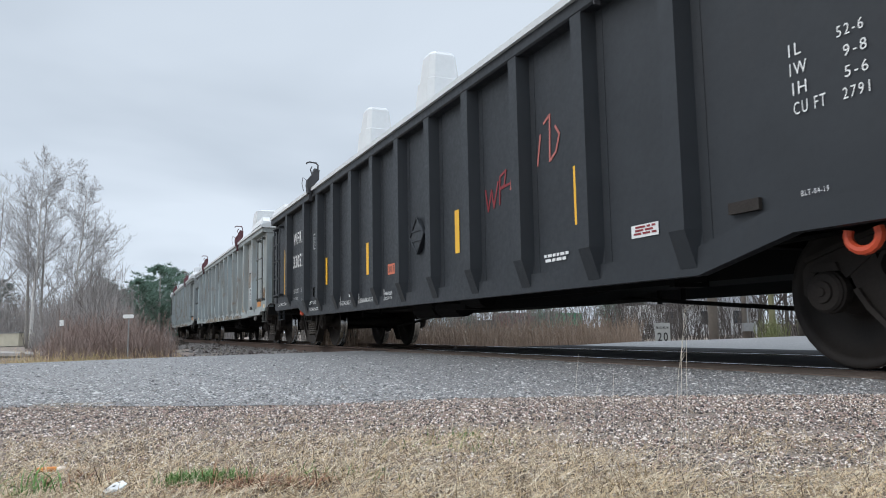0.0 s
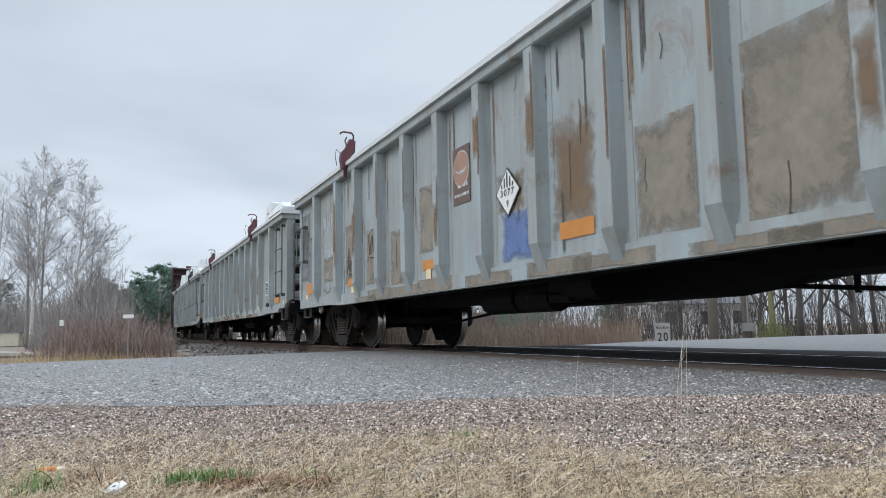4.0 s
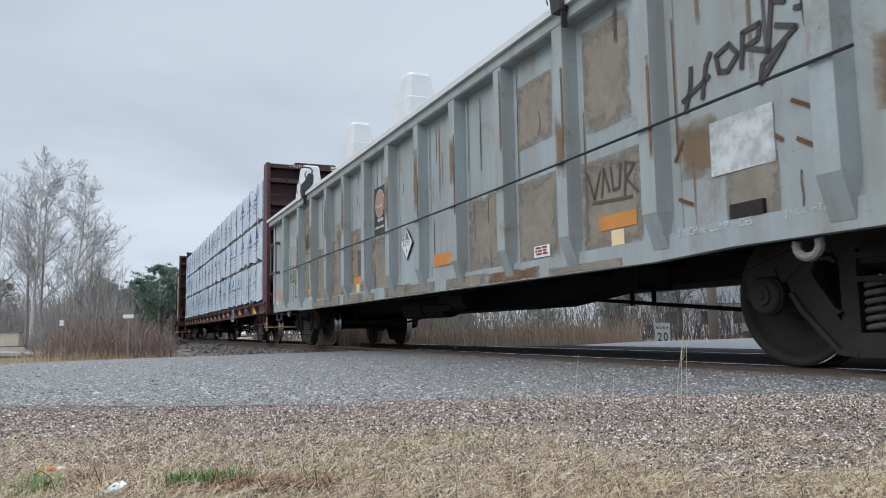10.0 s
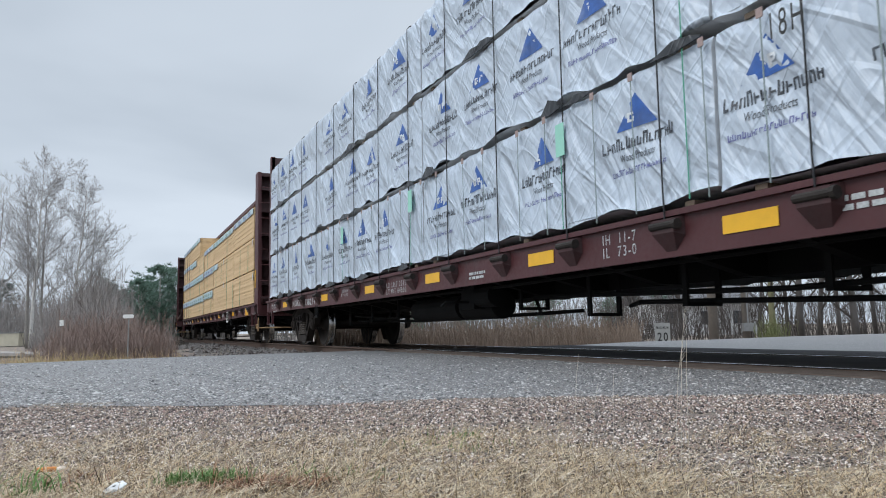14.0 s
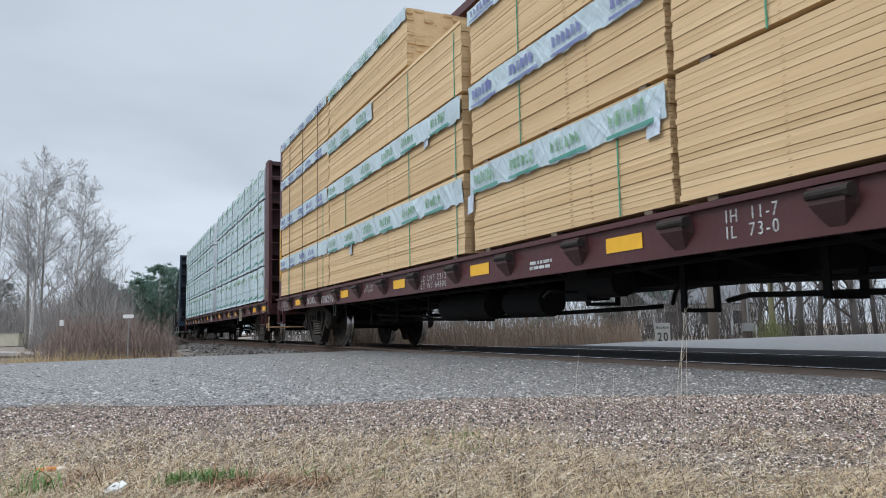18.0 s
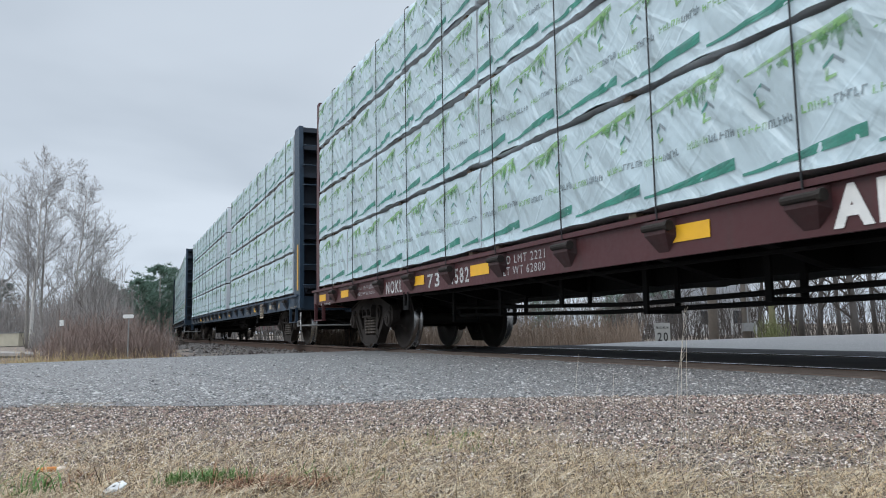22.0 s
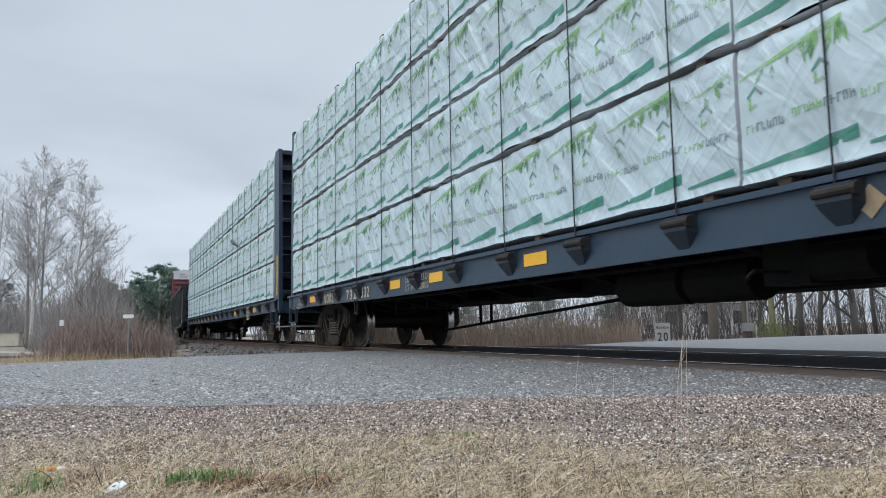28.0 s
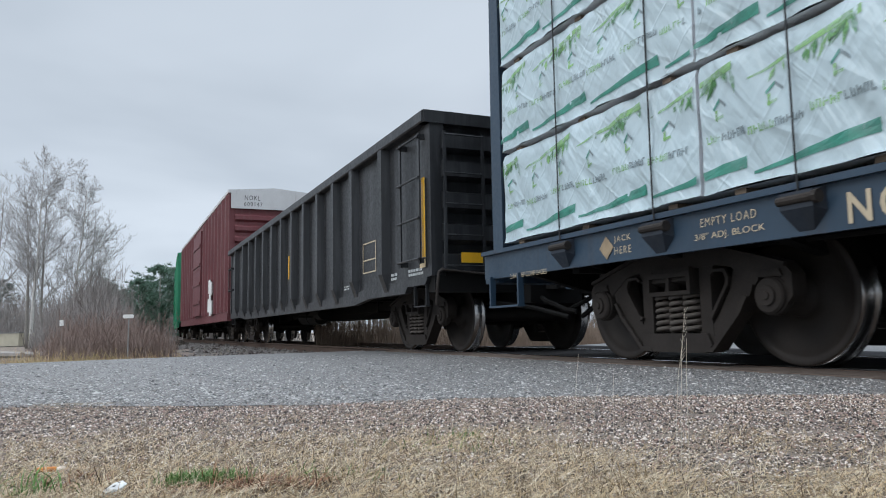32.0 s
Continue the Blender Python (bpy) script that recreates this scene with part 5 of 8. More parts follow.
def dress_blue_load():
    load = [m[0] for m in MOVERS if m[0].name == "lumber_load"][0]
    for x, z in ((9.3, 1.9), (5.2, 1.86), (1.9, 1.84), (-1.6, 1.9), (-4.7, 1.84), (3.4, 2.95)):
        decal(load, "mint_tag", x, x + 0.13, z - 0.12, z + 0.16, OUT - 0.05, MINT, "pale green shipping tag")
        decal(load, "tag_strap", x + 0.06, x + 0.07, 1.1, z - 0.12, OUT - 0.045, GREEN_STRAP)
    for k in range(17):
        for dx in (-0.28, -0.76):
            x = 10.4 - 1.2 * k + dx
            if x < -10.9:
                continue
            g = Geo()
            g.box(x, x + 0.009, OUT - 0.052, OUT - 0.048, 1.08, 2.12)
            part("pack_strap", g, GREY_INK_STRAP, load)
            g = Geo()
            g.box(x - 0.02, x + 0.03, OUT - 0.058, OUT - 0.052, 2.065, 2.125)
            part("corner_guard", g, GUARD, load, "faded pink cardboard corner guard")
    lettering("18H", LETTER_BLACK, load, 4.2, 4.42, 1.90, 2.06, OUT - 0.06)
    rnd = random.Random(4)
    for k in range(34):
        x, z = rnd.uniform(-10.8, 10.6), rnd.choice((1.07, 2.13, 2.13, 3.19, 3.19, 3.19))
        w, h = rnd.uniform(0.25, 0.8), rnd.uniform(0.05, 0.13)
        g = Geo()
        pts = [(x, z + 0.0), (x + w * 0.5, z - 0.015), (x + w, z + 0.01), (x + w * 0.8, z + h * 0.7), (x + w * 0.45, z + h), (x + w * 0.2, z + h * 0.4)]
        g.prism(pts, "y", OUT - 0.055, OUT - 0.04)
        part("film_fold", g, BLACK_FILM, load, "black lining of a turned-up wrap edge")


dress_blue_load()


# ---- covers, clamps, lettering and marks on the cars ----
def cover_mesh(half=8.3):
    """A low fibreglass lid with a lip, a shallow ridge and a raised hood over the front."""
    g = Geo()
    prof = [(-1.64, 2.84), (-1.64, 2.90), (-1.50, 2.97), (-0.5, 3.02), (0.5, 3.02), (1.50, 2.97), (1.64, 2.90), (1.64, 2.84)]
    g.prism(prof, "x", -half + 0.1, half)
    return g.mesh("lid", COVER)


def hood_mesh():
    g = Geo()
    v = []
    for x, zz in ((-0.75, 3.00), (-0.60, 3.11), (0.42, 3.13), (0.55, 3.02)):
        for y, k in ((-1.64, 0), (-1.56, 1), (1.56, 1), (1.64, 0)):
            v.append((x, y, zz if k else 2.92))
    f = [(4 * i + j, 4 * i + j + 1, 4 * i + j + 5, 4 * i + j + 4) for i in range(3) for j in range(3)] + [(3, 2, 1, 0), (12, 13, 14, 15)]
    g.add(v, f)
    return g.mesh("hood", COVER)


def pod_mesh(k=1.0):
    """A tall stepped moulding on the lid, narrower towards the top."""
    g = Geo()
    rings = ((2.96, 0.31, 0.32), (3.10, 0.27, 0.28), (3.52, 0.235, 0.24), (3.535, 0.215, 0.22), (3.86, 0.175, 0.18), (3.90, 0.150, 0.155))
    v = []
    for z, a, b in rings:
        for p, q in ((1, 0.7), (0.7, 1), (-0.7, 1), (-1, 0.7), (-1, -0.7), (-0.7, -1), (0.7, -1), (1, -0.7)):
            v.append((p * a, q * b, 2.96 + (z - 2.96) * k))
    n = len(rings)
    g.add(v, [(8 * i + j, 8 * i + (j + 1) % 8, 8 * i + 8 + (j + 1) % 8, 8 * i + 8 + j) for i in range(n - 1) for j in range(8)] + [tuple(range(8 * n - 8, 8 * n))])
    return g.mesh("pod", COVER)


def block_mesh(top):
    """A broad raised box moulded across the lid."""
    g = Geo()
    v = []
    for z, a, b in ((2.96, 0.36, 1.28), (top - 0.03, 0.28, 1.20), (top, 0.25, 1.16)):
        v += [(-a, -b, z), (a, -b, z), (a, b, z), (-a, b, z)]
    g.add(v, [(4 * i + j, 4 * i + (j + 1) % 4, 4 * i + 4 + (j + 1) % 4, 4 * i + 4 + j) for i in range(2) for j in range(4)] + [(8, 9, 10, 11)])
    return g.mesh("block", COVER)


def clamp_mesh(mat):
    g = Geo()
    g.prism([(-0.05, 2.80), (0.05, 2.80), (0.08, 2.97), (0.155, 3.06), (0.165, 3.24), (0.075, 3.27), (0.02, 3.14), (-0.06, 3.05), (-0.07, 2.95)], "y", -0.06, 0.06)
    g.tube([(0.14, 0, 3.22), (0.15, 0, 3.34), (0.115, 0, 3.38), (-0.01, 0, 3.39), (-0.06, 0, 3.37), (-0.065, 0, 3.345)], 0.015, 7)
    g.tube([(0.03, -0.03, 3.30), (0.0, -0.03, 3.24), (0.03, -0.03, 3.16)], 0.012, 5)
    g.tube([(-0.07, 0, 3.05), (-0.13, 0, 3.10), (-0.15, 0, 2.98), (-0.12, 0, 2.84)], 0.006, 5)
    g.box(-0.03, 0.025, -0.055, -0.04, 2.66, 2.80)
    return g.mesh("clamp", mat)


CLAMP_BLACK = plain("black_clamp_iron", (0.03, 0.028, 0.03), 0.55, var=0.3, scale=12)
CLAMP_BRIGHT = plain("worn_red_clamp", (0.105, 0.032, 0.038), 0.5, var=0.3, scale=12)


def cover(car, pods, blocks, hoods, clamp, tint, tall=1.0):
    lid = thing("gondola_cover", "white fibreglass cover lying on a gondola car", "cover", "gondola covers")
    lid["a"] = car["a"]
    MOVERS.append((lid, 6.55))
    part("lid", once("lid", cover_mesh), COVER, lid)
    for x in hoods:
        part("hood", once("hood", hood_mesh), COVER, lid, at=pose(x, 0, 0 if x > 0 else -0.07, rz=0 if x > 0 else 180))
    for x in pods:
        part("pod", once("pod%s" % tall, lambda: pod_mesh(tall)), COVER, lid, at=pose(x, -1.0, 0))
    for x, top in blocks:
        part("block", block_mesh(top), COVER, lid, at=pose(x, 0, 0))
        bars(lid, x - 0.10, x + 0.06, 3.24, 3.40, 2, -1.23, TRUCK, 31)
    for x in (4.42, -4.40):
        for s in (-1, 1):
            b = once("clamp%s" % tint, lambda: clamp_mesh(clamp))
            part("clamp", b, clamp, lid, "%s ratchet clamp over the rim" % tint, at=pose(x, s * 1.64, 0, rz=90 if s < 0 else -90))
    g = Geo()
    g.tube([(7.0, -1.2, 3.2), (7.0, -1.2, 3.29), (7.0, -0.3, 3.29), (7.0, -0.3, 3.2)], 0.012, 6)
    part("handle", g, UNDER, lid)
    return lid


SH = -1.484
FRAME_BLACK = plain("black_plate", (0.015, 0.015, 0.016), 0.5, var=0.2, scale=8)


def plate(car, x0, x1, z0, z1, y=SH, paper=LETTER_WHITE, back=FRAME_BLACK):
    """A white-rimmed black data plate with small print shown as bars."""
    decal(car, "data_plate", x0, x1, z0, z1, y, paper, "white-rimmed black data plate", 0.004)
    b = decal(car, "plate_field", x0 + 0.03, x1 - 0.03, z0 + 0.03, z1 - 0.03, y - 0.004, back, "", 0.002)
    w, h = x1 - x0, z1 - z0
    g = Geo()
    g.box(x0 + 0.03, x1 - 0.03, y - 0.008, y - 0.006, z0 + h * 0.34, z0 + h * 0.375)
    g.box(x0 + w * 0.60, x0 + w * 0.63, y - 0.008, y - 0.006, z0 + h * 0.36, z1 - 0.03)
    for r, (p, q) in enumerate(((0.16, 0.50), (0.20, 0.46), (0.66, 0.82))):
        for m in range(3):
            u = p + (q - p) * m / 3
            g.box(x0 + w * u, x0 + w * (u + (q - p) * 0.24), y - 0.008, y - 0.006, z0 + h * (0.56 + 0.12 * (r % 2)), z0 + h * (0.61 + 0.12 * (r % 2)))
    for m in range(5):
        g.box(x0 + w * (0.14 + 0.09 * m), x0 + w * (0.19 + 0.09 * m), y - 0.008, y - 0.006, z0 + h * 0.18, z0 + h * 0.25)
    part("small_print", g, paper, car, kind="stuff")


def bars(car, x0, x1, z0, z1, rows, y=SH, mat=LETTER_WHITE, seed=1):
    """Small stencilled print that cannot be read, as rows of short bars."""
    rnd = random.Random(seed)
    g = Geo()
    h = (z1 - z0) / (rows * 1.6)
    for r in range(rows):
        z = z1 - (r + 1) * h * 1.6 + h * 0.6
        x = x0 + rnd.uniform(0, 0.03)
        while x < x1 - 0.02:
            w = min(rnd.uniform(0.03, 0.11), x1 - x)
            g.box(x, x + w, y - 0.002, y, z, z + h)
            x += w + 0.018
    part("small_print", g, mat, car, kind="stuff")


def hook(car, x, z=0.72, y=-1.40, mat=HOOK_RED, r=0.09):
    g = Geo()
    pts = [(x + r * math.cos(a), y, z - r * math.sin(a) * 0.9) for a in (math.pi * k / 8 for k in range(-1, 10))]
    g.tube(pts, 0.026, 8)
    part("pull_ring", g, mat, car, "towing ring below the sill")


cover(CARS[0], (4.9, 0.1, -2.5), (), (7.6, -7.6), CLAMP_BLACK, "black")
cover(CARS[1], (), ((4.92, 3.78),), (7.6,), CLAMP_RED, "dark red")
cover(CARS[2], (-5.9,), ((4.66, 3.66),), (7.6,), CLAMP_BRIGHT, "worn red", 0.55)
cover(CARS[3], (4.15, -0.3, -3.0, -6.6), (), (7.6,), CLAMP_BLACK, "black")


def stain_mat(name, dark, light, strength, scale=5.0, ragged=0.5):
    """Old overpaint or rust that thins out raggedly towards its edges."""
    m, nt, p, n, l = nodes_of(name)
    a, b = noise_node(nt, scale, 5, 0.65, distort=0.5), noise_node(nt, scale * 6, 4, 0.7, (1, 1, 0.6))
    col = ramp_node(nt, a.outputs["Fac"], 0.32, 0.68, dark, light)
    col = mix_node(nt, 0.35, col, ramp_node(nt, b.outputs["Fac"], 0.3, 0.7, tuple(x * 0.7 for x in dark), light))
    l(col, p.inputs["Base Color"])
    p.inputs["Roughness"].default_value = 0.75
    co, sep = n("ShaderNodeTexCoord"), n("ShaderNodeSeparateXYZ")
    l(co.outputs["Generated"], sep.inputs[0])

    def rim(ax):
        q = n("ShaderNodeMath"); q.operation = "PINGPONG"; q.inputs[1].default_value = 0.5
        l(sep.outputs[ax], q.inputs[0])
        return q.outputs[0]
    mn = n("ShaderNodeMath"); mn.operation = "MINIMUM"
    l(rim("X"), mn.inputs[0]); l(rim("Z"), mn.inputs[1])
    mul = n("ShaderNodeMath"); mul.operation = "MULTIPLY_ADD"; mul.inputs[1].default_value = 1.6
    l(mn.outputs[0], mul.inputs[0]); l(a.outputs["Fac"], mul.inputs[2])
    fac = ramp_node(nt, mul.outputs[0], 0.36 + 0.25 * ragged, 0.66 + 0.50 * ragged, (0, 0, 0), (strength,) * 3)
    mix, tr = n("ShaderNodeMixShader"), n("ShaderNodeBsdfTransparent")
    l(fac, mix.inputs[0]); l(tr.outputs[0], mix.inputs[1]); l(p.outputs[0], mix.inputs[2])
    l(mix.outputs[0], nt.nodes["Material Output"].inputs[0])
    return m


STAIN_TAN = stain_mat("tan_overpaint", (0.215, 0.185, 0.15), (0.345, 0.302, 0.245), 0.80, 3.2, 0.16)
STAIN_RUST = stain_mat("rust_smear", (0.19, 0.115, 0.06), (0.30, 0.205, 0.125), 0.55, 5.0, 0.75)
STAIN_EDGE = stain_mat("rust_bleed", (0.13, 0.07, 0.038), (0.27, 0.155, 0.08), 0.85, 7.0, 0.45)
STAIN_SOOT = stain_mat("soot_smear", (0.07, 0.065, 0.06), (0.14, 0.13, 0.12), 0.7, 5.0, 0.8)
STAIN_GREY = stain_mat("grey_overpaint", (0.20, 0.215, 0.22), (0.25, 0.265, 0.27), 0.9, 4.0, 0.1)
STAIN_PALE = stain_mat("pale_chalking", (0.42, 0.45, 0.45), (0.50, 0.53, 0.53), 0.55, 7.0, 0.9)
RUST = plain("rust_scratch", (0.12, 0.06, 0.03), 0.85, var=0.4, scale=12)


def stain(c, mat, x0, x1, z0, z1, label="", y=None):
    y = SH - 0.001 if y is None else y
    g = Geo()
    g.box(x0, x1, y - 0.0005, y, z0, z1)
    return part("paint_patch", g, mat, c, label)


def dress_black(c):
    W = LETTER_WHITE
    for x, z0, z1 in ((-7.27, 1.10, 2.07), (3.90, 1.10, 1.58), (1.60, 1.10, 1.57), (-1.52, 1.10, 1.57), (-3.82, 1.10, 1.57), (6.9, 1.08, 2.05)):
        decal(c, "reflector", x - 0.055, x + 0.055, z0, z1, SH, YELLOW, "yellow reflector strip")
    lettering("WFRX", W, c, -6.41, -5.49, 2.06, 2.30, SH - 0.004, bold=0.012)
    lettering("330527", W, c, -6.43, -5.37, 1.58, 1.845, SH - 0.004, bold=0.012)
    lettering("LD LMT", W, c, -6.38, -5.96, 1.07, 1.16, SH - 0.004)
    lettering("217500", W, c, -5.75, -5.33, 1.08, 1.16, SH - 0.004)
    lettering("LT WT", W, c, -6.38, -6.05, 0.90, 0.98, SH - 0.004)
    lettering("68500", W, c, -5.68, -5.31, 0.90, 0.98, SH - 0.004)
    lettering("LIFT AND", W, c, -7.10, -6.86, 1.18, 1.22, SH - 0.004)
    lettering("JACK HERE", W, c, -7.10, -6.84, 1.12, 1.16, SH - 0.004)
    lettering("2 INCH HF COMP SHOES", W, c, -7.80, -6.98, 0.86, 0.92, SH - 0.033)
    lettering("EMPTY LOAD", W, c, -4.92, -4.44, 0.79, 0.85, SH - 0.034)
    lettering("7/16\" ADJ. BLOCK", W, c, -4.92, -4.26, 0.66, 0.725, SH - 0.034)
    lettering("IL", W, c, 5.98, 6.06, 1.74, 1.81, SH - 0.004)
    lettering("52-6", W, c, 6.28, 6.43, 1.74, 1.80, SH - 0.004)
    lettering("IW", W, c, 5.98, 6.09, 1.63, 1.70, SH - 0.004)
    lettering("9-8", W, c, 6.31, 6.44, 1.63, 1.69, SH - 0.004)
    lettering("IH", W, c, 5.99, 6.08, 1.52, 1.59, SH - 0.004)
    lettering("5-6", W, c, 6.31, 6.44, 1.52, 1.58, SH - 0.004)
    lettering("CU FT", W, c, 5.99, 6.19, 1.41, 1.48, SH - 0.004)
    lettering("2791", W, c, 6.29, 6.44, 1.41, 1.47, SH - 0.004)
    lettering("BLT-04-19", W, c, 6.00, 6.17, 0.96, 0.99, SH - 0.004)
    lettering("RELEASE ROD", W, c, -2.82, -2.28, 0.70, 0.76, SH - 0.034)
    lettering("RETAINING VALVE", W, c, -1.81, -1.20, 0.70, 0.76, SH - 0.034)
    lettering("BRAKE CYLINDER", W, c, -0.68, -0.39, 0.755, 0.80, SH - 0.034)
    lettering("PRESSURE TAP", W, c, -0.68, -0.41, 0.695, 0.735, SH - 0.034)
    for x in (-2.86, -1.86, -0.72):
        decal(c, "arrow", x, x + 0.012, 0.69, 0.84, SH - 0.032, W)
    decal(c, "sticker", -2.46, -2.25, 0.82, 0.95, SH - 0.001, LETTER_WHITE, "white paper sticker")
    bars(c, -2.44, -2.27, 0.83, 0.94, 4, SH - 0.005, FRAME_BLACK, 12)
    for a, b, z0, z1 in ((-4.73, -4.47, 2.085, 2.10), (-4.73, -4.47, 1.81, 1.825), (-4.73, -4.716, 1.81, 2.10), (-4.484, -4.47, 1.81, 2.10)):
        decal(c, "box_line", a, b, z0, z1, SH, W)
    lettering("PLATE", W, c, -4.69, -4.51, 1.995, 2.045, SH - 0.004)
    lettering("C", W, c, -4.65, -4.55, 1.85, 1.96, SH - 0.004)
    strokes = [[(2.29, 1.66), (2.34, 1.44), (2.42, 1.64), (2.46, 1.46), (2.56, 1.70)], [(2.58, 1.47), (2.60, 1.74), (2.72, 1.78), (2.68, 1.64), (2.58, 1.62), (2.80, 1.64)],
               [(2.80, 1.58), (2.86, 1.75), (2.93, 2.12), (2.93, 1.62), (2.82, 1.66), (2.86, 1.76), (2.93, 1.72)], [(3.30, 1.70), (3.36, 1.96)],
               [(3.42, 2.05), (3.52, 2.10), (3.50, 1.70), (3.60, 1.76), (3.66, 1.90), (3.60, 1.98)]]
    for k, st in enumerate(strokes):
        spray(c, "graffiti", [st], 0.012, SH, GRAFFITI_RED if k < 2 else GRAFFITI_PINK, "red sprayed stroke")
    decal(c, "notice", 4.55, 4.84, 0.90, 0.99, SH, LETTER_WHITE, "white notice sticker")
    bars(c, 4.57, 4.82, 0.91, 0.98, 3, SH - 0.004, GRAFFITI_RED, 2)
    decal(c, "card_holder", 5.50, 5.73, 0.93, 1.00, SH, TRUCK, "small steel card holder", 0.03)
    decal(c, "warning", -0.64, -0.27, 1.03, 1.17, SH, RED_ORANGE, "red-orange number panel")
    lettering("3077", FRAME_BLACK, c, -0.61, -0.30, 1.055, 1.145, SH - 0.005, bold=0.01)
    bars(c, 3.36, 3.74, 0.82, 0.90, 2, SH - 0.004, W, 4)
    for x0, x1, z0, z1 in ((-4.72, -4.40, 0.93, 0.945), (-4.72, -4.40, 1.09, 1.105), (-4.72, -4.705, 0.93, 1.105), (-4.415, -4.40, 0.93, 1.105), (-4.72, -4.40, 1.02, 1.03)):
        decal(c, "card_frame", x0, x1, z0, z1, SH, UNDER, "", 0.02)
    # empty diamond placard holder standing off the sheet
    x, z, r, y = 0.53, 1.42, 0.23, SH - 0.03
    g = Geo()
    g.prism([(x - r, z), (x, z - r), (x + r, z), (x, z + r)], "y", y - 0.01, y + 0.02)
    h = part("placard_holder", g, BLACK, c, "black diamond placard holder")
    for d in (-1, 1):
        g = Geo()
        g.box(x - 0.16, x + 0.16, y - 0.022, y - 0.01, z + d * 0.06 - 0.008, z + d * 0.06 + 0.008)
        part("clip_bar", g, BLACK, h)
    for sx, sz in ((1, 1), (1, -1), (-1, 1), (-1, -1)):
        g = Geo()
        g.tube([(x + sx * r * 0.97, y - 0.014, z), (x, y - 0.014, z + sz * r * 0.97)], 0.012, 5)
        part("rim", g, BLACK, h)
    hook(c, 6.28)
    hook(c, -6.02)


def emblem_panel(c, x0, x1, z0, z1, y, disc, back):
    decal(c, "emblem_panel", x0, x1, z0, z1, y, back, "dark rectangular emblem panel")
    xc, zc, r = (x0 + x1) / 2, z1 - 0.24, 0.185
    ring = [(xc + (r + 0.012) * math.cos(a), zc + (r + 0.012) * math.sin(a)) for a in (2 * math.pi * k / 24 for k in range(24))]
    g = Geo(); g.prism(ring, "y", y - 0.005, y - 0.003)
    part("emblem_ring", g, LETTER_FADED, c)
    g = Geo(); g.prism([(xc + r * math.cos(a), zc + r * math.sin(a)) for a in (2 * math.pi * k / 24 for k in range(24))], "y", y - 0.007, y - 0.005)
    part("emblem_disc", g, disc, c)
    g = Geo(); g.prism([(xc - r * 0.9, zc + 0.02), (xc - r * 0.3, zc - 0.06), (xc + r * 0.5, zc - 0.05), (xc + r * 0.95, zc + 0.02), (xc + r * 0.4, zc - 0.02), (xc - r * 0.4, zc - 0.03)], "y", y - 0.009, y - 0.007)
    part("emblem_swoosh", g, LETTER_FADED, c)
    bars(c, xc - 0.11, xc + 0.15, z0 + 0.15, z0 + 0.22, 1, y - 0.004, LETTER_FADED, 6)
    bars(c, x0 + 0.03, x1 - 0.03, z0 + 0.06, z0 + 0.11, 1, y - 0.004, LETTER_FADED, 7)


def un_placard(c, x, z, r, y, lean=0.0):
    """White diamond hazard placard: barred upper half, number, class figure."""
    g = Geo(); g.prism([(x - r, z), (x, z - r), (x + r, z), (x, z + r)], "y", y - 0.004, y)
    d = part("placard", g, FRAME_BLACK, c, "worn hazard diamond placard")
    q = r * 0.9
    g = Geo(); g.prism([(x - q, z), (x, z - q), (x + q, z), (x, z + q)], "y", y - 0.007, y - 0.004)
    part("placard_face", g, LETTER_WHITE, d)
    for k in range(-2, 3):
        h = q - abs(k) * r * 0.22
        g = Geo(); g.box(x + k * r * 0.22 - r * 0.05, x + k * r * 0.22 + r * 0.05, y - 0.009, y - 0.007, z + r * 0.18, z + max(h - r * 0.1, r * 0.2))
        part("placard_bar", g, FRAME_BLACK, d)
    lettering("3077", FRAME_BLACK, c, x - r * 0.55, x + r * 0.55, z - r * 0.16, z + r * 0.13, y - 0.009, bold=0.03)
    lettering("9", FRAME_BLACK, c, x - r * 0.09, x + r * 0.09, z - r * 0.6, z - r * 0.32, y - 0.009, bold=0.02)


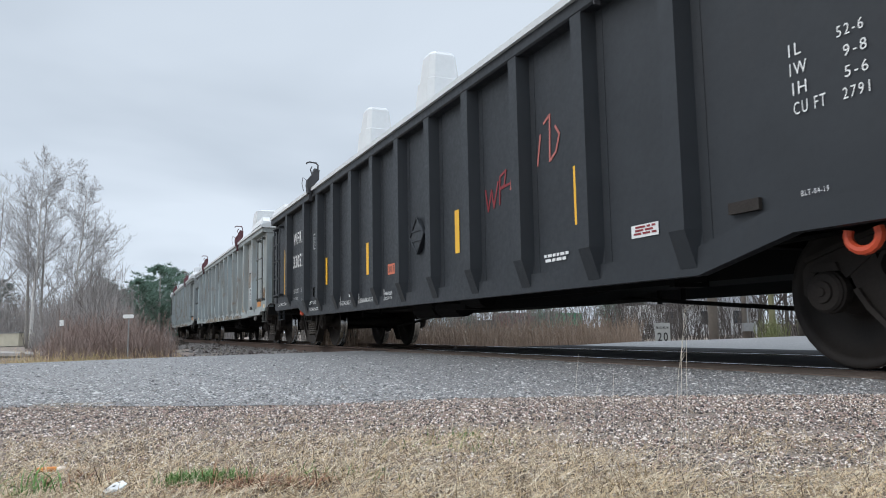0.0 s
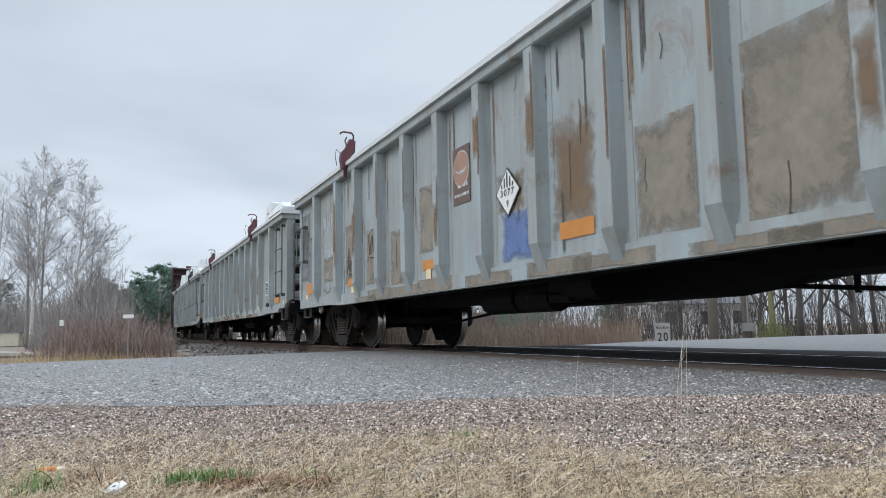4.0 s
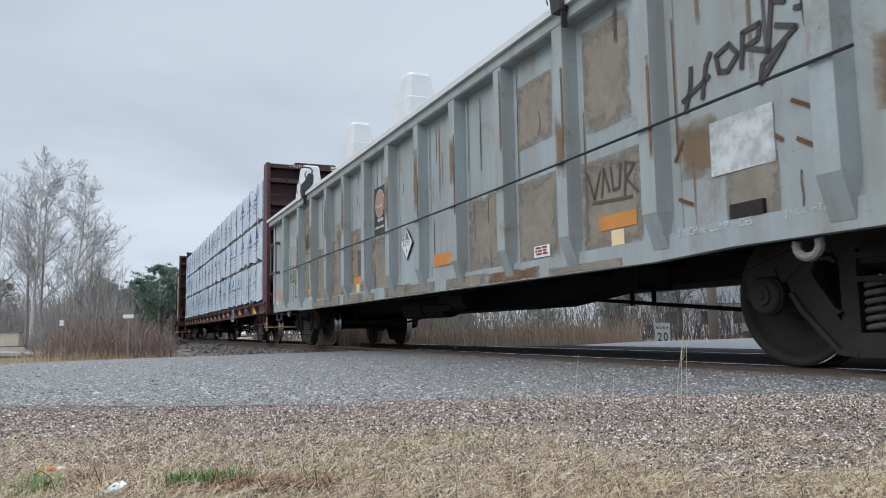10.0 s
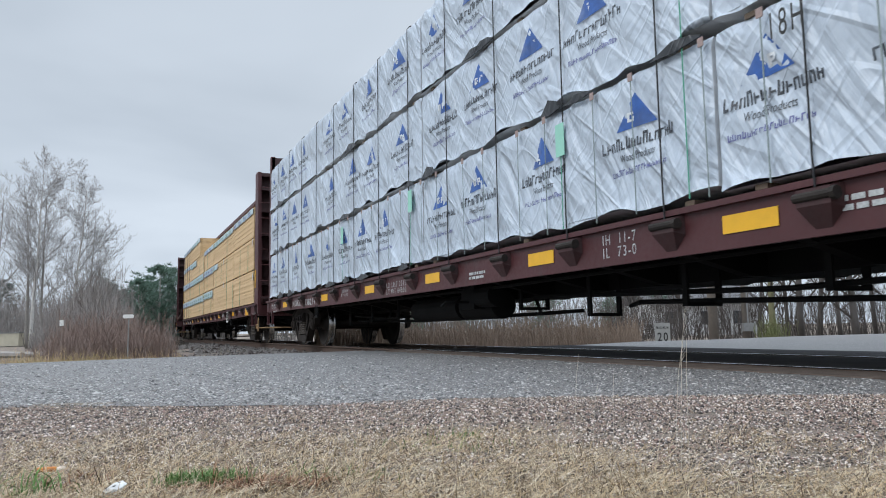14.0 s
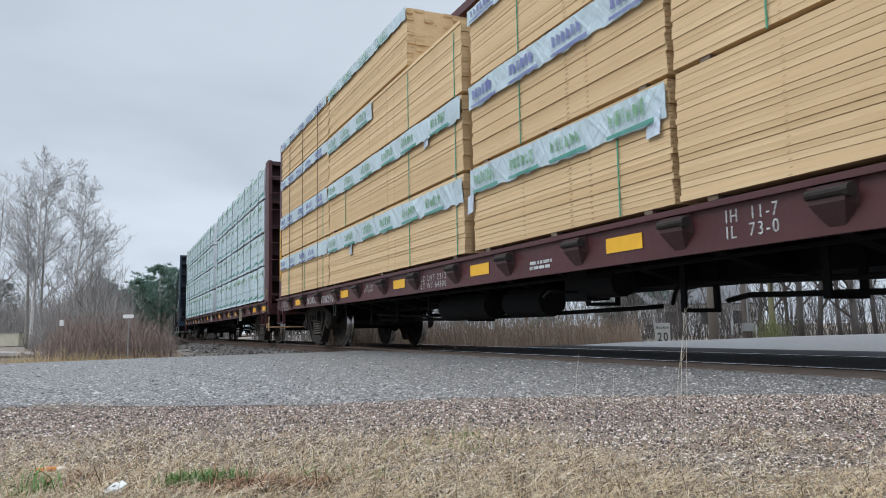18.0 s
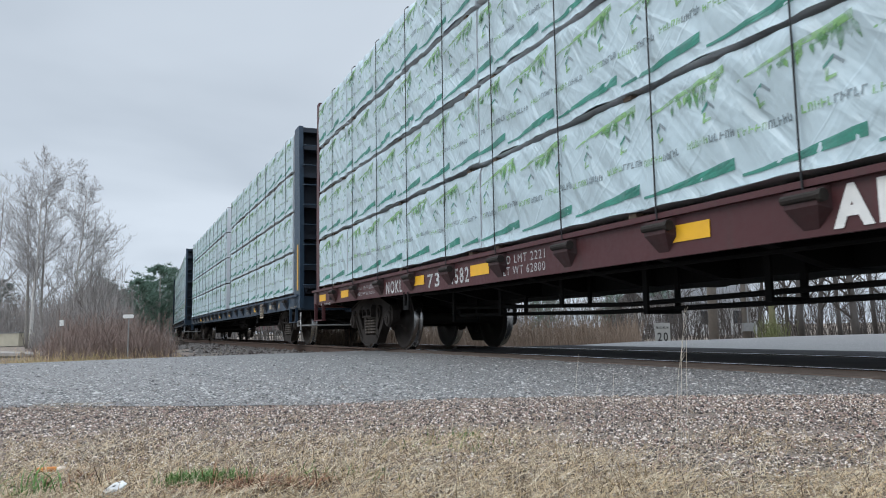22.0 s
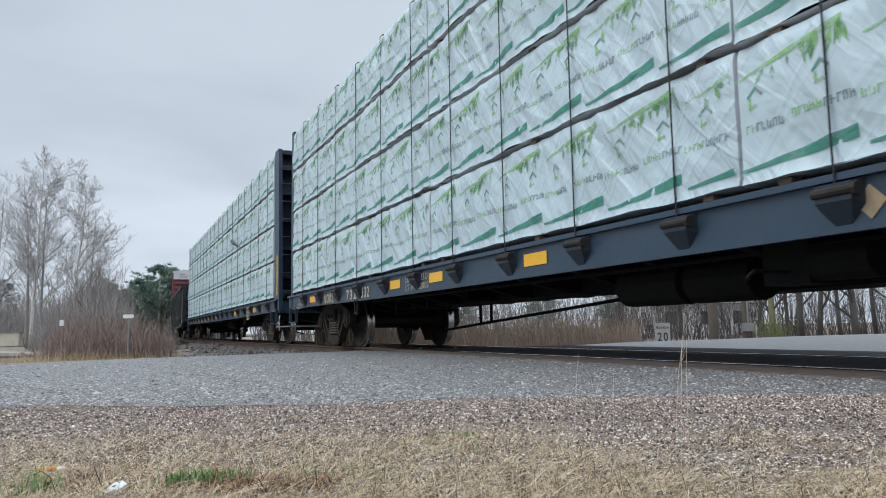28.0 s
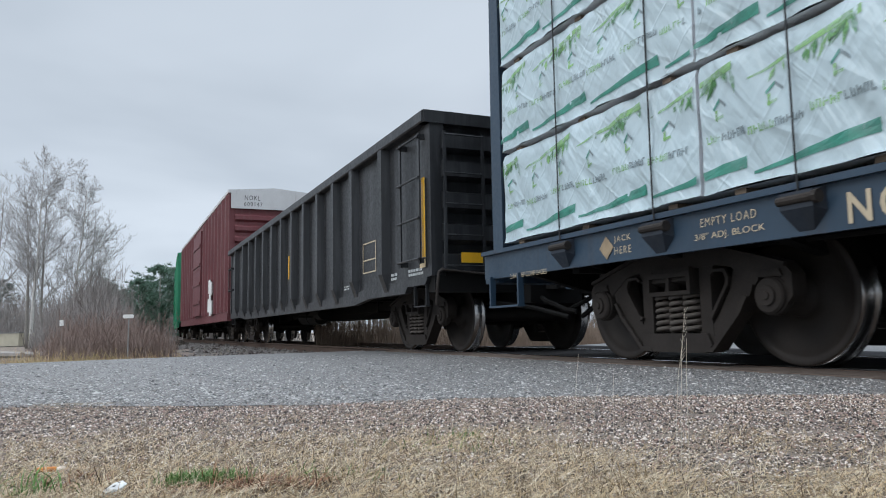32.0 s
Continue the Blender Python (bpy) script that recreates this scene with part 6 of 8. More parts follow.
TAGS = {  # strokes of the sprayed tags, in their own unit box
    "star": [[(0.0, 0.66), (0.42, 0.62)], [(0.18, 0.98), (0.22, 0.5)], [(0.34, 0.92), (0.08, 0.5)]],
    "mi": [[(0.08, 0.08), (0.14, 0.50), (0.24, 0.18), (0.34, 0.52), (0.36, 0.12)], [(0.44, 0.5), (0.47, 0.1)], [(0.54, 0.08), (0.54, 0.54), (0.66, 0.16), (0.68, 0.56)],
           [(0.30, 0.04), (0.62, 0.02)], [(0.25, 0.0), (0.6, -0.06)]],
    "ring": [[(0.80, 0.10), (0.74, 0.34), (0.78, 0.62), (0.88, 0.66), (0.93, 0.40), (0.88, 0.12), (0.80, 0.10)], [(0.96, 0.36), (1.0, 0.42)], [(0.97, 0.24), (1.03, 0.26)]],
    "long": [[(0.0, 0.0), (0.05, 0.34), (0.06, 0.58)], [(-0.02, 0.16), (0.2, 0.36)], [(0.14, 0.10), (0.18, 0.52), (0.22, 0.66)],
             [(0.28, 0.34), (0.26, 0.58), (0.36, 0.66), (0.42, 0.48), (0.34, 0.32), (0.28, 0.36)],
             [(0.44, 0.28), (0.46, 0.72), (0.58, 0.74), (0.56, 0.56), (0.47, 0.52), (0.64, 0.34)], [(0.62, 0.34), (0.66, 0.94), (0.74, 0.86)], [(0.68, 0.62), (0.80, 0.50), (0.58, 0.22), (0.56, 0.0), (0.72, 0.36)],
             [(0.84, 1.0), (0.86, 0.48), (0.90, 0.40)], [(0.80, 0.72), (1.0, 0.64)]],
    "knot": [[(0.0, 0.9), (0.14, 0.2), (0.28, 0.86)], [(0.30, 0.2), (0.36, 0.9), (0.46, 0.3)], [(0.5, 0.9), (0.54, 0.3), (0.66, 0.32), (0.70, 0.92)], [(0.76, 0.1), (0.80, 0.9), (0.96, 0.8), (0.80, 0.5), (1.0, 0.12)], [(0.1, 0.1), (0.9, 0.02)]]}


def tag(c, key, x0, x1, z0, z1, r, mat, y=None, label="black sprayed tag stroke"):
    for st in TAGS[key]:
        spray(c, "graffiti", [[(x0 + (x1 - x0) * u, z0 + (z1 - z0) * v) for u, v in st]], r, SH - 0.004 if y is None else y, mat, label)


def dress_grey(c, number, weights, v):
    F, W = LETTER_FADED, LETTER_FADED
    rnd = random.Random(v)
    y = SH
    dx = 0.10 if v == 3 else 0.0
    T, R, S, G, L = STAIN_TAN, STAIN_RUST, STAIN_SOOT, STAIN_GREY, STAIN_PALE
    patches = {1: [(T, 4.46, 5.06, 0.82, 1.93), (T, 3.40, 4.14, 0.86, 1.95), (T, 5.62, 6.52, 1.50, 1.92), (R, 7.56, 8.10, 1.10, 1.42), (R, 1.27, 1.95, 1.00, 2.05), (T, 2.4, 3.0, 0.9, 1.7), (T, -6.22, -5.17, 1.13, 1.55),
                   (G, -8.0, -7.25, 1.25, 2.55), (T, -4.86, -4.12, 1.03, 1.95), (R, -4.7, -4.1, 1.45, 1.95), (R, -7.74, -7.33, 1.62, 2.30), (G, -7.32, -6.60, 1.05, 2.06), (T, -3.8, -3.2, 0.95, 1.75), (T, -2.75, -2.1, 0.85, 1.6), (T, -1.7, -1.1, 1.2, 2.0), (R, 0.3, 0.85, 1.35, 1.75), (R, 5.4, 5.5, 1.4, 2.5)],
               2: [(R, 4.45, 5.10, 1.28, 1.66), (R, 3.50, 4.00, 1.15, 1.55), (T, 1.30, 1.84, 1.22, 2.24), (T, -1.88, -1.12, 1.08, 1.78), (T, -0.78, -0.06, 0.77, 1.57), (T, -2.82, -2.08, 1.24, 1.48), (T, -2.60, -2.20, 1.44, 1.79),
                   (T, -3.90, -3.30, 0.93, 1.62), (G, 0.36, 0.74, 1.20, 1.58), (R, -7.86, -7.44, 1.22, 2.12), (T, -5.96, -5.62, 1.04, 1.52), (T, -6.26, -5.28, 0.84, 1.03), (T, -4.9, -4.25, 1.2, 1.75), (R, 2.4, 2.9, 1.1, 1.6), (S, -7.0, -6.9, 1.2, 2.5), (L, 3.4, 4.1, 0.8, 1.1)],
               3: [(T, 4.40, 5.12, 0.86, 1.57), (T, 4.47, 5.05, 1.78, 2.62), (T, 3.38, 4.06, 0.86, 1.60), (T, 3.4, 4.0, 1.9, 2.5), (T, 2.32, 3.02, 0.86, 1.62), (T, -0.85, -0.02, 0.80, 1.62), (T, -1.90, -1.07, 0.80, 1.84), (T, -2.95, -2.12, 0.80, 1.80),
                   (T, -4.00, -3.17, 0.80, 1.76), (R, -2.8, -2.2, 1.2, 2.1), (T, -5.04, -4.22, 0.95, 2.62), (T, -6.34, -5.20, 1.30, 1.66), (T, -5.86, -5.36, 0.98, 1.30), (R, 6.9, 7.3, 1.3, 1.7), (R, 5.5, 5.9, 1.2, 1.6), (R, -1.6, -1.1, 1.1, 1.5), (T, 5.9, 6.3, 0.85, 1.25),
                   (R, -7.2, -6.8, 0.95, 1.5), (R, -4.8, -4.3, 1.2, 1.7)]}[v]
    for k, (m, x0, x1, z0, z1) in enumerate(patches):
        stain(c, m, x0, x1, z0, z1, y=y - 0.0004 - 0.0005 * (k % 3))
    # rusty faces of some side posts
    for k in range(-5, 6):
        x = 0.09 + 1.048 * k
        if rnd.random() < (0.75 if v == 3 else 0.6):
            zt = rnd.uniform(1.7, 2.68)
            stain(c, R, x - 0.072, x + 0.066, max(1.16, zt - rnd.uniform(0.5, 1.4)), zt, y=-1.6022)
    # rust bleeding from the edges of the posts, grime on the sill
    for k in range(-5, 6):
        x = 0.09 + 1.048 * k
        for e in (-0.15, 0.175):
            if rnd.random() < 0.7:
                z0 = rnd.uniform(0.86, 1.9)
                stain(c, STAIN_EDGE, x + e - 0.009, x + e + 0.009, z0, min(2.72, z0 + rnd.uniform(0.4, 1.5)), y=y - 0.0026)
        if rnd.random() < 0.8:
            z0 = rnd.uniform(1.05, 1.9)
            stain(c, STAIN_EDGE, x + 0.035, x + 0.066, z0, min(2.7, z0 + rnd.uniform(0.5, 1.3)), y=-1.6035)
        a = x + rnd.uniform(-0.3, 0.3)
        if abs(a) < 4.6:
            stain(c, STAIN_EDGE if rnd.random() < 0.25 else T, a - 0.5, a + 0.5, 0.715, 0.715 + rnd.uniform(0.06, 0.16), y=-1.512)
    for k in range(34):
        x, l, w = rnd.uniform(-7.9, 7.9), rnd.uniform(0.3, 1.1), rnd.uniform(0.012, 0.038)
        z = rnd.choice((2.7, 2.7, 2.72, rnd.uniform(1.3, 1.7)))
        stain(c, S if k % 3 else R, x - w * 0.6, x + w * 0.6, max(0.86, z - l), z, y=y - 0.0020)
    lettering("MHFX", F, c, -6.24, -5.36, 2.05, 2.29, y - 0.0034, bold=0.015)
    lettering(number, F, c, -6.17, -5.40, 1.56, 1.81, y - 0.0034, bold=0.015)
    lettering("LD LMT", F, c, -6.24, -5.88, 1.21, 1.30, y - 0.0034)
    lettering(weights[0], F, c, -5.68, -5.37, 1.20, 1.29, y - 0.0034)
    lettering("LT WT", F, c, -6.24, -5.91, 1.06, 1.14, y - 0.0034)
    lettering(weights[1], F, c, -5.64, -5.36, 1.05, 1.13, y - 0.0034)
    lettering("JACK HERE", F, c, -6.16, -5.97, 0.85, 0.89, y - 0.0034)
    lettering("2 INCH HF COMP SHOES", F, c, -5.87, -5.27, 0.84, 0.89, y - 0.0034)
    lettering("LIFT HERE", W, c, -7.00, -6.71, 0.80, 0.85, y - 0.034)
    lettering("JACK HERE", W, c, 6.35, 6.66, 0.85, 0.90, y - 0.034)
    lettering("2 INCH HF COMP SHOES", W, c, 5.50, 6.12, 0.85, 0.90, y - 0.034)
    lettering("IL  52-", W, c, 7.0, 7.5, 1.34, 1.40, y - 0.0034)
    lettering("CU FT  2743", W, c, 7.0, 7.6, 1.21, 1.28, y - 0.0034)
    if v == 3:
        decal(c, "data_plate", 5.80, 6.29, 1.19, 1.53, y - 0.003, LETTER_FADED, "whitewashed data plate")
        decal(c, "plate_field", 5.83, 6.26, 1.22, 1.50, y - 0.0038, CREAM_GREY, "", 0.002)
    else:
        plate(c, 5.79, 6.26, 1.18, 1.51, y - 0.003)
    for x0, x1, z0, z1 in ((6.98, 7.46, 0.95, 1.14), (4.61, 5.06, 1.00, 1.11), (1.40, 1.88, 1.00, 1.14), (-1.62 - dx, -1.18 - dx, 0.99, 1.10), (-4.72, -4.26, 0.98, 1.10), {1: (-7.45, -6.95, 0.99, 1.20), 2: (-7.98, -7.48, 0.99, 1.17), 3: (-7.46, -6.98, 1.04, 1.22)}[v]):
        decal(c, "reflector", x0, x1, z0, z1, y - 0.003, ORANGE, "dull orange reflector patch")
    for x in (4.76, -1.52 - dx, -4.56, {1: -7.55, 2: -7.72, 3: -7.66}[v], 7.81):
        decal(c, "sticker", x, x + 0.15, 0.875, 0.99, y - 0.003, CREAM, "cream sticker")
    if v > 1:
        decal(c, "notice", 3.64, 3.90, 0.89, 0.99, y - 0.003, LETTER_WHITE, "white notice sticker")
        bars(c, 3.66, 3.88, 0.90, 0.98, 3, y - 0.007, GRAFFITI_RED, 12)
    emblem_panel(c, *{1: (-0.70, -0.28, 1.62, 2.24), 2: (-0.66, -0.21, 1.60, 2.27), 3: (-0.73, -0.27, 1.63, 2.30)}[v], y - 0.003, EMBLEM_TAN, FRAME_BLACK if v > 1 else EMBLEM_BROWN)
    un_placard(c, *{1: (0.54, 1.56, 0.24), 2: (0.54, 1.81, 0.23), 3: (0.555, 1.37, 0.21)}[v], y - 0.012)
    if v == 1:
        stain(c, BLUE_SMEAR, 0.38, 0.93, 0.90, 1.36, "blue paint smear", y - 0.005)
        tag(c, "star", -4.80, -4.27, 1.16, 1.60, 0.010, GRAFFITI_BLACK)
        tag(c, "mi", -4.80, -4.27, 1.16, 1.60, 0.013, GRAFFITI_BLACK)
        tag(c, "ring", -4.80, -4.27, 1.16, 1.60, 0.011, GRAFFITI_BLACK)
        tag(c, "knot", -3.7, -3.2, 1.3, 1.7, 0.008, GRAFFITI_BLACK)
        spray(c, "graffiti", [[(-6.25, 1.02), (-6.1, 1.0), (-6.02, 0.94), (-5.85, 0.98), (-5.76, 1.04)]], 0.006, y - 0.0038, GRAFFITI_BLACK, "black sprayed stroke")
    if v == 2:
        for st in ([(-5.52, 2.08), (-5.50, 1.96), (-5.44, 1.84), (-5.34, 1.74), (-5.22, 1.68)], [(-5.50, 1.78), (-5.46, 1.66), (-5.40, 1.54), (-5.30, 1.42)], [(-5.55, 1.55), (-5.50, 1.35)], [(4.5, 1.98), (4.58, 1.86)], [(5.42, 1.95), (5.60, 1.98)], [(5.44, 1.6), (5.5, 1.8)]):
            spray(c, "rust_run", [st], 0.0036, y - 0.0038, RUST)
    if v == 3:
        decal(c, "green_mark", -6.10, -6.0, 1.34, 1.385, y - 0.003, GREEN_STRAP, "small bright green paint mark")
        tag(c, "long", 5.60, 6.70, 1.66, 2.14, 0.016, GRAFFITI_BLACK)
        tag(c, "knot", 4.48, 5.08, 1.20, 1.50, 0.012, STAIN_BLACK)
        tag(c, "knot", -4.95, -4.5, 1.75, 2.2, 0.010, GRAFFITI_BLACK)
        for st in ([(5.48, 1.36), (5.56, 1.48)], [(6.2, 1.4), (6.34, 1.3)], [(6.42, 1.5), (6.56, 1.42)], [(6.44, 1.28), (6.54, 1.22)], [(5.5, 1.1), (5.62, 1.05)], [(5.85, 1.3), (6.05, 1.22)], [(0.9, 1.3), (1.02, 1.18)]):
            spray(c, "rust_run", [st], 0.012, y - 0.0038, RUST)
        g = Geo()
        g.tube([(-6.44, -1.615, 1.55), (-3.0, -1.615, 1.575), (0.0, -1.615, 1.57), (3.0, -1.615, 1.58), (6.9, -1.615, 1.62)], 0.010, 6)
        part("cable", g, STRAP, c, "black cable along the side posts")
    # thin crooked drips and scratches
    for k in range(34):
        x, z, l = rnd.uniform(-7.8, 7.8), rnd.uniform(1.05, 2.5), rnd.uniform(0.08, 0.5)
        if rnd.random() < 0.3:
            a = rnd.uniform(0.3, 2.8)
            pts = [(x, z), (x + 0.25 * l * math.cos(a), z + 0.25 * l * math.sin(a)), (x + 0.5 * l * math.cos(a + 0.3), z + 0.5 * l * math.sin(a + 0.3))]
        else:
            pts = [(x + rnd.uniform(-0.012, 0.012), max(0.88, z - l * q / 5)) for q in range(6)]
        spray(c, "rust_run", [pts], rnd.uniform(0.0018, 0.0045), y - 0.0036, RUST if k % 3 else STAIN_BLACK)
    hook(c, 6.42, 0.70, -1.44, HOOK_GREY, 0.075)
    hook(c, -6.58, 0.70, -1.44, HOOK_GREY, 0.075)
    cx = 0.0 if v == 1 else -0.075
    for x0, x1, z0, z1 in ((-6.93, -6.66, 1.01, 1.03), (-6.93, -6.66, 1.18, 1.20), (-6.93, -6.91, 1.01, 1.20), (-6.68, -6.66, 1.01, 1.20), (-6.93, -6.66, 1.10, 1.115)):
        decal(c, "card_frame", x0 + cx, x1 + cx, z0, z1, y, UNDER, "", 0.02)
    decal(c, "card_holder", 5.95, 6.20, 0.90, 0.99, y, TRUCK, "small steel card holder", 0.03)


GRAFFITI_PINK = plain("pale_red_spray", (0.40, 0.12, 0.10), 0.6, var=0.3, scale=20)
RED_ORANGE = plain("red_orange_panel", (0.55, 0.14, 0.07), 0.55, var=0.15, scale=8)
CREAM_GREY = plain("whitewash_panel", (0.42, 0.43, 0.42), 0.7, var=0.2, scale=6)
EMBLEM_TAN = plain("emblem_tan_print", (0.34, 0.20, 0.14), 0.6, var=0.25, scale=4)
EMBLEM_GOLD = plain("faded_gold_decal", (0.24, 0.17, 0.07), 0.6, var=0.3, scale=20)
EMBLEM_BROWN = plain("faded_brown_panel", (0.13, 0.085, 0.07), 0.7, var=0.3, scale=6)
BLUE_SMEAR = stain_mat("blue_smear", (0.10, 0.16, 0.36), (0.18, 0.26, 0.46), 0.8, 5.0, 0.4)
STAIN_BLACK = plain("thin_black_spray", (0.075, 0.06, 0.05), 0.7, var=0.3, scale=20)
dress_black(CARS[0])
dress_grey(CARS[1], "5660", ("219000", "67000"), 1)
dress_grey(CARS[2], "5672", ("219300", "66700"), 2)
dress_grey(CARS[3], "5613", ("219300", "66700"), 3)
g = Geo()
g.prism([(-0.24, 1.25), (0.0, 1.01), (0.24, 1.25), (0.0, 1.49)], "x", 8.34, 8.345)
p = part("placard", g, FRAME_BLACK, CARS[1], "hazard diamond on the car end")
p.location.y = -0.51
p.location.z = 0.06
g = Geo()
g.prism([(-0.21, 1.25), (0.0, 1.04), (0.21, 1.25), (0.0, 1.46)], "x", 8.345, 8.348)
part("placard_face", g, LETTER_WHITE, p)
g = Geo()
for k in range(-2, 3):
    g.box(8.348, 8.350, k * 0.055 - 0.012, k * 0.055 + 0.012, 1.30, 1.43 - abs(k) * 0.045)
part("placard_bar", g, FRAME_BLACK, p)
lettering("3077", FRAME_BLACK, CARS[1], 0, 0.24, 0, 0.07, 0, bold=0.03, face=90).location = (8.352, -0.51, 1.305)
lettering("9", FRAME_BLACK, CARS[1], 0, 0.04, 0, 0.06, 0, bold=0.02, face=90).location = (8.352, -0.51, 1.18)

FS = -1.384


REFLECT = {4: (7.18, 3.68, 1.28, -1.20, -3.60, -6.2, -9.6), 5: (6.97, 3.60, 1.19, -1.22, -3.62, -6.2, -9.6), 6: (9.43, 6.13, 4.42, 2.1, -1.58, -4.66, -6.40, -9.63, -11.05, 10.84),
           7: (6.19, 1.38, -1.10, -3.45, -7.36), 8: (8.1, 3.5, -1.32, -3.6, -5.0, -9.59), 9: (8.08, 4.65, 0.06, -2.38, -6.02)}
# rear lettering of the four newer flat cars: owner's mark, two halves of the number, weights
MARKS = {6: (-7.36, -5.85, -5.20, -3.92), 7: (-8.36, -6.85, -6.18, -5.08), 8: (-8.53, -7.11, -6.30, -4.4), 9: (-7.34, -5.45, -4.80, -3.66)}


def dress_flat(k, mark, number, tone):
    c, old = CARS[k], k < 6
    for x in REFLECT[k]:
        z = 0.845 if k > 6 else 0.84
        decal(c, "reflector", x, x + (0.43 if k < 7 else 0.40), z, z + 0.115, FS, YELLOW, "yellow reflector patch")
    if old:
        decal(c, "reflector", 9.74 if k == 4 else 9.60, 10.2 if k == 4 else 10.1, 0.795, 0.995, FS, YELLOW, "large yellow reflector patch")
    if k in (7, 8, 9):
        decal(c, "edge_strip", 11.39, 11.49, 1.15, 2.1, -1.385, YELLOW, "yellow reflective edge strip")
    y = FS - 0.003
    if old:
        lettering(mark, tone, c, -8.58, -7.88, 0.82, 0.95, y, bold=0.02)
        lettering(number, tone, c, -7.50, -6.66, 0.80, 0.93, y, bold=0.02)
        lettering("EMPTY LOAD", tone, c, -10.90, -10.46, 0.90, 0.96, y)
        lettering("1/4\" ADJ. BLOCK", tone, c, -10.96, -10.37, 0.835, 0.885, y)
        lettering("RETAIN", tone, c, -4.82, -4.50, 0.92, 0.97, y)
        lettering("VALVE", tone, c, -4.80, -4.52, 0.86, 0.90, y)
        lettering("REL.", tone, c, -6.30, -6.14, 0.93, 0.97, y)
        lettering("ROD", tone, c, -6.30, -6.16, 0.87, 0.91, y)
        for ax, e in ((-4.90, 1), (-6.10, -1)):
            spray(c, "arrow", [[(ax + 0.07 * e, 0.925), (ax, 0.87)], [(ax + 0.03 * e, 0.872), (ax, 0.87), (ax + 0.008 * e, 0.90)]], 0.006, FS, tone)
        lettering("IH  11-7", tone, c, 2.43, 2.83, 0.905, 0.985, y)
        lettering("IL  73-0", tone, c, 2.43, 2.83, 0.805, 0.885, y)
        lettering("LD LMT 2212", tone, c, -2.62, -1.86, 0.87, 0.94, y)
        lettering("LT WT 64800", tone, c, -2.62, -1.86, 0.78, 0.85, y)
        bars(c, 0.0, 0.40, 0.79, 0.88, 2, FS, tone, 2)
        bars(c, 8.33, 8.90, 0.90, 0.95, 1, FS, tone, 1)
        bars(c, 6.45, 6.75, 0.82, 0.98, 3, FS, tone, 3)
        bars(c, 4.4, 4.95, 0.84, 0.94, 2, FS, tone, 3)
        jx, rx = 9.40, -8.9
    else:
        m0, m1, m2, m3 = MARKS[k]
        lettering(mark, tone, c, m0, m0 + 0.63, 0.785, 0.955, y, bold=0.02)
        cut = 3 if k == 8 else 2
        lettering(number[:cut], tone, c, m1, m1 + 0.18 * cut, 0.785, 0.95, y, bold=0.02)
        lettering(number[cut:], tone, c, m2, m2 + 0.125 * (6 - cut), 0.785, 0.955, y, bold=0.02)
        lettering("LD LMT 2221", tone, c, m3, m3 + 0.77, 0.90, 0.98, y)
        lettering("LT WT 62800", tone, c, m3, m3 + 0.77, 0.79, 0.87, y)
        ex = {6: -8.44, 7: -10.3, 8: -10.6, 9: -8.46}[k]
        lettering("EMPTY LOAD", tone, c, ex + 0.06, ex + 0.52, 0.91, 0.965, y)
        lettering("3/8\" ADJ. BLOCK", tone, c, ex, ex + 0.58, 0.815, 0.87, y)
        lettering("L 75-0", tone, c, 5.72, 6.08, 0.80, 0.88, y)
        lettering("IH 11-4", tone, c, 4.92, 5.30, 0.895, 0.97, y)
        lettering("IL 73-0", tone, c, 4.92, 5.30, 0.795, 0.87, y)
        if k == 7:
            lettering("DEFECT CARDS", tone, c, -2.42, -2.14, 0.955, 0.99, y)
            decal(c, "card_bracket", -2.40, -2.18, 0.83, 0.92, FS, TRUCK, "", 0.03)
        jx, rx = 8.78, (-8.68 if k == 6 else -9.32)
    for x in (jx, rx):
        lettering("JACK", tone, c, x, x + 0.2, 0.905, 0.965, y)
        lettering("HERE", tone, c, x, x + 0.2, 0.825, 0.88, y)
    if k > 6:
        for x in {7: (9.55, -1.95), 8: (9.55, 2.16), 9: (9.60, -9.42)}[k]:
            g = Geo()
            g.prism([(x - 0.09, 0.885), (x, 0.795), (x + 0.09, 0.885), (x, 0.975)], "y", FS - 0.003, FS)
            part("diamond_mark", g, MARK_TAN, c, "small tan diamond mark")
        decal(c, "card_plate", 8.45, 8.70, 0.85, 0.94, FS, CREAM_DULL, "dull tan card plate", 0.015)
    if k == 6:
        lettering("AI", LETTER_WHITE, c, -0.26, 0.06, 0.77, 1.0, y, bold=0.05)
        decal(c, "card_plate", -10.30, -10.0, 0.84, 0.97, FS, c_paint(c), "", 0.02)
        g = Geo()
        g.prism([(11.34 + 0.06 * math.cos(a), 1.30 + 0.09 * math.sin(a)) for a in (2 * math.pi * q / 14 for q in range(14))], "y", -1.386, -1.383)
        part("emblem", g, EMBLEM_GOLD, c, "faded round emblem")
    lettering("2 INCH HF COMP SHOES", tone, c, 10.7, 11.35, 0.79, 0.83, y)
    lettering("2 INCH HF COMP SHOES", tone, c, -10.96, -10.30, 0.755, 0.80, y)
    px = {4: 5.74, 5: 5.72, 6: 7.10}.get(k, 7.20)
    plate(c, px, px + 0.45, 0.66, 1.01, FS - 0.012, *((CREAM_DULL, PLATE_BROWN) if k > 5 else ()))
    decal(c, "plate_bracket", px + 0.1, px + 0.38, 0.70, 1.0, FS, c_paint(c), "", 0.012)
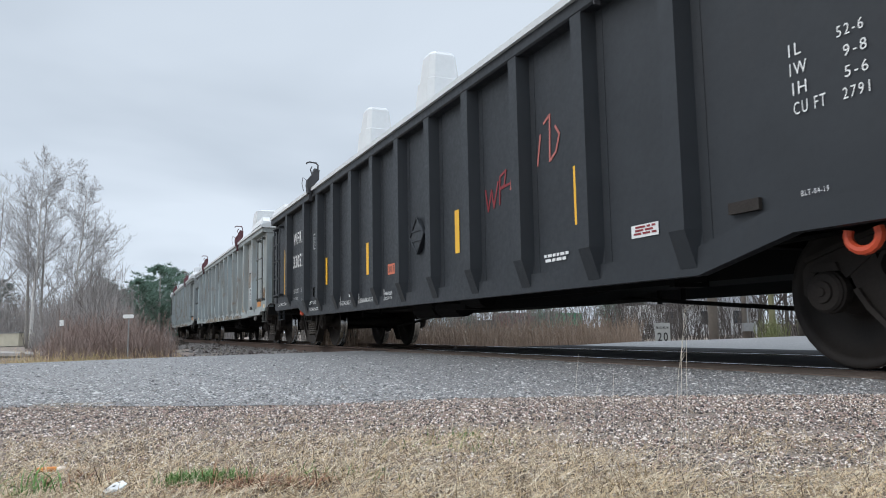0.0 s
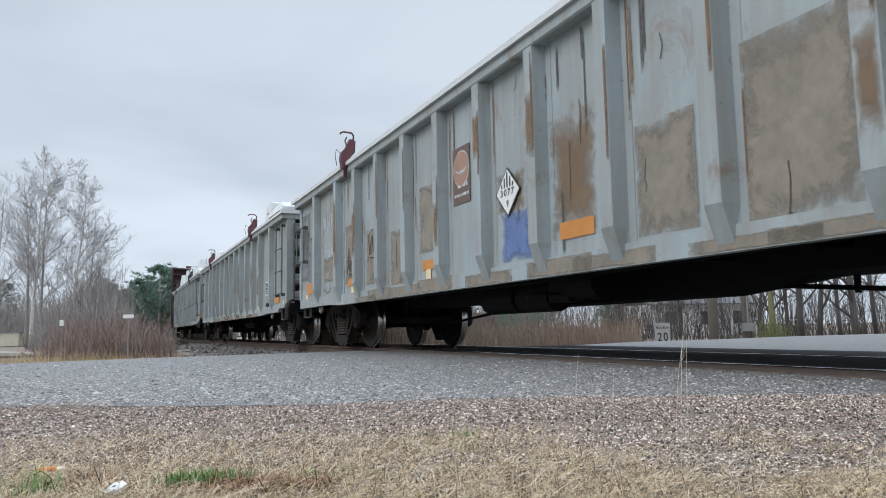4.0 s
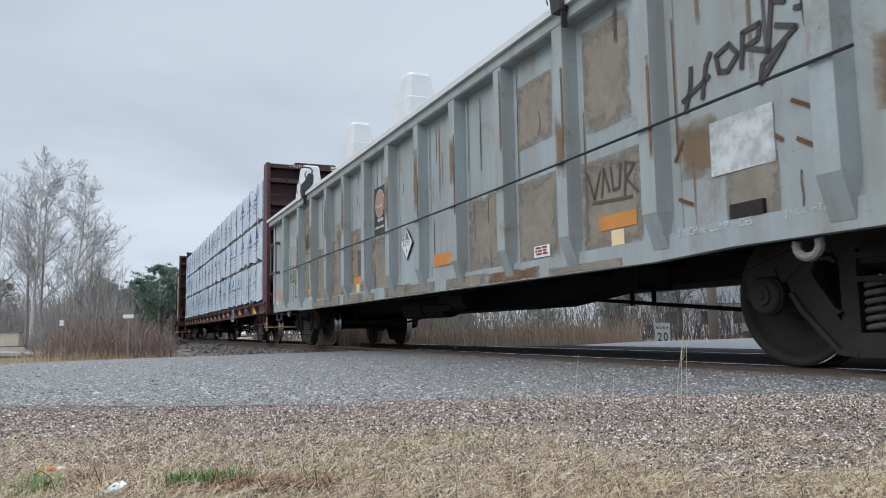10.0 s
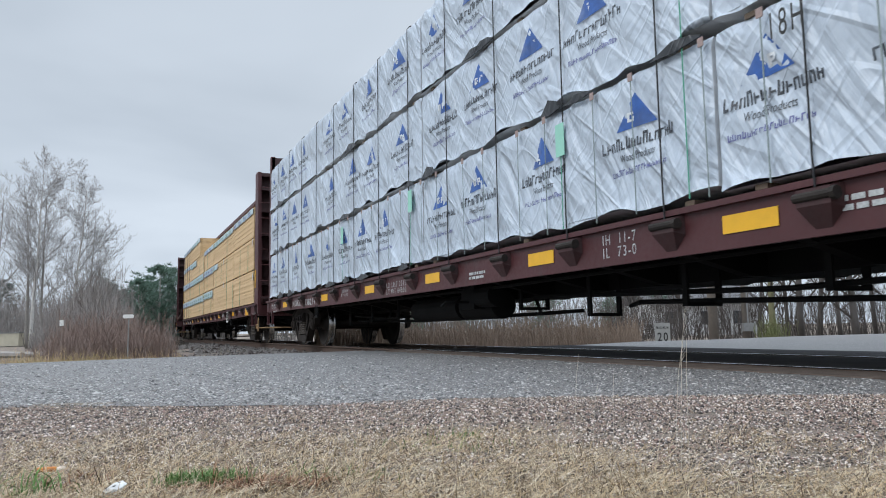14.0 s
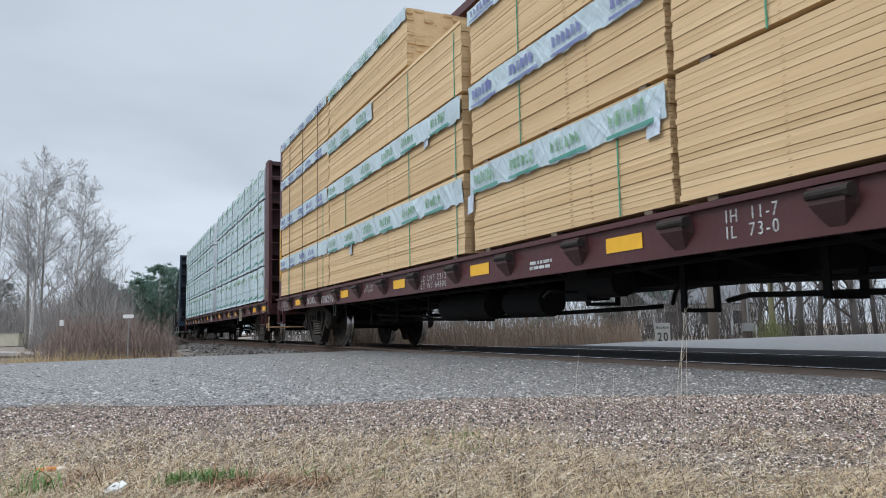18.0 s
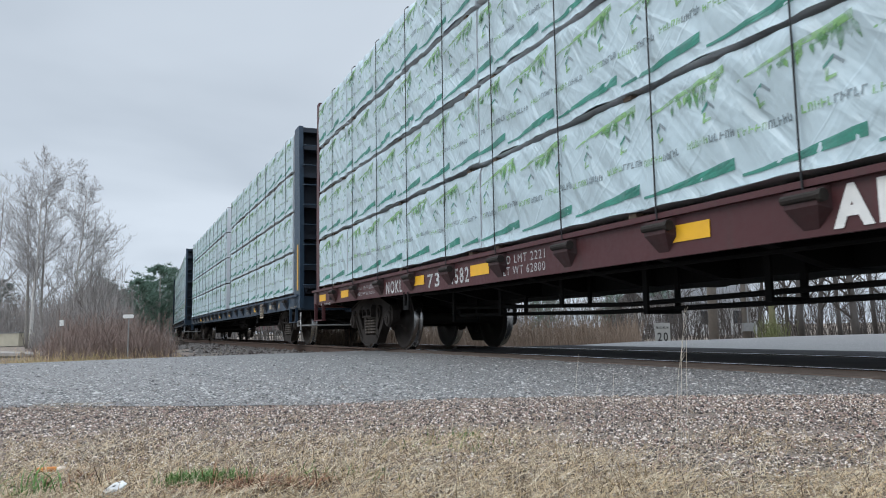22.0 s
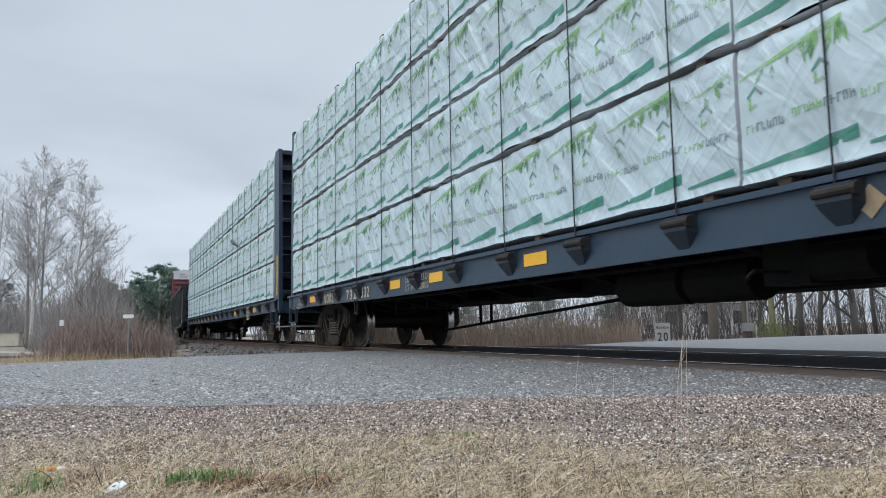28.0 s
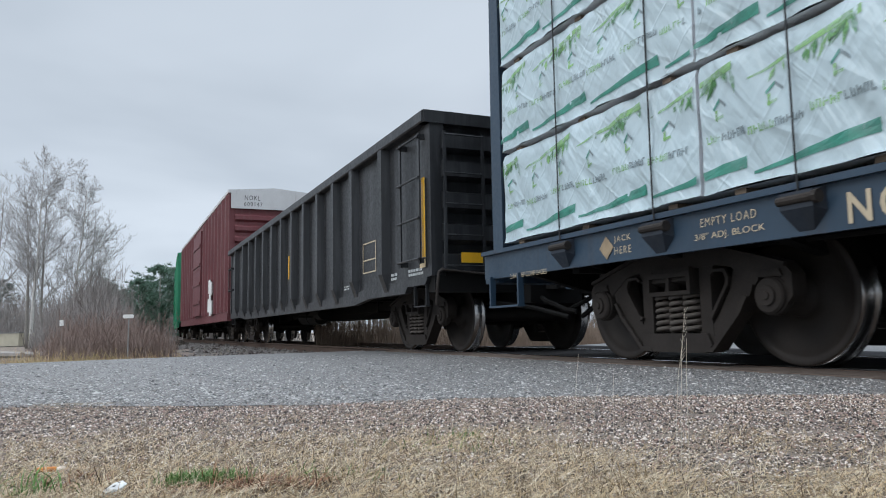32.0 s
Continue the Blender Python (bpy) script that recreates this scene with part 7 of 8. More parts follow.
    for x in (6.72, -6.6):
        g = Geo()
        g.box(x - 0.09, x - 0.05, -1.385, -1.36, 0.58, 0.78)
        g.box(x + 0.05, x + 0.09, -1.385, -1.36, 0.58, 0.78)
        g.box(x - 0.09, x + 0.09, -1.385, -1.36, 0.55, 0.60)
        part("tow_loop", g, c_paint(c), c)
    lettering("CAUTION", LETTER_WHITE, c, 11.8, 12.3, 4.52, 4.59, 0.0, face=90).location = (11.53, -0.55, 4.58)
    g = Geo()
    for r in range(3):
        g.box(11.505, 11.51, 0.3, 0.75, 4.54 + 0.04 * r, 4.56 + 0.04 * r)
    part("small_print", g, LETTER_WHITE, c, kind="stuff")


def c_paint(c):
    return c.children[0].data.materials[0]


MARK_TAN = plain("faded_tan_mark", (0.30, 0.225, 0.14), 0.65, var=0.25, scale=14)
CREAM_DULL = plain("dull_cream_rim", (0.42, 0.36, 0.27), 0.65, var=0.2, scale=14)
PLATE_BROWN = plain("brown_plate_field", (0.085, 0.062, 0.04), 0.6, var=0.3, scale=8)
TAN_LETTER = plain("tan_stencil_paint", (0.48, 0.40, 0.28), 0.6, var=0.15, scale=14)
for k, number in ((4, "738214"), (5, "738210"), (6, "734582"), (7, "733361"), (8, "732332"), (9, "733337")):
    dress_flat(k, "NOKL", number, TAN_LETTER if k > 6 else LETTER_FADED)
spray(CARS[9], "paint_mark", [[(-1.02, 0.96), (-1.0, 0.89), (-0.95, 0.85)], [(-0.95, 0.96), (-0.95, 0.80)], [(-0.88, 0.96), (-0.90, 0.89), (-0.95, 0.85)]], 0.014, FS - 0.002, LETTER_WHITE, "white forked paint mark")
decal(CARS[5], "edge_strip", -11.16, -11.09, 1.45, 2.7, -1.402, YELLOW, "yellow reflective edge strip")
decal(CARS[5], "edge_strip", -11.05, -10.98, 1.55, 2.1, -1.402, YELLOW, "yellow reflective edge strip")
decal(CARS[5], "edge_strip", 11.19, 11.30, 1.5, 1.98, -1.39, YELLOW, "yellow reflective patch")


def dress_old_black(c):
    decal(c, "reflector", 8.02, 8.12, 1.14, 2.1, -1.52, YELLOW, "yellow reflector strip")
    decal(c, "reflector", 4.1, 4.2, 1.4, 1.9, SH, YELLOW, "faded yellow strip")
    decal(c, "reflector", 0.4, 0.5, 1.4, 1.9, SH, YELLOW, "faded yellow strip")
    g = Geo()
    g.box(8.32, 8.33, -1.15, -0.7, 1.06, 1.18)
    part("reflector", g, YELLOW, c, "yellow end reflector")
    decal(c, "sticker", 7.93, 8.1, 1.02, 1.12, -1.515, CREAM)
    for a, b, z0, z1 in ((5.6, 6.2, 1.55, 1.57), (5.6, 6.2, 1.12, 1.14), (5.6, 5.62, 1.12, 1.57), (6.18, 6.2, 1.12, 1.57), (5.6, 6.2, 1.30, 1.32)):
        decal(c, "box_line", a, b, z0, z1, SH, TAN_LETTER)
    bars(c, 6.83, 7.05, 0.92, 1.03, 2, SH, LETTER_FADED, 8)
    bars(c, 7.45, 7.95, 0.93, 1.03, 2, SH, LETTER_FADED, 10)
    bars(c, 4.6, 4.9, 0.92, 1.0, 2, SH, LETTER_FADED, 9)


dress_old_black(CARS[10])


def boxcar(name, label, paint, a, band, half=9.05):
    car = thing(name, label, "railway car", "boxcars")
    car["a"] = a
    MOVERS.append((car, 7.2))
    for s in (-1, 1):
        g = Geo()
        g.box(-half, half, *sorted((s * 1.44, s * 1.48)), 0.95, 4.95)
        part("side_wall", g, paint, car)
        for k in range(19):
            x = -half + 0.3 + (2 * half - 0.6) * k / 18
            if abs(x) < 1.6:
                continue
            g = Geo()
            g.prism([(x - 0.13, s * 1.48), (x - 0.07, s * 1.56), (x + 0.07, s * 1.56), (x + 0.13, s * 1.48)], "z", 1.0, 4.85)
            part("side_rib", g, paint, car)
        g = Geo()
        g.box(-1.5, 1.5, *sorted((s * 1.50, s * 1.60)), 1.05, 4.6)
        for z in (1.6, 2.4, 3.2, 4.0):
            g.box(-1.45, 1.45, *sorted((s * 1.60, s * 1.64)), z - 0.05, z + 0.05)
        part("door", g, paint, car, "ribbed sliding door")
        g = Geo()
        g.box(-half, half, *sorted((s * 1.36, s * 1.50)), 0.70, 0.95)
        part("side_sill", g, paint, car)
    for e in (-1, 1):
        g = Geo()
        g.box(*sorted((e * half, e * (half - 0.06))), -1.44, 1.44, 0.9, 4.95)
        part("end_wall", g, paint, car)
        for k in range(9):
            z = 1.2 + 0.36 * k
            g = Geo()
            x0, x1 = e * half, e * (half + 0.09)
            g.add([Vector((x, y, zz)) for x, zz in ((x0, z - 0.13), (x1, z - 0.06), (x1, z + 0.06), (x0, z + 0.13)) for y in (-1.3, 1.3)],
                  [(0, 1, 3, 2), (2, 3, 5, 4), (4, 5, 7, 6), (0, 2, 4, 6), (1, 7, 5, 3)])
            part("end_rib", g, paint, car)
        g = Geo()
        g.box(*sorted((e * (half + 0.10), e * (half + 0.115))), -1.44, 1.44, 4.38, 4.97)
        part("end_band", g, band, car)
        g = Geo()
        for y in (-1.38, -0.92):
            g.box(*sorted((e * (half + 0.12), e * (half + 0.14))), y - 0.02, y + 0.02, 1.0, 2.6)
        for z in (1.1, 1.5, 1.9, 2.3):
            g.tube([(e * (half + 0.13), -1.38, z), (e * (half + 0.13), -0.92, z)], 0.012, 6)
        part("end_ladder", g, paint, car)
    g = Geo()
    g.prism([(-1.52, 4.90), (-1.52, 5.0), (0, 5.13), (1.52, 5.0), (1.52, 4.90)], "x", -half - 0.05, half + 0.05)
    part("roof", g, band, car)
    g = Geo()
    g.box(-half, half, -1.4, 1.4, 0.92, 0.98)
    part("floor", g, UNDER, car)
    under_gear(car, -5.6, 5.6, 0.92, 0.5)
    add_truck(car, 7.2)
    add_truck(car, -7.2)
    add_ends(car, half + 0.12)
    return car


red_box = boxcar("boxcar", "dark red boxcar with a white upper band", BOX_RED, 244.75, WHITE_ROOF)
lettering("NOKL", LETTER_BLACK, red_box, 0, 0.5, 0, 0.16, 0, face=90).location = (9.17, -0.75, 4.75)
lettering("600147", LETTER_BLACK, red_box, 0, 0.6, 0, 0.14, 0, face=90).location = (9.17, -0.72, 4.54)
boxcar("boxcar", "bright green boxcar with ribbed sides", BOX_GREEN, 265.1, BOX_GREEN)
g = Geo()
for k, (x, z) in enumerate(((4.4, 1.1), (4.8, 1.3), (5.2, 1.0), (4.6, 1.8), (5.1, 1.7), (4.9, 0.95))):
    g.box(x, x + 0.45, -1.605 - 0.001 * k, -1.57, z, z + 0.5)
part("paint_patch", g, LETTER_WHITE, red_box, "white lettered patch near the sill", kind="stuff")


def loose_flap():
    """The black flap blown loose on the last flat car's load."""
    load = [m[0] for m in MOVERS if m[0].name.startswith("lumber_load")][-1]
    g = Geo()
    v = []
    for i in range(10):
        u = i / 9
        x, z = 6.02 - 0.66 * u, 2.90 + 0.05 * u + 0.13 * u * u
        w = 0.025 + 0.15 * math.sin(math.pi * 0.62 * u) ** 1.3 * (1.0 if i < 8 else 0.75 - 0.3 * (i - 8))
        for j in range(4):
            t = j / 3
            v.append((x - 0.03 * t * u, OUT - 0.03 - 0.16 * math.sin(math.pi * 0.6 * u) - 0.05 * math.sin(math.pi * t), z + w * t))
    g.add(v, [(i * 4 + j, i * 4 + j + 1, i * 4 + j + 5, i * 4 + j + 4) for i in range(9) for j in range(3)])
    part("film_flap", g, BLACK_FILM, load, "loose flap with a black lining")


loose_flap()


# ---- trees, brush and the far side ----
BARK_PALE = plain("pale_poplar_bark", (0.50, 0.48, 0.455), 0.85, var=0.3, scale=5)
BARK_GREY = plain("grey_bark", (0.26, 0.24, 0.22), 0.9, var=0.3, scale=5)
BARK_OLIVE = plain("mossy_bark", (0.16, 0.155, 0.085), 0.9, var=0.35, scale=4)
BARK_DARK = plain("dark_bark", (0.085, 0.077, 0.072), 0.9, var=0.3, scale=5)
SCRUB_DARK = plain("dark_tangled_scrub", (0.06, 0.05, 0.045), 0.9, var=0.35, scale=1.2)
SCRUB = plain("tangled_scrub", (0.13, 0.118, 0.108), 0.9, var=0.35, scale=1.2)
TWIG = plain("bare_twig", (0.34, 0.325, 0.32), 0.9, var=0.25, scale=2)
TWIG_RED = plain("reddish_brush", (0.225, 0.165, 0.14), 0.9, var=0.35, scale=1.2)
TWIG_DARK = plain("dark_brush", (0.24, 0.218, 0.205), 0.9, var=0.35, scale=1.2)
WEED = plain("dry_weed", (0.185, 0.135, 0.10), 0.9, var=0.35, scale=1.6)
NEEDLE_DULL = plain("dull_pine_needles", (0.13, 0.15, 0.135), 0.85, var=0.35, scale=1.5)
NEEDLE = plain("pine_needles", (0.115, 0.18, 0.135), 0.8, var=0.4, scale=1.5)
SHOOT = plain("young_leaf", (0.11, 0.12, 0.045), 0.8, var=0.3, scale=2)
SIGN_DULL = plain("weathered_sign_white", (0.30, 0.30, 0.285), 0.7, var=0.2, scale=5)
STRAW_YELLOW = plain("yellow_straw", (0.36, 0.285, 0.14), 0.85, var=0.3, scale=3)
WOOD_POLE = plain("grey_pole_wood", (0.20, 0.18, 0.16), 0.9, var=0.2, scale=6)


def grow(g, p, d, length, r, level, rnd, up, seg):
    """A limb with its side limbs, recursively."""
    n = 5 if level < 2 else (3 if level < 3 else 2)
    pts = [p]
    q = p.copy()
    for i in range(n):
        d = (d + Vector((rnd.uniform(-1, 1), rnd.uniform(-1, 1), rnd.uniform(-0.4, 1) * up)) * (0.10 if level == 0 else 0.17)).normalized()
        q = q + d * (length / n)
        pts.append(q.copy())
    g.tube(pts, r, seg[level], max(r * (0.35 if level else 0.22), 0.003), cap=False)
    if level + 1 >= len(seg):
        # the last fine twigs are single slivers
        for k in range(5):
            a = pts[0].lerp(pts[-1], rnd.uniform(0.15, 1.0))
            e = a + (d + Vector((rnd.uniform(-1, 1), rnd.uniform(-1, 1), rnd.uniform(0.0, 1.5))) * 0.75).normalized() * length * rnd.uniform(0.25, 0.6)
            w = (e - a).orthogonal().normalized() * 0.0042
            g.add([a - w, a + w, e], ((0, 1, 2),))
        return
    count = (15, 11, 8, 4)[level]
    for k in range(count):
        t = (0.28 if level == 0 else 0.2) + (0.97 - (0.28 if level == 0 else 0.2)) * (k + rnd.random() * 0.6) / count
        i = min(int(t * n), n - 1)
        at = pts[i].lerp(pts[i + 1], t * n - i)
        axis = (pts[i + 1] - pts[i]).normalized()
        side = Vector((rnd.gauss(0, 1), rnd.gauss(0, 1), 0)).normalized()
        out = (axis * rnd.uniform(0.6, 1.05) + (side - axis * side.dot(axis)).normalized() * rnd.uniform(0.55, 0.95)).normalized()
        ln = length * rnd.uniform(0.30, 0.44) * (1.15 - 0.65 * t if level == 0 else 1.0)
        grow(g, at, out, ln, max(r * (0.42 if level == 0 else 0.5) * (1 - 0.5 * t), 0.0055), level + 1, rnd, up * 1.25, seg)


def bare_tree(x, y, h, seed, bark, levels=4, lean=0.0, name="tree", label="", r=None, twig=None, limbs=27, low=0.30, wide=1.0):
    """A leafless tree: a bent trunk, limbs that rise and arch outwards, then ever finer twigs."""
    rnd = random.Random(seed)
    z = ground_z(x, y) - 0.05
    ob = thing(name, label or "tall bare poplar with pale trunk and fine twigs", "tree", "bare trees", m=pose(x, y, z))
    g = Geo()
    r = r or h * 0.0108
    n, pts, q, d = 8, [Vector((0, 0, 0))], Vector((0, 0, 0)), Vector((lean, 0, 1)).normalized()
    for i in range(n):
        d = (d + Vector((rnd.uniform(-1, 1), rnd.uniform(-1, 1), 0.6)) * 0.05).normalized()
        q = q + d * (h * 0.96 / n)
        pts.append(q.copy())
    g.tube(pts, r, 8, r * 0.12)
    part("trunk", g, bark, ob, smooth=True)
    g = Geo()
    seg = (5, 4, 3, 3)[:levels]
    for k in range(limbs):
        t = low + (0.99 - low) * (k + rnd.random() * 0.7) / limbs
        i = min(int(t * n), n - 1)
        at = pts[i].lerp(pts[i + 1], t * n - i)
        a = rnd.uniform(0, 2 * math.pi)
        out = Vector((math.cos(a) * 0.8, math.sin(a) * 0.8, rnd.uniform(0.5, 1.2))).normalized()
        ln = h * rnd.uniform(0.24, 0.44) * (1.16 - 0.74 * t) * wide
        grow(g, at, out, ln, max(r * 0.34 * (1.1 - t), 0.012), 1, rnd, 1.05, (5,) + seg[1:])
    part("crown", g, twig or TWIG, ob, kind="stuff")
    return ob


def evergreen(x, y, h, w, seed, label="dark green pine with uneven layered boughs", name="pine_tree", mat=None):
    """A pine: whorls of boughs, each with tufts of needles towards its tip."""
    rnd = random.Random(seed)
    mat = mat or NEEDLE
    z = ground_z(x, y) - 0.05
    ob = thing(name, label, "tree", "evergreens", m=pose(x, y, z))
    g = Geo()
    g.tube([(0, 0, 0), (0.05, 0, h * 0.5), (0, 0.05, h * 0.97)], h * 0.022, 7, 0.02)
    part("trunk", g, BARK_GREY, ob)
    v, f = [], []
    tiers = 15
    for k in range(tiers):
        t = 0.12 + 0.86 * k / (tiers - 1)
        reach = w / 2 * (0.35 + 0.65 * math.sin(math.pi * min(1.0, 0.22 + (1 - t) * 0.75))) * (1.0 if t < 0.85 else 1.1 - 0.9 * (t - 0.85) / 0.15)
        for b in range(8):
            a = rnd.uniform(0, 2 * math.pi)
            ln = reach * rnd.uniform(0.5, 1.12)
            rise = rnd.uniform(0.0, 0.45)
            for m in range(7):
                u = 0.3 + 0.7 * (m + rnd.random()) / 7
                c = Vector((math.cos(a) * ln * u, math.sin(a) * ln * u, h * t + ln * rise * u + rnd.uniform(-0.1, 0.1)))
                sz = (0.16 + 0.05 * w) * rnd.uniform(0.6, 1.2)
                outd = Vector((math.cos(a), math.sin(a), 0.5)).normalized()
                for q in range(11):
                    dd = (outd * 0.6 + Vector((rnd.uniform(-1, 1), rnd.uniform(-1, 1), rnd.uniform(-0.5, 1.1)))).normalized()
                    sd = dd.orthogonal().normalized() * sz * 0.075
                    o = len(v)
                    v += [tuple(c - sd), tuple(c + dd * sz), tuple(c + sd)]
                    f.append((o, o + 1, o + 2))
    part("crown", mesh_of("crown", v, f, mat), mat, ob, kind="stuff")
    return ob


def thicket(name, label, spots, h0, h1, n, mat, seed, spread=1.0, fork=3, cat="brush"):
    """Leafless brush: many thin forked stems over an area; one object."""
    rnd = random.Random(seed)
    v, f = [], []

    def blade(p, q, w):
        d = q - p
        s = Vector((d.y + 1e-4, -d.x, 0)).normalized() * w
        s2 = Vector((rnd.uniform(-1, 1), rnd.uniform(-1, 1), 0)).normalized() * w
        o = len(v)
        v.extend((tuple(p - s), tuple(p + s), tuple(p + s2), tuple(q)))
        f.extend(((o, o + 1, o + 3), (o + 1, o + 2, o + 3), (o + 2, o, o + 3)))
    for k in range(n):
        x, y, sc = spots(rnd)
        h = rnd.uniform(h0, h1) * sc
        p = Vector((x, y, ground_z(x, y) - 0.03))
        lean = Vector((rnd.gauss(0, 0.22) * spread, rnd.gauss(0, 0.22) * spread, 1)).normalized()
        w = 0.0045 * (y / 14.0)
        q = p + lean * h
        blade(p, q, w * 1.5)
        for j in range(fork):
            t = rnd.uniform(0.25, 0.9)
            a = p.lerp(q, t)
            d = (lean + Vector((rnd.uniform(-1, 1), rnd.uniform(-1, 1), rnd.uniform(-0.1, 0.7))) * 0.75).normalized()
            b = a + d * h * (1 - t * 0.7) * rnd.uniform(0.25, 0.55)
            blade(a, b, w)
            if fork > 2:
                c = a.lerp(b, rnd.uniform(0.3, 0.7))
                blade(c, c + (d + Vector((rnd.uniform(-1, 1), rnd.uniform(-1, 1), 0.3)) * 0.8).normalized() * h * 0.16, w * 0.8)
    return thing(name, label, cat, kind="stuff", data=mesh_of(name, v, f, mat))


def plant_left():
    T = math.tan(radians(61.63 / 2))

    def at(px, depth):
        return (px - 784) / 784 * T * depth, depth
    # poplars: view column, depth, height, lean, number of limbs, spread
    for k, (px, dep, h, bark, lean, limbs, wide) in enumerate((
            (60, 44, 11.0, BARK_PALE, 0.03, 32, 1.0), (53, 45, 10.0, BARK_GREY, -0.06, 24, 1.0), (74, 45, 9.8, BARK_GREY, 0.06, 22, 0.9), (120, 47, 10.6, BARK_PALE, 0.09, 32, 1.05),
            (150, 50, 9.2, BARK_GREY, 0.03, 24, 0.95), (-22, 46, 10.2, BARK_GREY, 0.06, 24, 1.0), (172, 52, 7.2, BARK_GREY, 0.05, 14, 0.9))):
        x, y = at(px, dep)
        bare_tree(x, y, h, 100 + k, bark, 4 if k in (0, 3) else 3, lean, limbs=limbs, low=0.24, wide=wide)
    for k, (px, dep, h) in enumerate(((190, 52, 6.0), (206, 55, 5.0), (222, 56, 4.4), (165, 41, 4.0), (182, 40, 3.4), (142, 38, 3.4))):
        x, y = at(px, dep)
        bare_tree(x, y, h, 200 + k, BARK_GREY, 3, label="slender bare sapling among brush", name="sapling", twig=TWIG_DARK)
    for k, (px, dep, h, w) in enumerate(((246, 58, 5.0, 2.8), (284, 60, 6.2, 4.6), (308, 66, 6.5, 4.4), (266, 66, 5.4, 3.2))):
        x, y = at(px, dep)
        evergreen(x, y, h, w, 300 + k)
    for k, (px, dep, h, w) in enumerate(((184, 68, 5.9, 3.6), (170, 72, 5.4, 3.2), (200, 74, 5.8, 3.0), (3, 74, 6.4, 3.6), (146, 76, 5.2, 3.4), (222, 78, 5.4, 3.2))):
        x, y = at(px, dep)
        evergreen(x, y, h, w, 320 + k, "dull grey-green pine standing back among leafless brush", mat=NEEDLE_DULL)

    def brush(rnd):
        px = rnd.triangular(40, 318, 225)
        dep = rnd.uniform(20.5, 28)
        x, y = at(px, dep)
        soft = max(0.25, min(1.0, (335 - px) / 45, (px - 35) / 90))
        return x, y, (0.45 + 0.55 * rnd.random() + max(0, (dep - 15) * 0.03)) * soft * (0.85 + 0.5 * noise.noise(Vector((x * 0.8, y * 0.8, 2.0))))
    thicket("brush", "reddish brown leafless brush beside the track", brush, 0.45, 1.5, 4400, TWIG_RED, 41, 1.3)

    def far_brush(rnd):
        px = rnd.uniform(62, 305)
        dep = rnd.uniform(29, 44)
        x, y = at(px, dep)
        return x, y, (1.0 + 0.7 * noise.noise(Vector((px * 0.03, dep * 0.2, 0)))) * max(0.3, min(1.0, (300 - px) / 110, (px - 40) / 90))
    thicket("brush", "grey brown thicket below bare trees", far_brush, 0.8, 3.3, 3400, TWIG_DARK, 42, 1.1)

    def grass(rnd):
        px = rnd.uniform(-60, 330)
        x, y = at(px, rnd.uniform(8.8, 17))
        q, s = near_track(x, y)
        # the road stays clear
        if y < 9.9 + (x + 3.65) * 0.85 + 0.15 or y < 8.75:
            return x - 6, y + 7, 0.6
        return x, y, 0.7
    thicket("grass", "dry tawny grass at the edge of the road", grass, 0.10, 0.42, 5000, STRAW, 43, 1.6, 2, "grass")

    def pale_grass(rnd):
        px = rnd.triangular(-60, 240, 60)
        x, y = at(px, rnd.uniform(9.6, 12.5))
        if y < 9.9 + (x + 3.65) * 0.85 + 0.2:
            y += 1.6
        return x, y, 1.0
    thicket("grass", "pale yellow grass strip before the brush", pale_grass, 0.06, 0.26, 5200, STRAW_YELLOW, 45, 1.8, 2, "grass")

    def woods(rnd):
        px = rnd.uniform(-80, 420)
        dep = rnd.uniform(62, 95)
        x, y = at(px, dep)
        return x, y, 1.0
    thicket("far_woods", "hazy line of far leafless woods", woods, 2.8, 6.0, 3000, TWIG_DARK, 44, 0.8, 3, "woods")


plant_left()


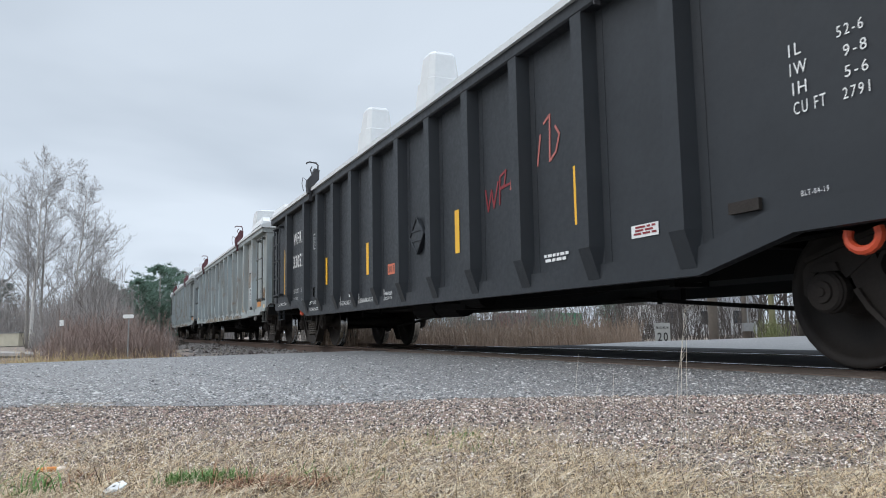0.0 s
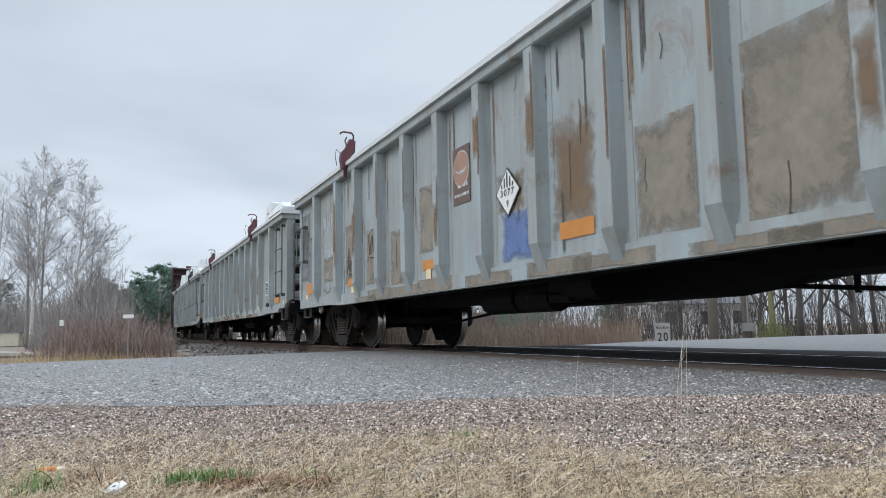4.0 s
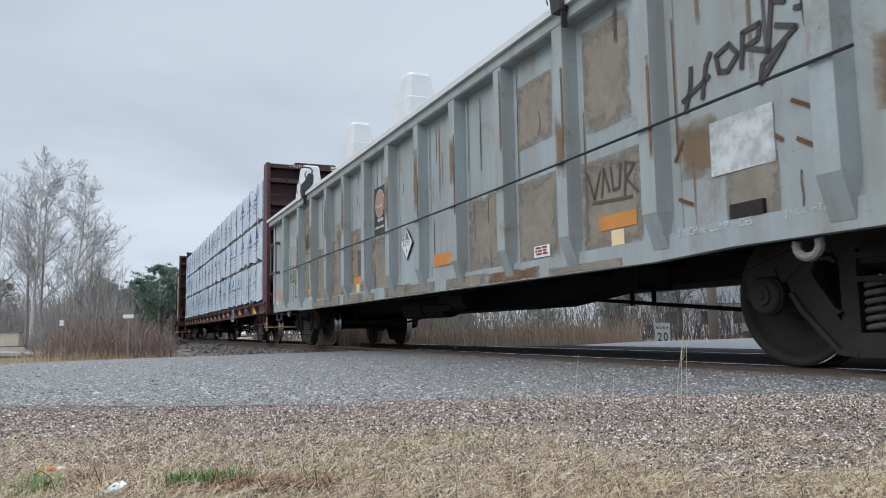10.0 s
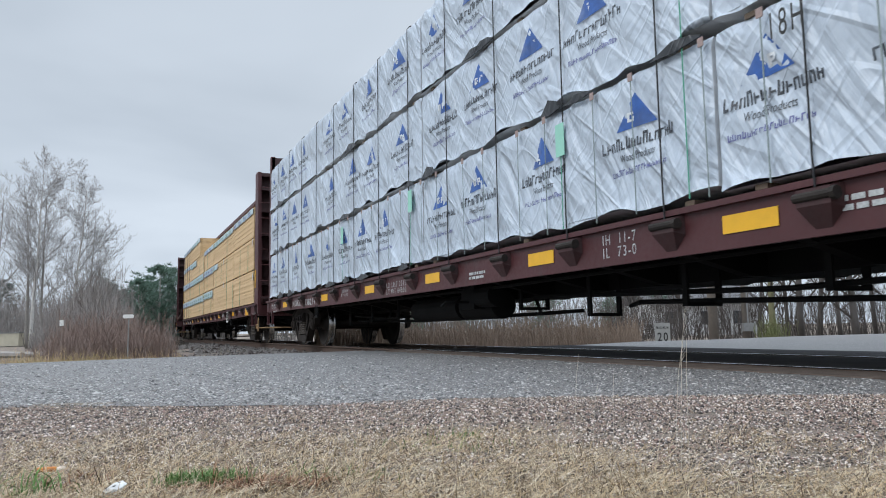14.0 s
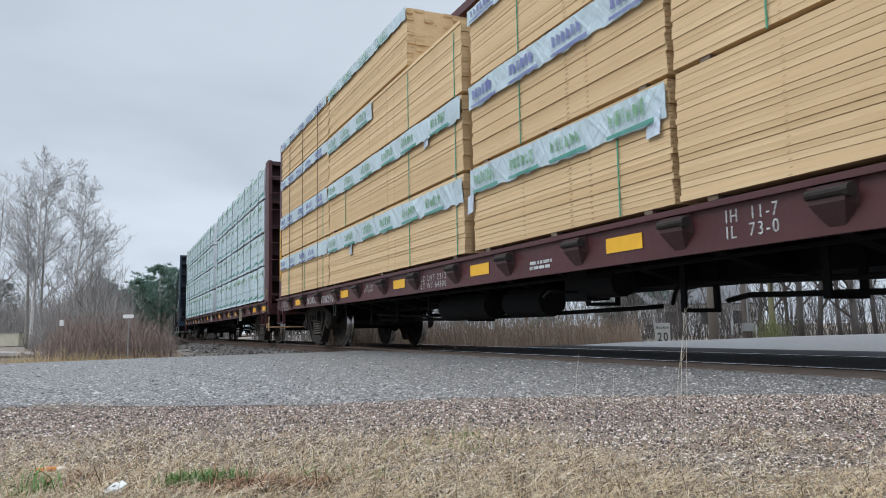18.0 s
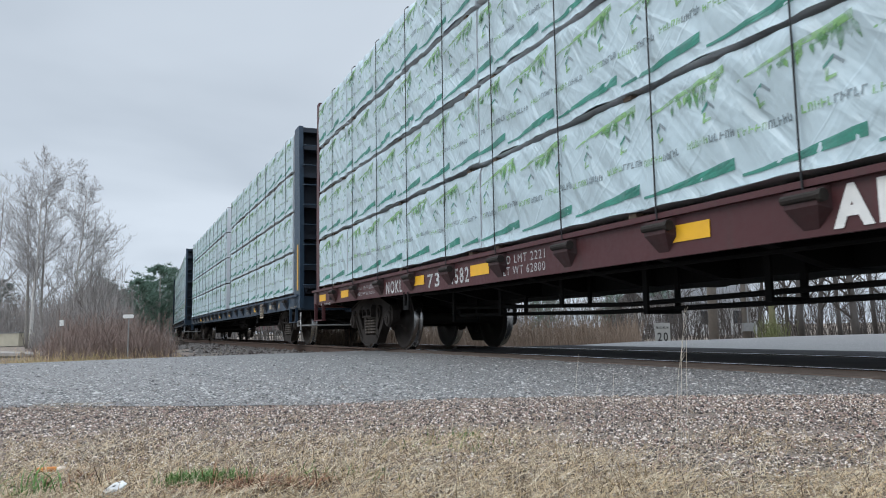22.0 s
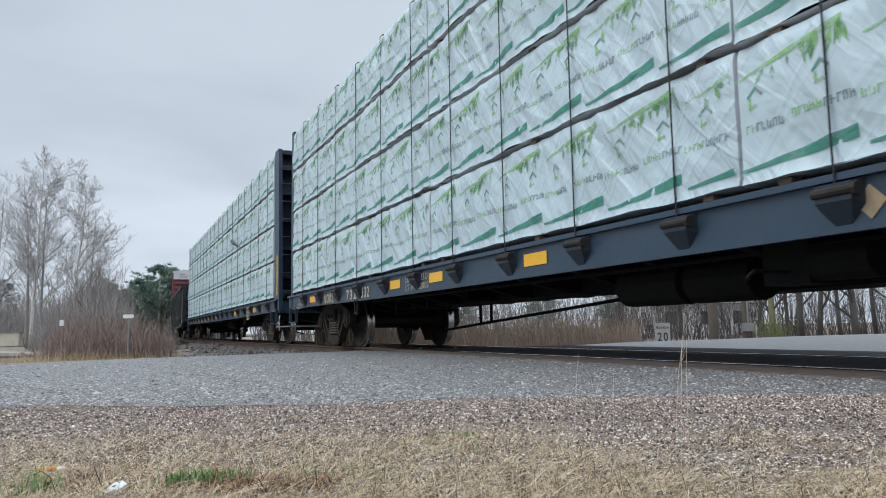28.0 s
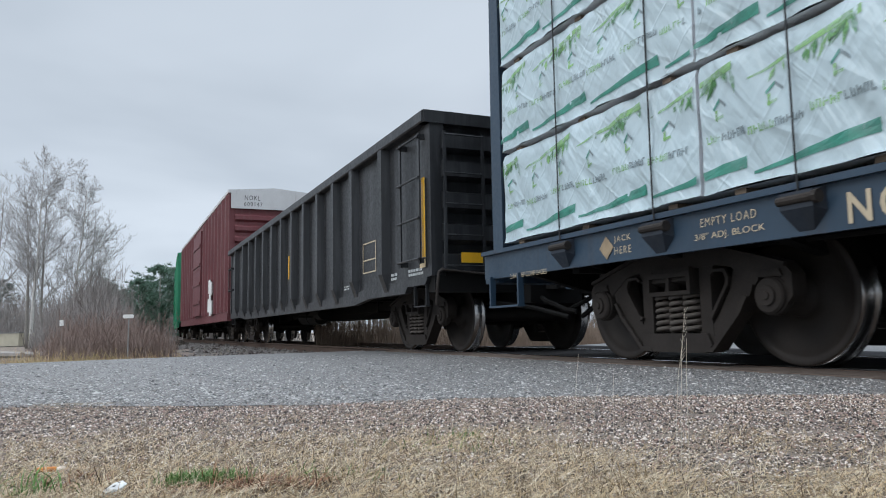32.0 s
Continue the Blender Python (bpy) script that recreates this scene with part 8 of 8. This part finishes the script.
def plant_far_side():
    T = math.tan(radians(61.63 / 2))

    def at(px, depth):
        return (px - 784) / 784 * T * depth, depth

    def weeds(rnd):
        px = rnd.uniform(560, 1130)
        dep = rnd.uniform(17.5, 27)
        x, y = at(px, dep)
        return x, y, 0.8 + 0.3 * rnd.random()
    thicket("weeds", "tall dry brown weeds beyond the railway", weeds, 0.45, 1.15, 6000, WEED, 51, 0.5, 2, "weeds")

    def scrub(rnd):
        px = rnd.uniform(1080, 1700)
        dep = rnd.uniform(31, 44)
        x, y = at(px, dep)
        return x, y, 1.0
    thicket("brush", "leafless roadside scrub beyond the railway", scrub, 0.6, 3.4, 1300, SCRUB_DARK, 52, 1.3, 3)

    def woods(rnd):
        px = rnd.uniform(450, 1200)
        dep = rnd.uniform(48, 75)
        x, y = at(px, dep)
        return x, y, 1.0
    thicket("far_woods", "grey leafless woods beyond the weeds", woods, 2.0, 5.0, 1500, SCRUB, 53, 1.1, 3, "woods")
    for k, (px, dep, r) in enumerate(((1366, 29, 0.15), (1414, 30, 0.15), (1446, 33, 0.13), (1484, 31, 0.10), (1511, 28, 0.16), (1546, 34, 0.11), (1392, 38, 0.12), (1600, 32, 0.18), (1340, 42, 0.13), (1650, 36, 0.2), (1205, 46, 0.14))):
        x, y = at(px, dep)
        bare_tree(x, y, 7.0 + (k * 3) % 4, 400 + k, BARK_OLIVE if k in (0, 9) else BARK_DARK, 3, 0.03 * ((k % 3) - 1), label="bare dark roadside tree", name="tree", r=r, twig=SCRUB_DARK, limbs=16, low=0.12)
    for k, (px, dep, h, w) in enumerate(((1160, 60, 4.2, 3.0), (1085, 66, 4.0, 3.2), (960, 70, 4.4, 3.6), (820, 72, 4.0, 3.4), (700, 70, 4.2, 3.2))):
        x, y = at(px, dep)
        evergreen(x, y, h, w, 350 + k)

    def shoots(rnd):
        px = rnd.gauss(1362, 14)
        x, y = at(px, rnd.uniform(24, 27))
        return x, y, 1.0
    thicket("shrub", "young yellow-green shrub at the far roadside", shoots, 0.4, 1.1, 150, SHOOT, 54, 0.8, 3, "shrub")
    # poles
    for px, dep, r, h in ((1260, 27, 0.18, 7.2), (1318, 27, 0.14, 7.0)):
        x, y = at(px, dep)
        ob = thing("utility_pole", "grey weathered wooden utility pole", "pole", "utility poles", m=pose(x, y, ground_z(x, y) - 0.1))
        g = Geo()
        g.tube([(0, 0, 0), (0, 0, h)], r, 12, r * 0.75)
        part("shaft", g, WOOD_POLE, ob, smooth=True)
        if px > 1300:
            g = Geo()
            g.box(-0.22, 0.22, -r - 0.2, -r + 0.02, 0.55, 0.85)
            g.tube([(0, -r - 0.03, 0.85), (0, -r - 0.03, 3.0)], 0.03, 8)
            part("meter_box", g, STEEL, ob, "grey metal meter box with conduit")
    # speed board
    x, y = at(1170, 21.5)
    z = ground_z(x, y)
    ob = thing("speed_sign", "white speed limit sign with black figures", "sign", m=pose(x, y, z + 0.17, rz=0))
    g = Geo()
    g.box(-0.22, 0.22, 0.0, 0.012, 0.02, 0.60)
    part("sign_plate", g, SIGN_DULL, ob)
    g = Geo()
    g.box(-0.03, 0.03, 0.014, 0.05, -0.4, 0.62)
    part("post", g, STEEL, ob)
    lettering("20", LETTER_BLACK, ob, -0.15, 0.15, 0.08, 0.33, -0.006, bold=0.02)
    lettering("MAXIMUM", LETTER_BLACK, ob, -0.17, 0.17, 0.43, 0.51, -0.006, bold=0.01)
    # house between the trees
    x, y = at(1215, 62)
    ob = thing("house", "grey house with a low gable roof among trees", "house", m=pose(x, y, ground_z(x, y) - 0.1, rz=8))
    g = Geo()
    g.box(-4.5, 4.5, -3, 3, 0, 2.6)
    part("wall", g, WHITE_ROOF, ob)
    g = Geo()
    g.prism([(-3.5, 2.5), (0, 4.1), (3.5, 2.5), (3.5, 2.62), (0, 4.25), (-3.5, 2.62)], "x", -4.9, 4.9)
    part("roof", g, plain("grey_shingle", (0.12, 0.12, 0.125), 0.9), ob)
    for wx in (-2.8, 0.2, 2.9):
        g = Geo()
        g.box(wx - 0.5, wx + 0.5, -3.04, -2.99, 1.0, 2.0)
        part("window", g, plain("dark_window_glass", (0.03, 0.035, 0.04), 0.1), ob)


plant_far_side()


def roadside():
    T = math.tan(radians(61.63 / 2))

    def at(px, depth):
        return (px - 784) / 784 * T * depth, depth
    # small white board on a post
    x, y = at(230, 20.0)
    z = ground_z(x, y)
    ob = thing("track_sign", "small blank white board on a thin steel post", "sign", m=pose(x, y, -0.06))
    g = Geo()
    c = 0.03
    g.prism([(-0.15, 0.80 + c), (-0.15 + c, 0.80), (0.15 - c, 0.80), (0.15, 0.80 + c), (0.15, 0.90 - c), (0.15 - c, 0.90), (-0.15 + c, 0.90), (-0.15, 0.90 - c)], "y", -0.008, 0.008)
    part("board", g, LETTER_WHITE, ob)
    g = Geo()
    g.box(-0.014, 0.014, 0.01, 0.035, -0.3, 0.86)
    part("post", g, STEEL, ob)
    # cream trailer at the edge of the woods
    x, y = at(38, 62)
    ob = thing("trailer", "cream metal trailer standing low behind brush", "trailer", m=pose(x, y, -0.42))
    g = Geo()
    g.box(-7.0, 0.0, 0, 2.4, 0.0, 1.05)
    for k in range(12):
        g.box(-6.9 + k * 0.58, -6.84 + k * 0.58, -0.02, 0.0, 0.05, 1.0)
    part("body", g, CREAM_WALL, ob)
    g = Geo()
    g.box(-7.05, 0.05, -0.05, 2.45, 1.05, 1.12)
    part("roof", g, STEEL, ob)
    rnd = random.Random(8)
    for k, (px, dep, w, h) in enumerate(((22, 24, 0.5, 0.28), (45, 25, 0.7, 0.22), (70, 26, 0.6, 0.2), (92, 24, 0.4, 0.25))):
        x, y = at(px, dep)
        g = Geo()
        g.tube([(-w, 0, h * 0.45), (-w * 0.3, 0.05, h * 0.5), (w, 0.02, h * 0.45)], h * 0.45, 7, h * 0.35)
        thing("log", "weathered grey log lying in dry grass", "log", "logs", m=pose(x, y, ground_z(x, y), rz=rnd.uniform(-30, 30)), data=g.mesh("log", BARK_GREY))
    x, y = at(113, 23)
    ob = thing("marker_box", "small pale box on a stake", "marker", m=pose(x, y, ground_z(x, y)))
    g = Geo()
    g.box(-0.05, 0.05, -0.04, 0.04, 1.02, 1.20)
    part("box", g, LETTER_WHITE, ob)
    g = Geo()
    g.box(-0.012, 0.012, -0.012, 0.012, -0.1, 1.02)
    part("stake", g, WOOD_POLE, ob)


CREAM_WALL = plain("cream_trailer_panel", (0.50, 0.46, 0.36), 0.7, var=0.15, scale=2)
roadside()


# ---- stones and grass before the camera ----
def stones(name, label, n, sampler, size, mats, seed, sink=0.3):
    """Loose stones, each a bent eight-sided lump; one object."""
    rnd = np.random.RandomState(seed)
    base = np.array([(1, 0, 0), (-1, 0, 0), (0, 1, 0), (0, -1, 0), (0, 0, 1), (0, 0, -1)], float)
    tri = ((0, 2, 4), (2, 1, 4), (1, 3, 4), (3, 0, 4), (2, 0, 5), (1, 2, 5), (3, 1, 5), (0, 3, 5))
    pr = random.Random(seed)
    v, f, idx = [], [], []
    for k in range(n):
        x, y = sampler(pr)
        s = size * math.exp(rnd.normal(0, 0.30))
        a = rnd.uniform(0, 6.283)
        p = base * s * rnd.uniform(0.6, 1.25, 3) * np.array((1, 1, 0.72)) + rnd.normal(0, 0.13 * s, (6, 3))
        c, q = math.cos(a), math.sin(a)
        px, py = p[:, 0] * c - p[:, 1] * q + x, p[:, 0] * q + p[:, 1] * c + y
        pz = p[:, 2] + ground_z(x, y) + s * (0.72 - sink)
        o = len(v)
        v += list(zip(px.tolist(), py.tolist(), pz.tolist()))
        f += [(o + i, o + j, o + m) for i, j, m in tri]
        idx += [pr.randrange(len(mats))] * 8
    return thing(name, label, "gravel", kind="stuff", data=mesh_of(name, v, f, mats, idx))


STONE_PALE = plain("pale_gravel", (0.70, 0.62, 0.56), 0.8, var=0.2, scale=30)
STONE_ROSE = plain("rosy_gravel", (0.31, 0.21, 0.175), 0.85, var=0.3, scale=30)
STONE_GREY = plain("grey_gravel", (0.19, 0.165, 0.155), 0.85, var=0.3, scale=30)
STONE_TAN = plain("tan_gravel", (0.32, 0.245, 0.18), 0.85, var=0.25, scale=30)
STONE_DARK = plain("dark_gravel", (0.055, 0.044, 0.040), 0.85, var=0.3, scale=30)


def front_gravel(r):
    if r.random() < 0.16:
        return r.uniform(-4.5, 2.2), r.uniform(-1.5, 2.7)
    y = r.triangular(1.0, 3.25, 2.95)
    return r.uniform(-0.68, 0.68) * y + r.gauss(0.0, 0.12), y


stones("gravel", "small rosy grey gravel on the road shoulder", 120000, front_gravel, 0.0029, [STONE_ROSE, STONE_GREY, STONE_TAN, STONE_ROSE, STONE_TAN, STONE_PALE, STONE_PALE, STONE_DARK, STONE_DARK, STONE_DARK], 61)


def edge_gravel(r):
    x = r.uniform(-2.6, 2.3)
    return x, 3.05 - 0.098 * x + r.uniform(-0.55, 0.06)


stones("gravel", "coarser gravel along the edge of the asphalt", 17000, edge_gravel, 0.0030, [STONE_ROSE, STONE_GREY, STONE_DARK, STONE_TAN, STONE_DARK], 62)


def bed_stone(r):
    s = r.uniform(-46, CROSS0 - 0.3)
    q = r.uniform(-1.4, 3.6)
    p, d, w = track_frame(s)
    c = p + w * q
    return c.x, c.y


stones("ballast", "grey crushed stone ballast along the track", 10500, bed_stone, 0.040, [BALLAST, BALLAST, STONE_DARK, BALLAST], 63)
stones("pebbles", "a few larger pale pebbles in the verge", 300, front_gravel, 0.0062, [STONE_TAN, STONE_ROSE], 64)


def blades(name, label, n, sampler, l0, l1, w, mats, seed, lie):
    """Grass blades as thin bent strips; lie 1: flat on the ground, 0: upright. One object."""
    rnd = random.Random(seed)
    v, f, idx = [], [], []
    for k in range(n):
        x, y = sampler(rnd)
        ln = rnd.uniform(l0, l1)
        a = rnd.uniform(0, 2 * math.pi)
        up = abs(rnd.gauss(0, 0.25)) if rnd.random() < lie else rnd.uniform(0.5, 1.4)
        d = Vector((math.cos(a), math.sin(a), 0))
        s = Vector((-d.y, d.x, 0.3)).normalized() * w * rnd.uniform(0.6, 1.3)
        p = Vector((x, y, ground_z(x, y) + (0.004 + 0.012 * rnd.random())))
        m = p + d * ln * 0.5 * math.cos(up) + Vector((0, 0, ln * 0.5 * math.sin(up) + 0.004))
        e = m + d * ln * 0.5 * math.cos(up * 0.55) + Vector((0, 0, ln * 0.5 * math.sin(up * 0.55)))
        o = len(v)
        v += [tuple(p - s), tuple(p + s), tuple(m - s * 0.8), tuple(m + s * 0.8), tuple(e)]
        f += [(o, o + 1, o + 3, o + 2), (o + 2, o + 3, o + 4)]
        j = rnd.randrange(len(mats))
        idx += [j, j]
    return thing(name, label, "grass", kind="stuff", data=mesh_of(name, v, f, mats, idx))


STRAW_PALE = plain("bleached_straw", (0.55, 0.46, 0.33), 0.8, var=0.25, scale=14)
STRAW_DARK = plain("rotting_straw", (0.13, 0.09, 0.058), 0.9, var=0.3, scale=14)


def verge(r):
    if r.random() < 0.34:
        return r.triangular(-4.5, 2.4, -0.3), r.triangular(-1.8, 2.5, 1.4)
    while True:
        y = 1.0 / r.uniform(1 / 2.75, 1 / 1.22) - abs(r.gauss(0.0, 0.10))
        x = r.uniform(-0.66, 0.64) * y + r.gauss(0.0, 0.16)
        # straw lies thick on one side and thins out over the gravel
        edge = 2.45 - 0.50 * max(0.0, x + 0.35)
        mat = 0.5 + 1.3 * noise.noise(Vector((x * 2.6, y * 2.6, 5.0))) + 2.2 * (edge - y) / edge - 0.35 * max(0.0, x)
        if r.random() < mat:
            return x, y


blades("dry_grass", "flattened dry straw-coloured grass on the verge", 50000, verge, 0.02, 0.065, 0.0007, [STRAW, STRAW_PALE, STRAW_DARK, STRAW], 71, 0.95)


def near_verge(r):
    while True:
        y = r.triangular(1.3, 2.2, 1.5)
        x = r.uniform(-0.64, 0.64) * y
        if r.random() < 0.75 - 0.5 * max(0.0, x) + 0.8 * noise.noise(Vector((x * 3, y * 3, 1.0))) - 0.5 * max(0.0, y - 1.6):
            return x, y


blades("long_grass", "long bleached dry grass stems tangled over the verge", 1300, near_verge, 0.05, 0.14, 0.0007, [STRAW_PALE, STRAW, STRAW_PALE, STRAW_DARK], 76, 0.90)
LEAF_RUST = plain("rusty_needle_litter", (0.27, 0.125, 0.07), 0.85, var=0.35, scale=30)


def tuft(cx, cy, rx, ry):
    return lambda r: (r.gauss(cx, rx), r.gauss(cy, ry))


blades("grass_tuft", "small tuft of fresh green grass", 900, tuft(-0.51, 1.595, 0.038, 0.02), 0.012, 0.034, 0.0013, [LIME], 72, 0.15)
blades("grass_tuft", "small tuft of fresh green grass", 70, tuft(-0.86, 1.51, 0.03, 0.015), 0.02, 0.035, 0.0013, [LIME], 73, 0.15)
blades("grass_tuft", "sparse pale green grass tuft", 90, tuft(0.053, 2.2, 0.045, 0.02), 0.02, 0.04, 0.0013, [LIME, STRAW], 74, 0.2)
blades("needle_litter", "rust-brown fallen needles and leaf scraps", 900, tuft(-0.39, 1.545, 0.09, 0.025), 0.02, 0.06, 0.0011, [LEAF_RUST, LEAF_RUST, STRAW_DARK], 77, 0.95)
blades("needle_litter", "rust-brown fallen needles and leaf scraps", 500, tuft(-0.82, 1.66, 0.10, 0.05), 0.02, 0.05, 0.0011, [LEAF_RUST, STRAW_DARK, STRAW], 78, 0.95)
blades("grass_tuft", "broad fresh green blades at the verge", 26, tuft(-0.83, 1.535, 0.045, 0.012), 0.05, 0.085, 0.0024, [LIME], 79, 0.0)
blades("grass_tuft", "sparse green blades mixed with straw", 160, tuft(-0.30, 1.60, 0.10, 0.03), 0.02, 0.05, 0.001, [LIME, STRAW], 92, 0.3)
blades("grass_tuft", "sparse green blades mixed with straw", 120, tuft(0.02, 1.95, 0.09, 0.04), 0.02, 0.05, 0.001, [LIME, STRAW, STRAW], 93, 0.3)
for k, (cx, cy) in enumerate(((0.10, 1.5), (0.42, 1.48), (-0.16, 1.5), (-0.60, 1.8), (0.33, 1.7), (0.66, 1.6), (-0.85, 1.7), (-0.35, 1.9), (0.75, 1.9))):
    blades("dry_tuft", "tuft of bleached upright dry grass", 16, tuft(cx, cy, 0.05, 0.05), 0.03, 0.085, 0.0006, [STRAW_PALE, STRAW], 80 + k, 0.2)


STALK = plain("grey_brown_stalk", (0.50, 0.45, 0.37), 0.8, var=0.2, scale=20)


def stem(px, y, top_z, lean, head, label="tall dry grass stalk with a seed head"):
    x = (px - 784) / 784 * math.tan(radians(61.63 / 2)) * y
    z0 = ground_z(x, y)
    ob = thing("grass_stalk", label, "grass", "grass stalks", m=pose(x, y, z0))
    h = top_z - z0
    g = Geo()
    g.tube([(0, 0, -0.01), (lean * 0.25, 0.0, h * 0.4), (lean * 0.6, 0.004, h * 0.75), (lean, 0.0, h)], 0.0006, 5, 0.0004)
    part("stalk", g, STALK, ob)
    if head:
        g = Geo()
        rnd = random.Random(int(px))
        for k in range(7):
            t = 0.80 + 0.2 * k / 7
            p = Vector((lean * t, 0, h * t))
            g.tube([p, p + Vector((rnd.uniform(-0.008, 0.008), rnd.uniform(-0.006, 0.006), 0.012))], 0.0005, 4, 0.0003)
        part("seed_head", g, STALK, ob)


stem(1008, 1.85, 0.212, 0.018, False)
stem(1190, 1.58, 0.315, 0.026, True)
stem(1180, 1.6, 0.245, 0.030, True)
stem(1205, 1.6, 0.25, 0.008, False)
stem(1075, 1.85, 0.175, 0.010, False)
stem(1040, 2.0, 0.13, 0.02, False)


def litter():
    x, y = -0.925, 1.77
    ob = thing("cigarette_butt", "orange cigarette filter lying in dry grass", "litter", m=pose(x, y, ground_z(x, y) + 0.016, rz=14))
    g = Geo()
    g.tube([(-0.020, 0, 0), (-0.017, 0, 0.001), (0.016, 0, 0.0014), (0.020, 0, 0)], 0.0058, 10)
    part("filter", g, plain("orange_filter", (0.62, 0.22, 0.05), 0.7, var=0.15, scale=60), ob)
    g = Geo()
    g.tube([(0.020, 0, 0), (0.038, 0.003, 0.001)], 0.0056, 8, 0.005)
    part("paper", g, STONE_PALE, ob)
    x, y = -0.665, 1.525
    ob = thing("crushed_wrapper", "crushed white plastic scrap with dark creases in the verge", "litter", m=pose(x, y, ground_z(x, y) + 0.016, ry=-22, rz=48))
    g = Geo()
    v, rnd = [], random.Random(2)
    for i in range(9):
        u = i / 8
        r = 0.011 + 0.006 * math.sin(math.pi * u) + 0.002 * rnd.uniform(-1, 1)
        for j in range(10):
            a = 2 * math.pi * j / 10
            k = r * (1.0 + 0.22 * math.sin(3 * a + 5 * u) + rnd.uniform(-0.12, 0.12))
            v.append((-0.026 + 0.052 * u, 0.8 * math.cos(a) * k, 0.5 * math.sin(a) * k))
    g.add(v, [(i * 10 + j, i * 10 + (j + 1) % 10, i * 10 + 10 + (j + 1) % 10, i * 10 + 10 + j) for i in range(8) for j in range(10)])
    part("scrap", g, plain("white_plastic", (0.60, 0.60, 0.59), 0.35, var=0.1, scale=50), ob)
    g = Geo()
    g.tube([(-0.012, -0.004, 0.0078), (0.004, -0.007, 0.0076), (0.016, -0.002, 0.0070), (0.008, 0.004, 0.0080), (-0.010, 0.003, 0.0078)], 0.0018, 5)
    part("crease", g, STRAP, ob)


litter()


def motions():
    times = [0.5 * k for k in range(65)]
    at = [rolled(t) for t in times]
    for ob, half in MOVERS:
        walk(ob, [(t, on_track(d - ob["a"], half)) for t, d in zip(times, at)])
        ob.pop("a")
    # wheels: a row for every 80 degrees of roll or less
    fine = [i * 32.0 / 480 for i in range(481)]
    turn = [math.degrees(rolled(t) / WHEEL_R) for t in fine]
    for w, x in WHEELS:
        walk(w, [(t, pose(x, 0, WHEEL_R, 0, a % 360.0, 0)) for t, a in zip(fine, turn)])


motions()
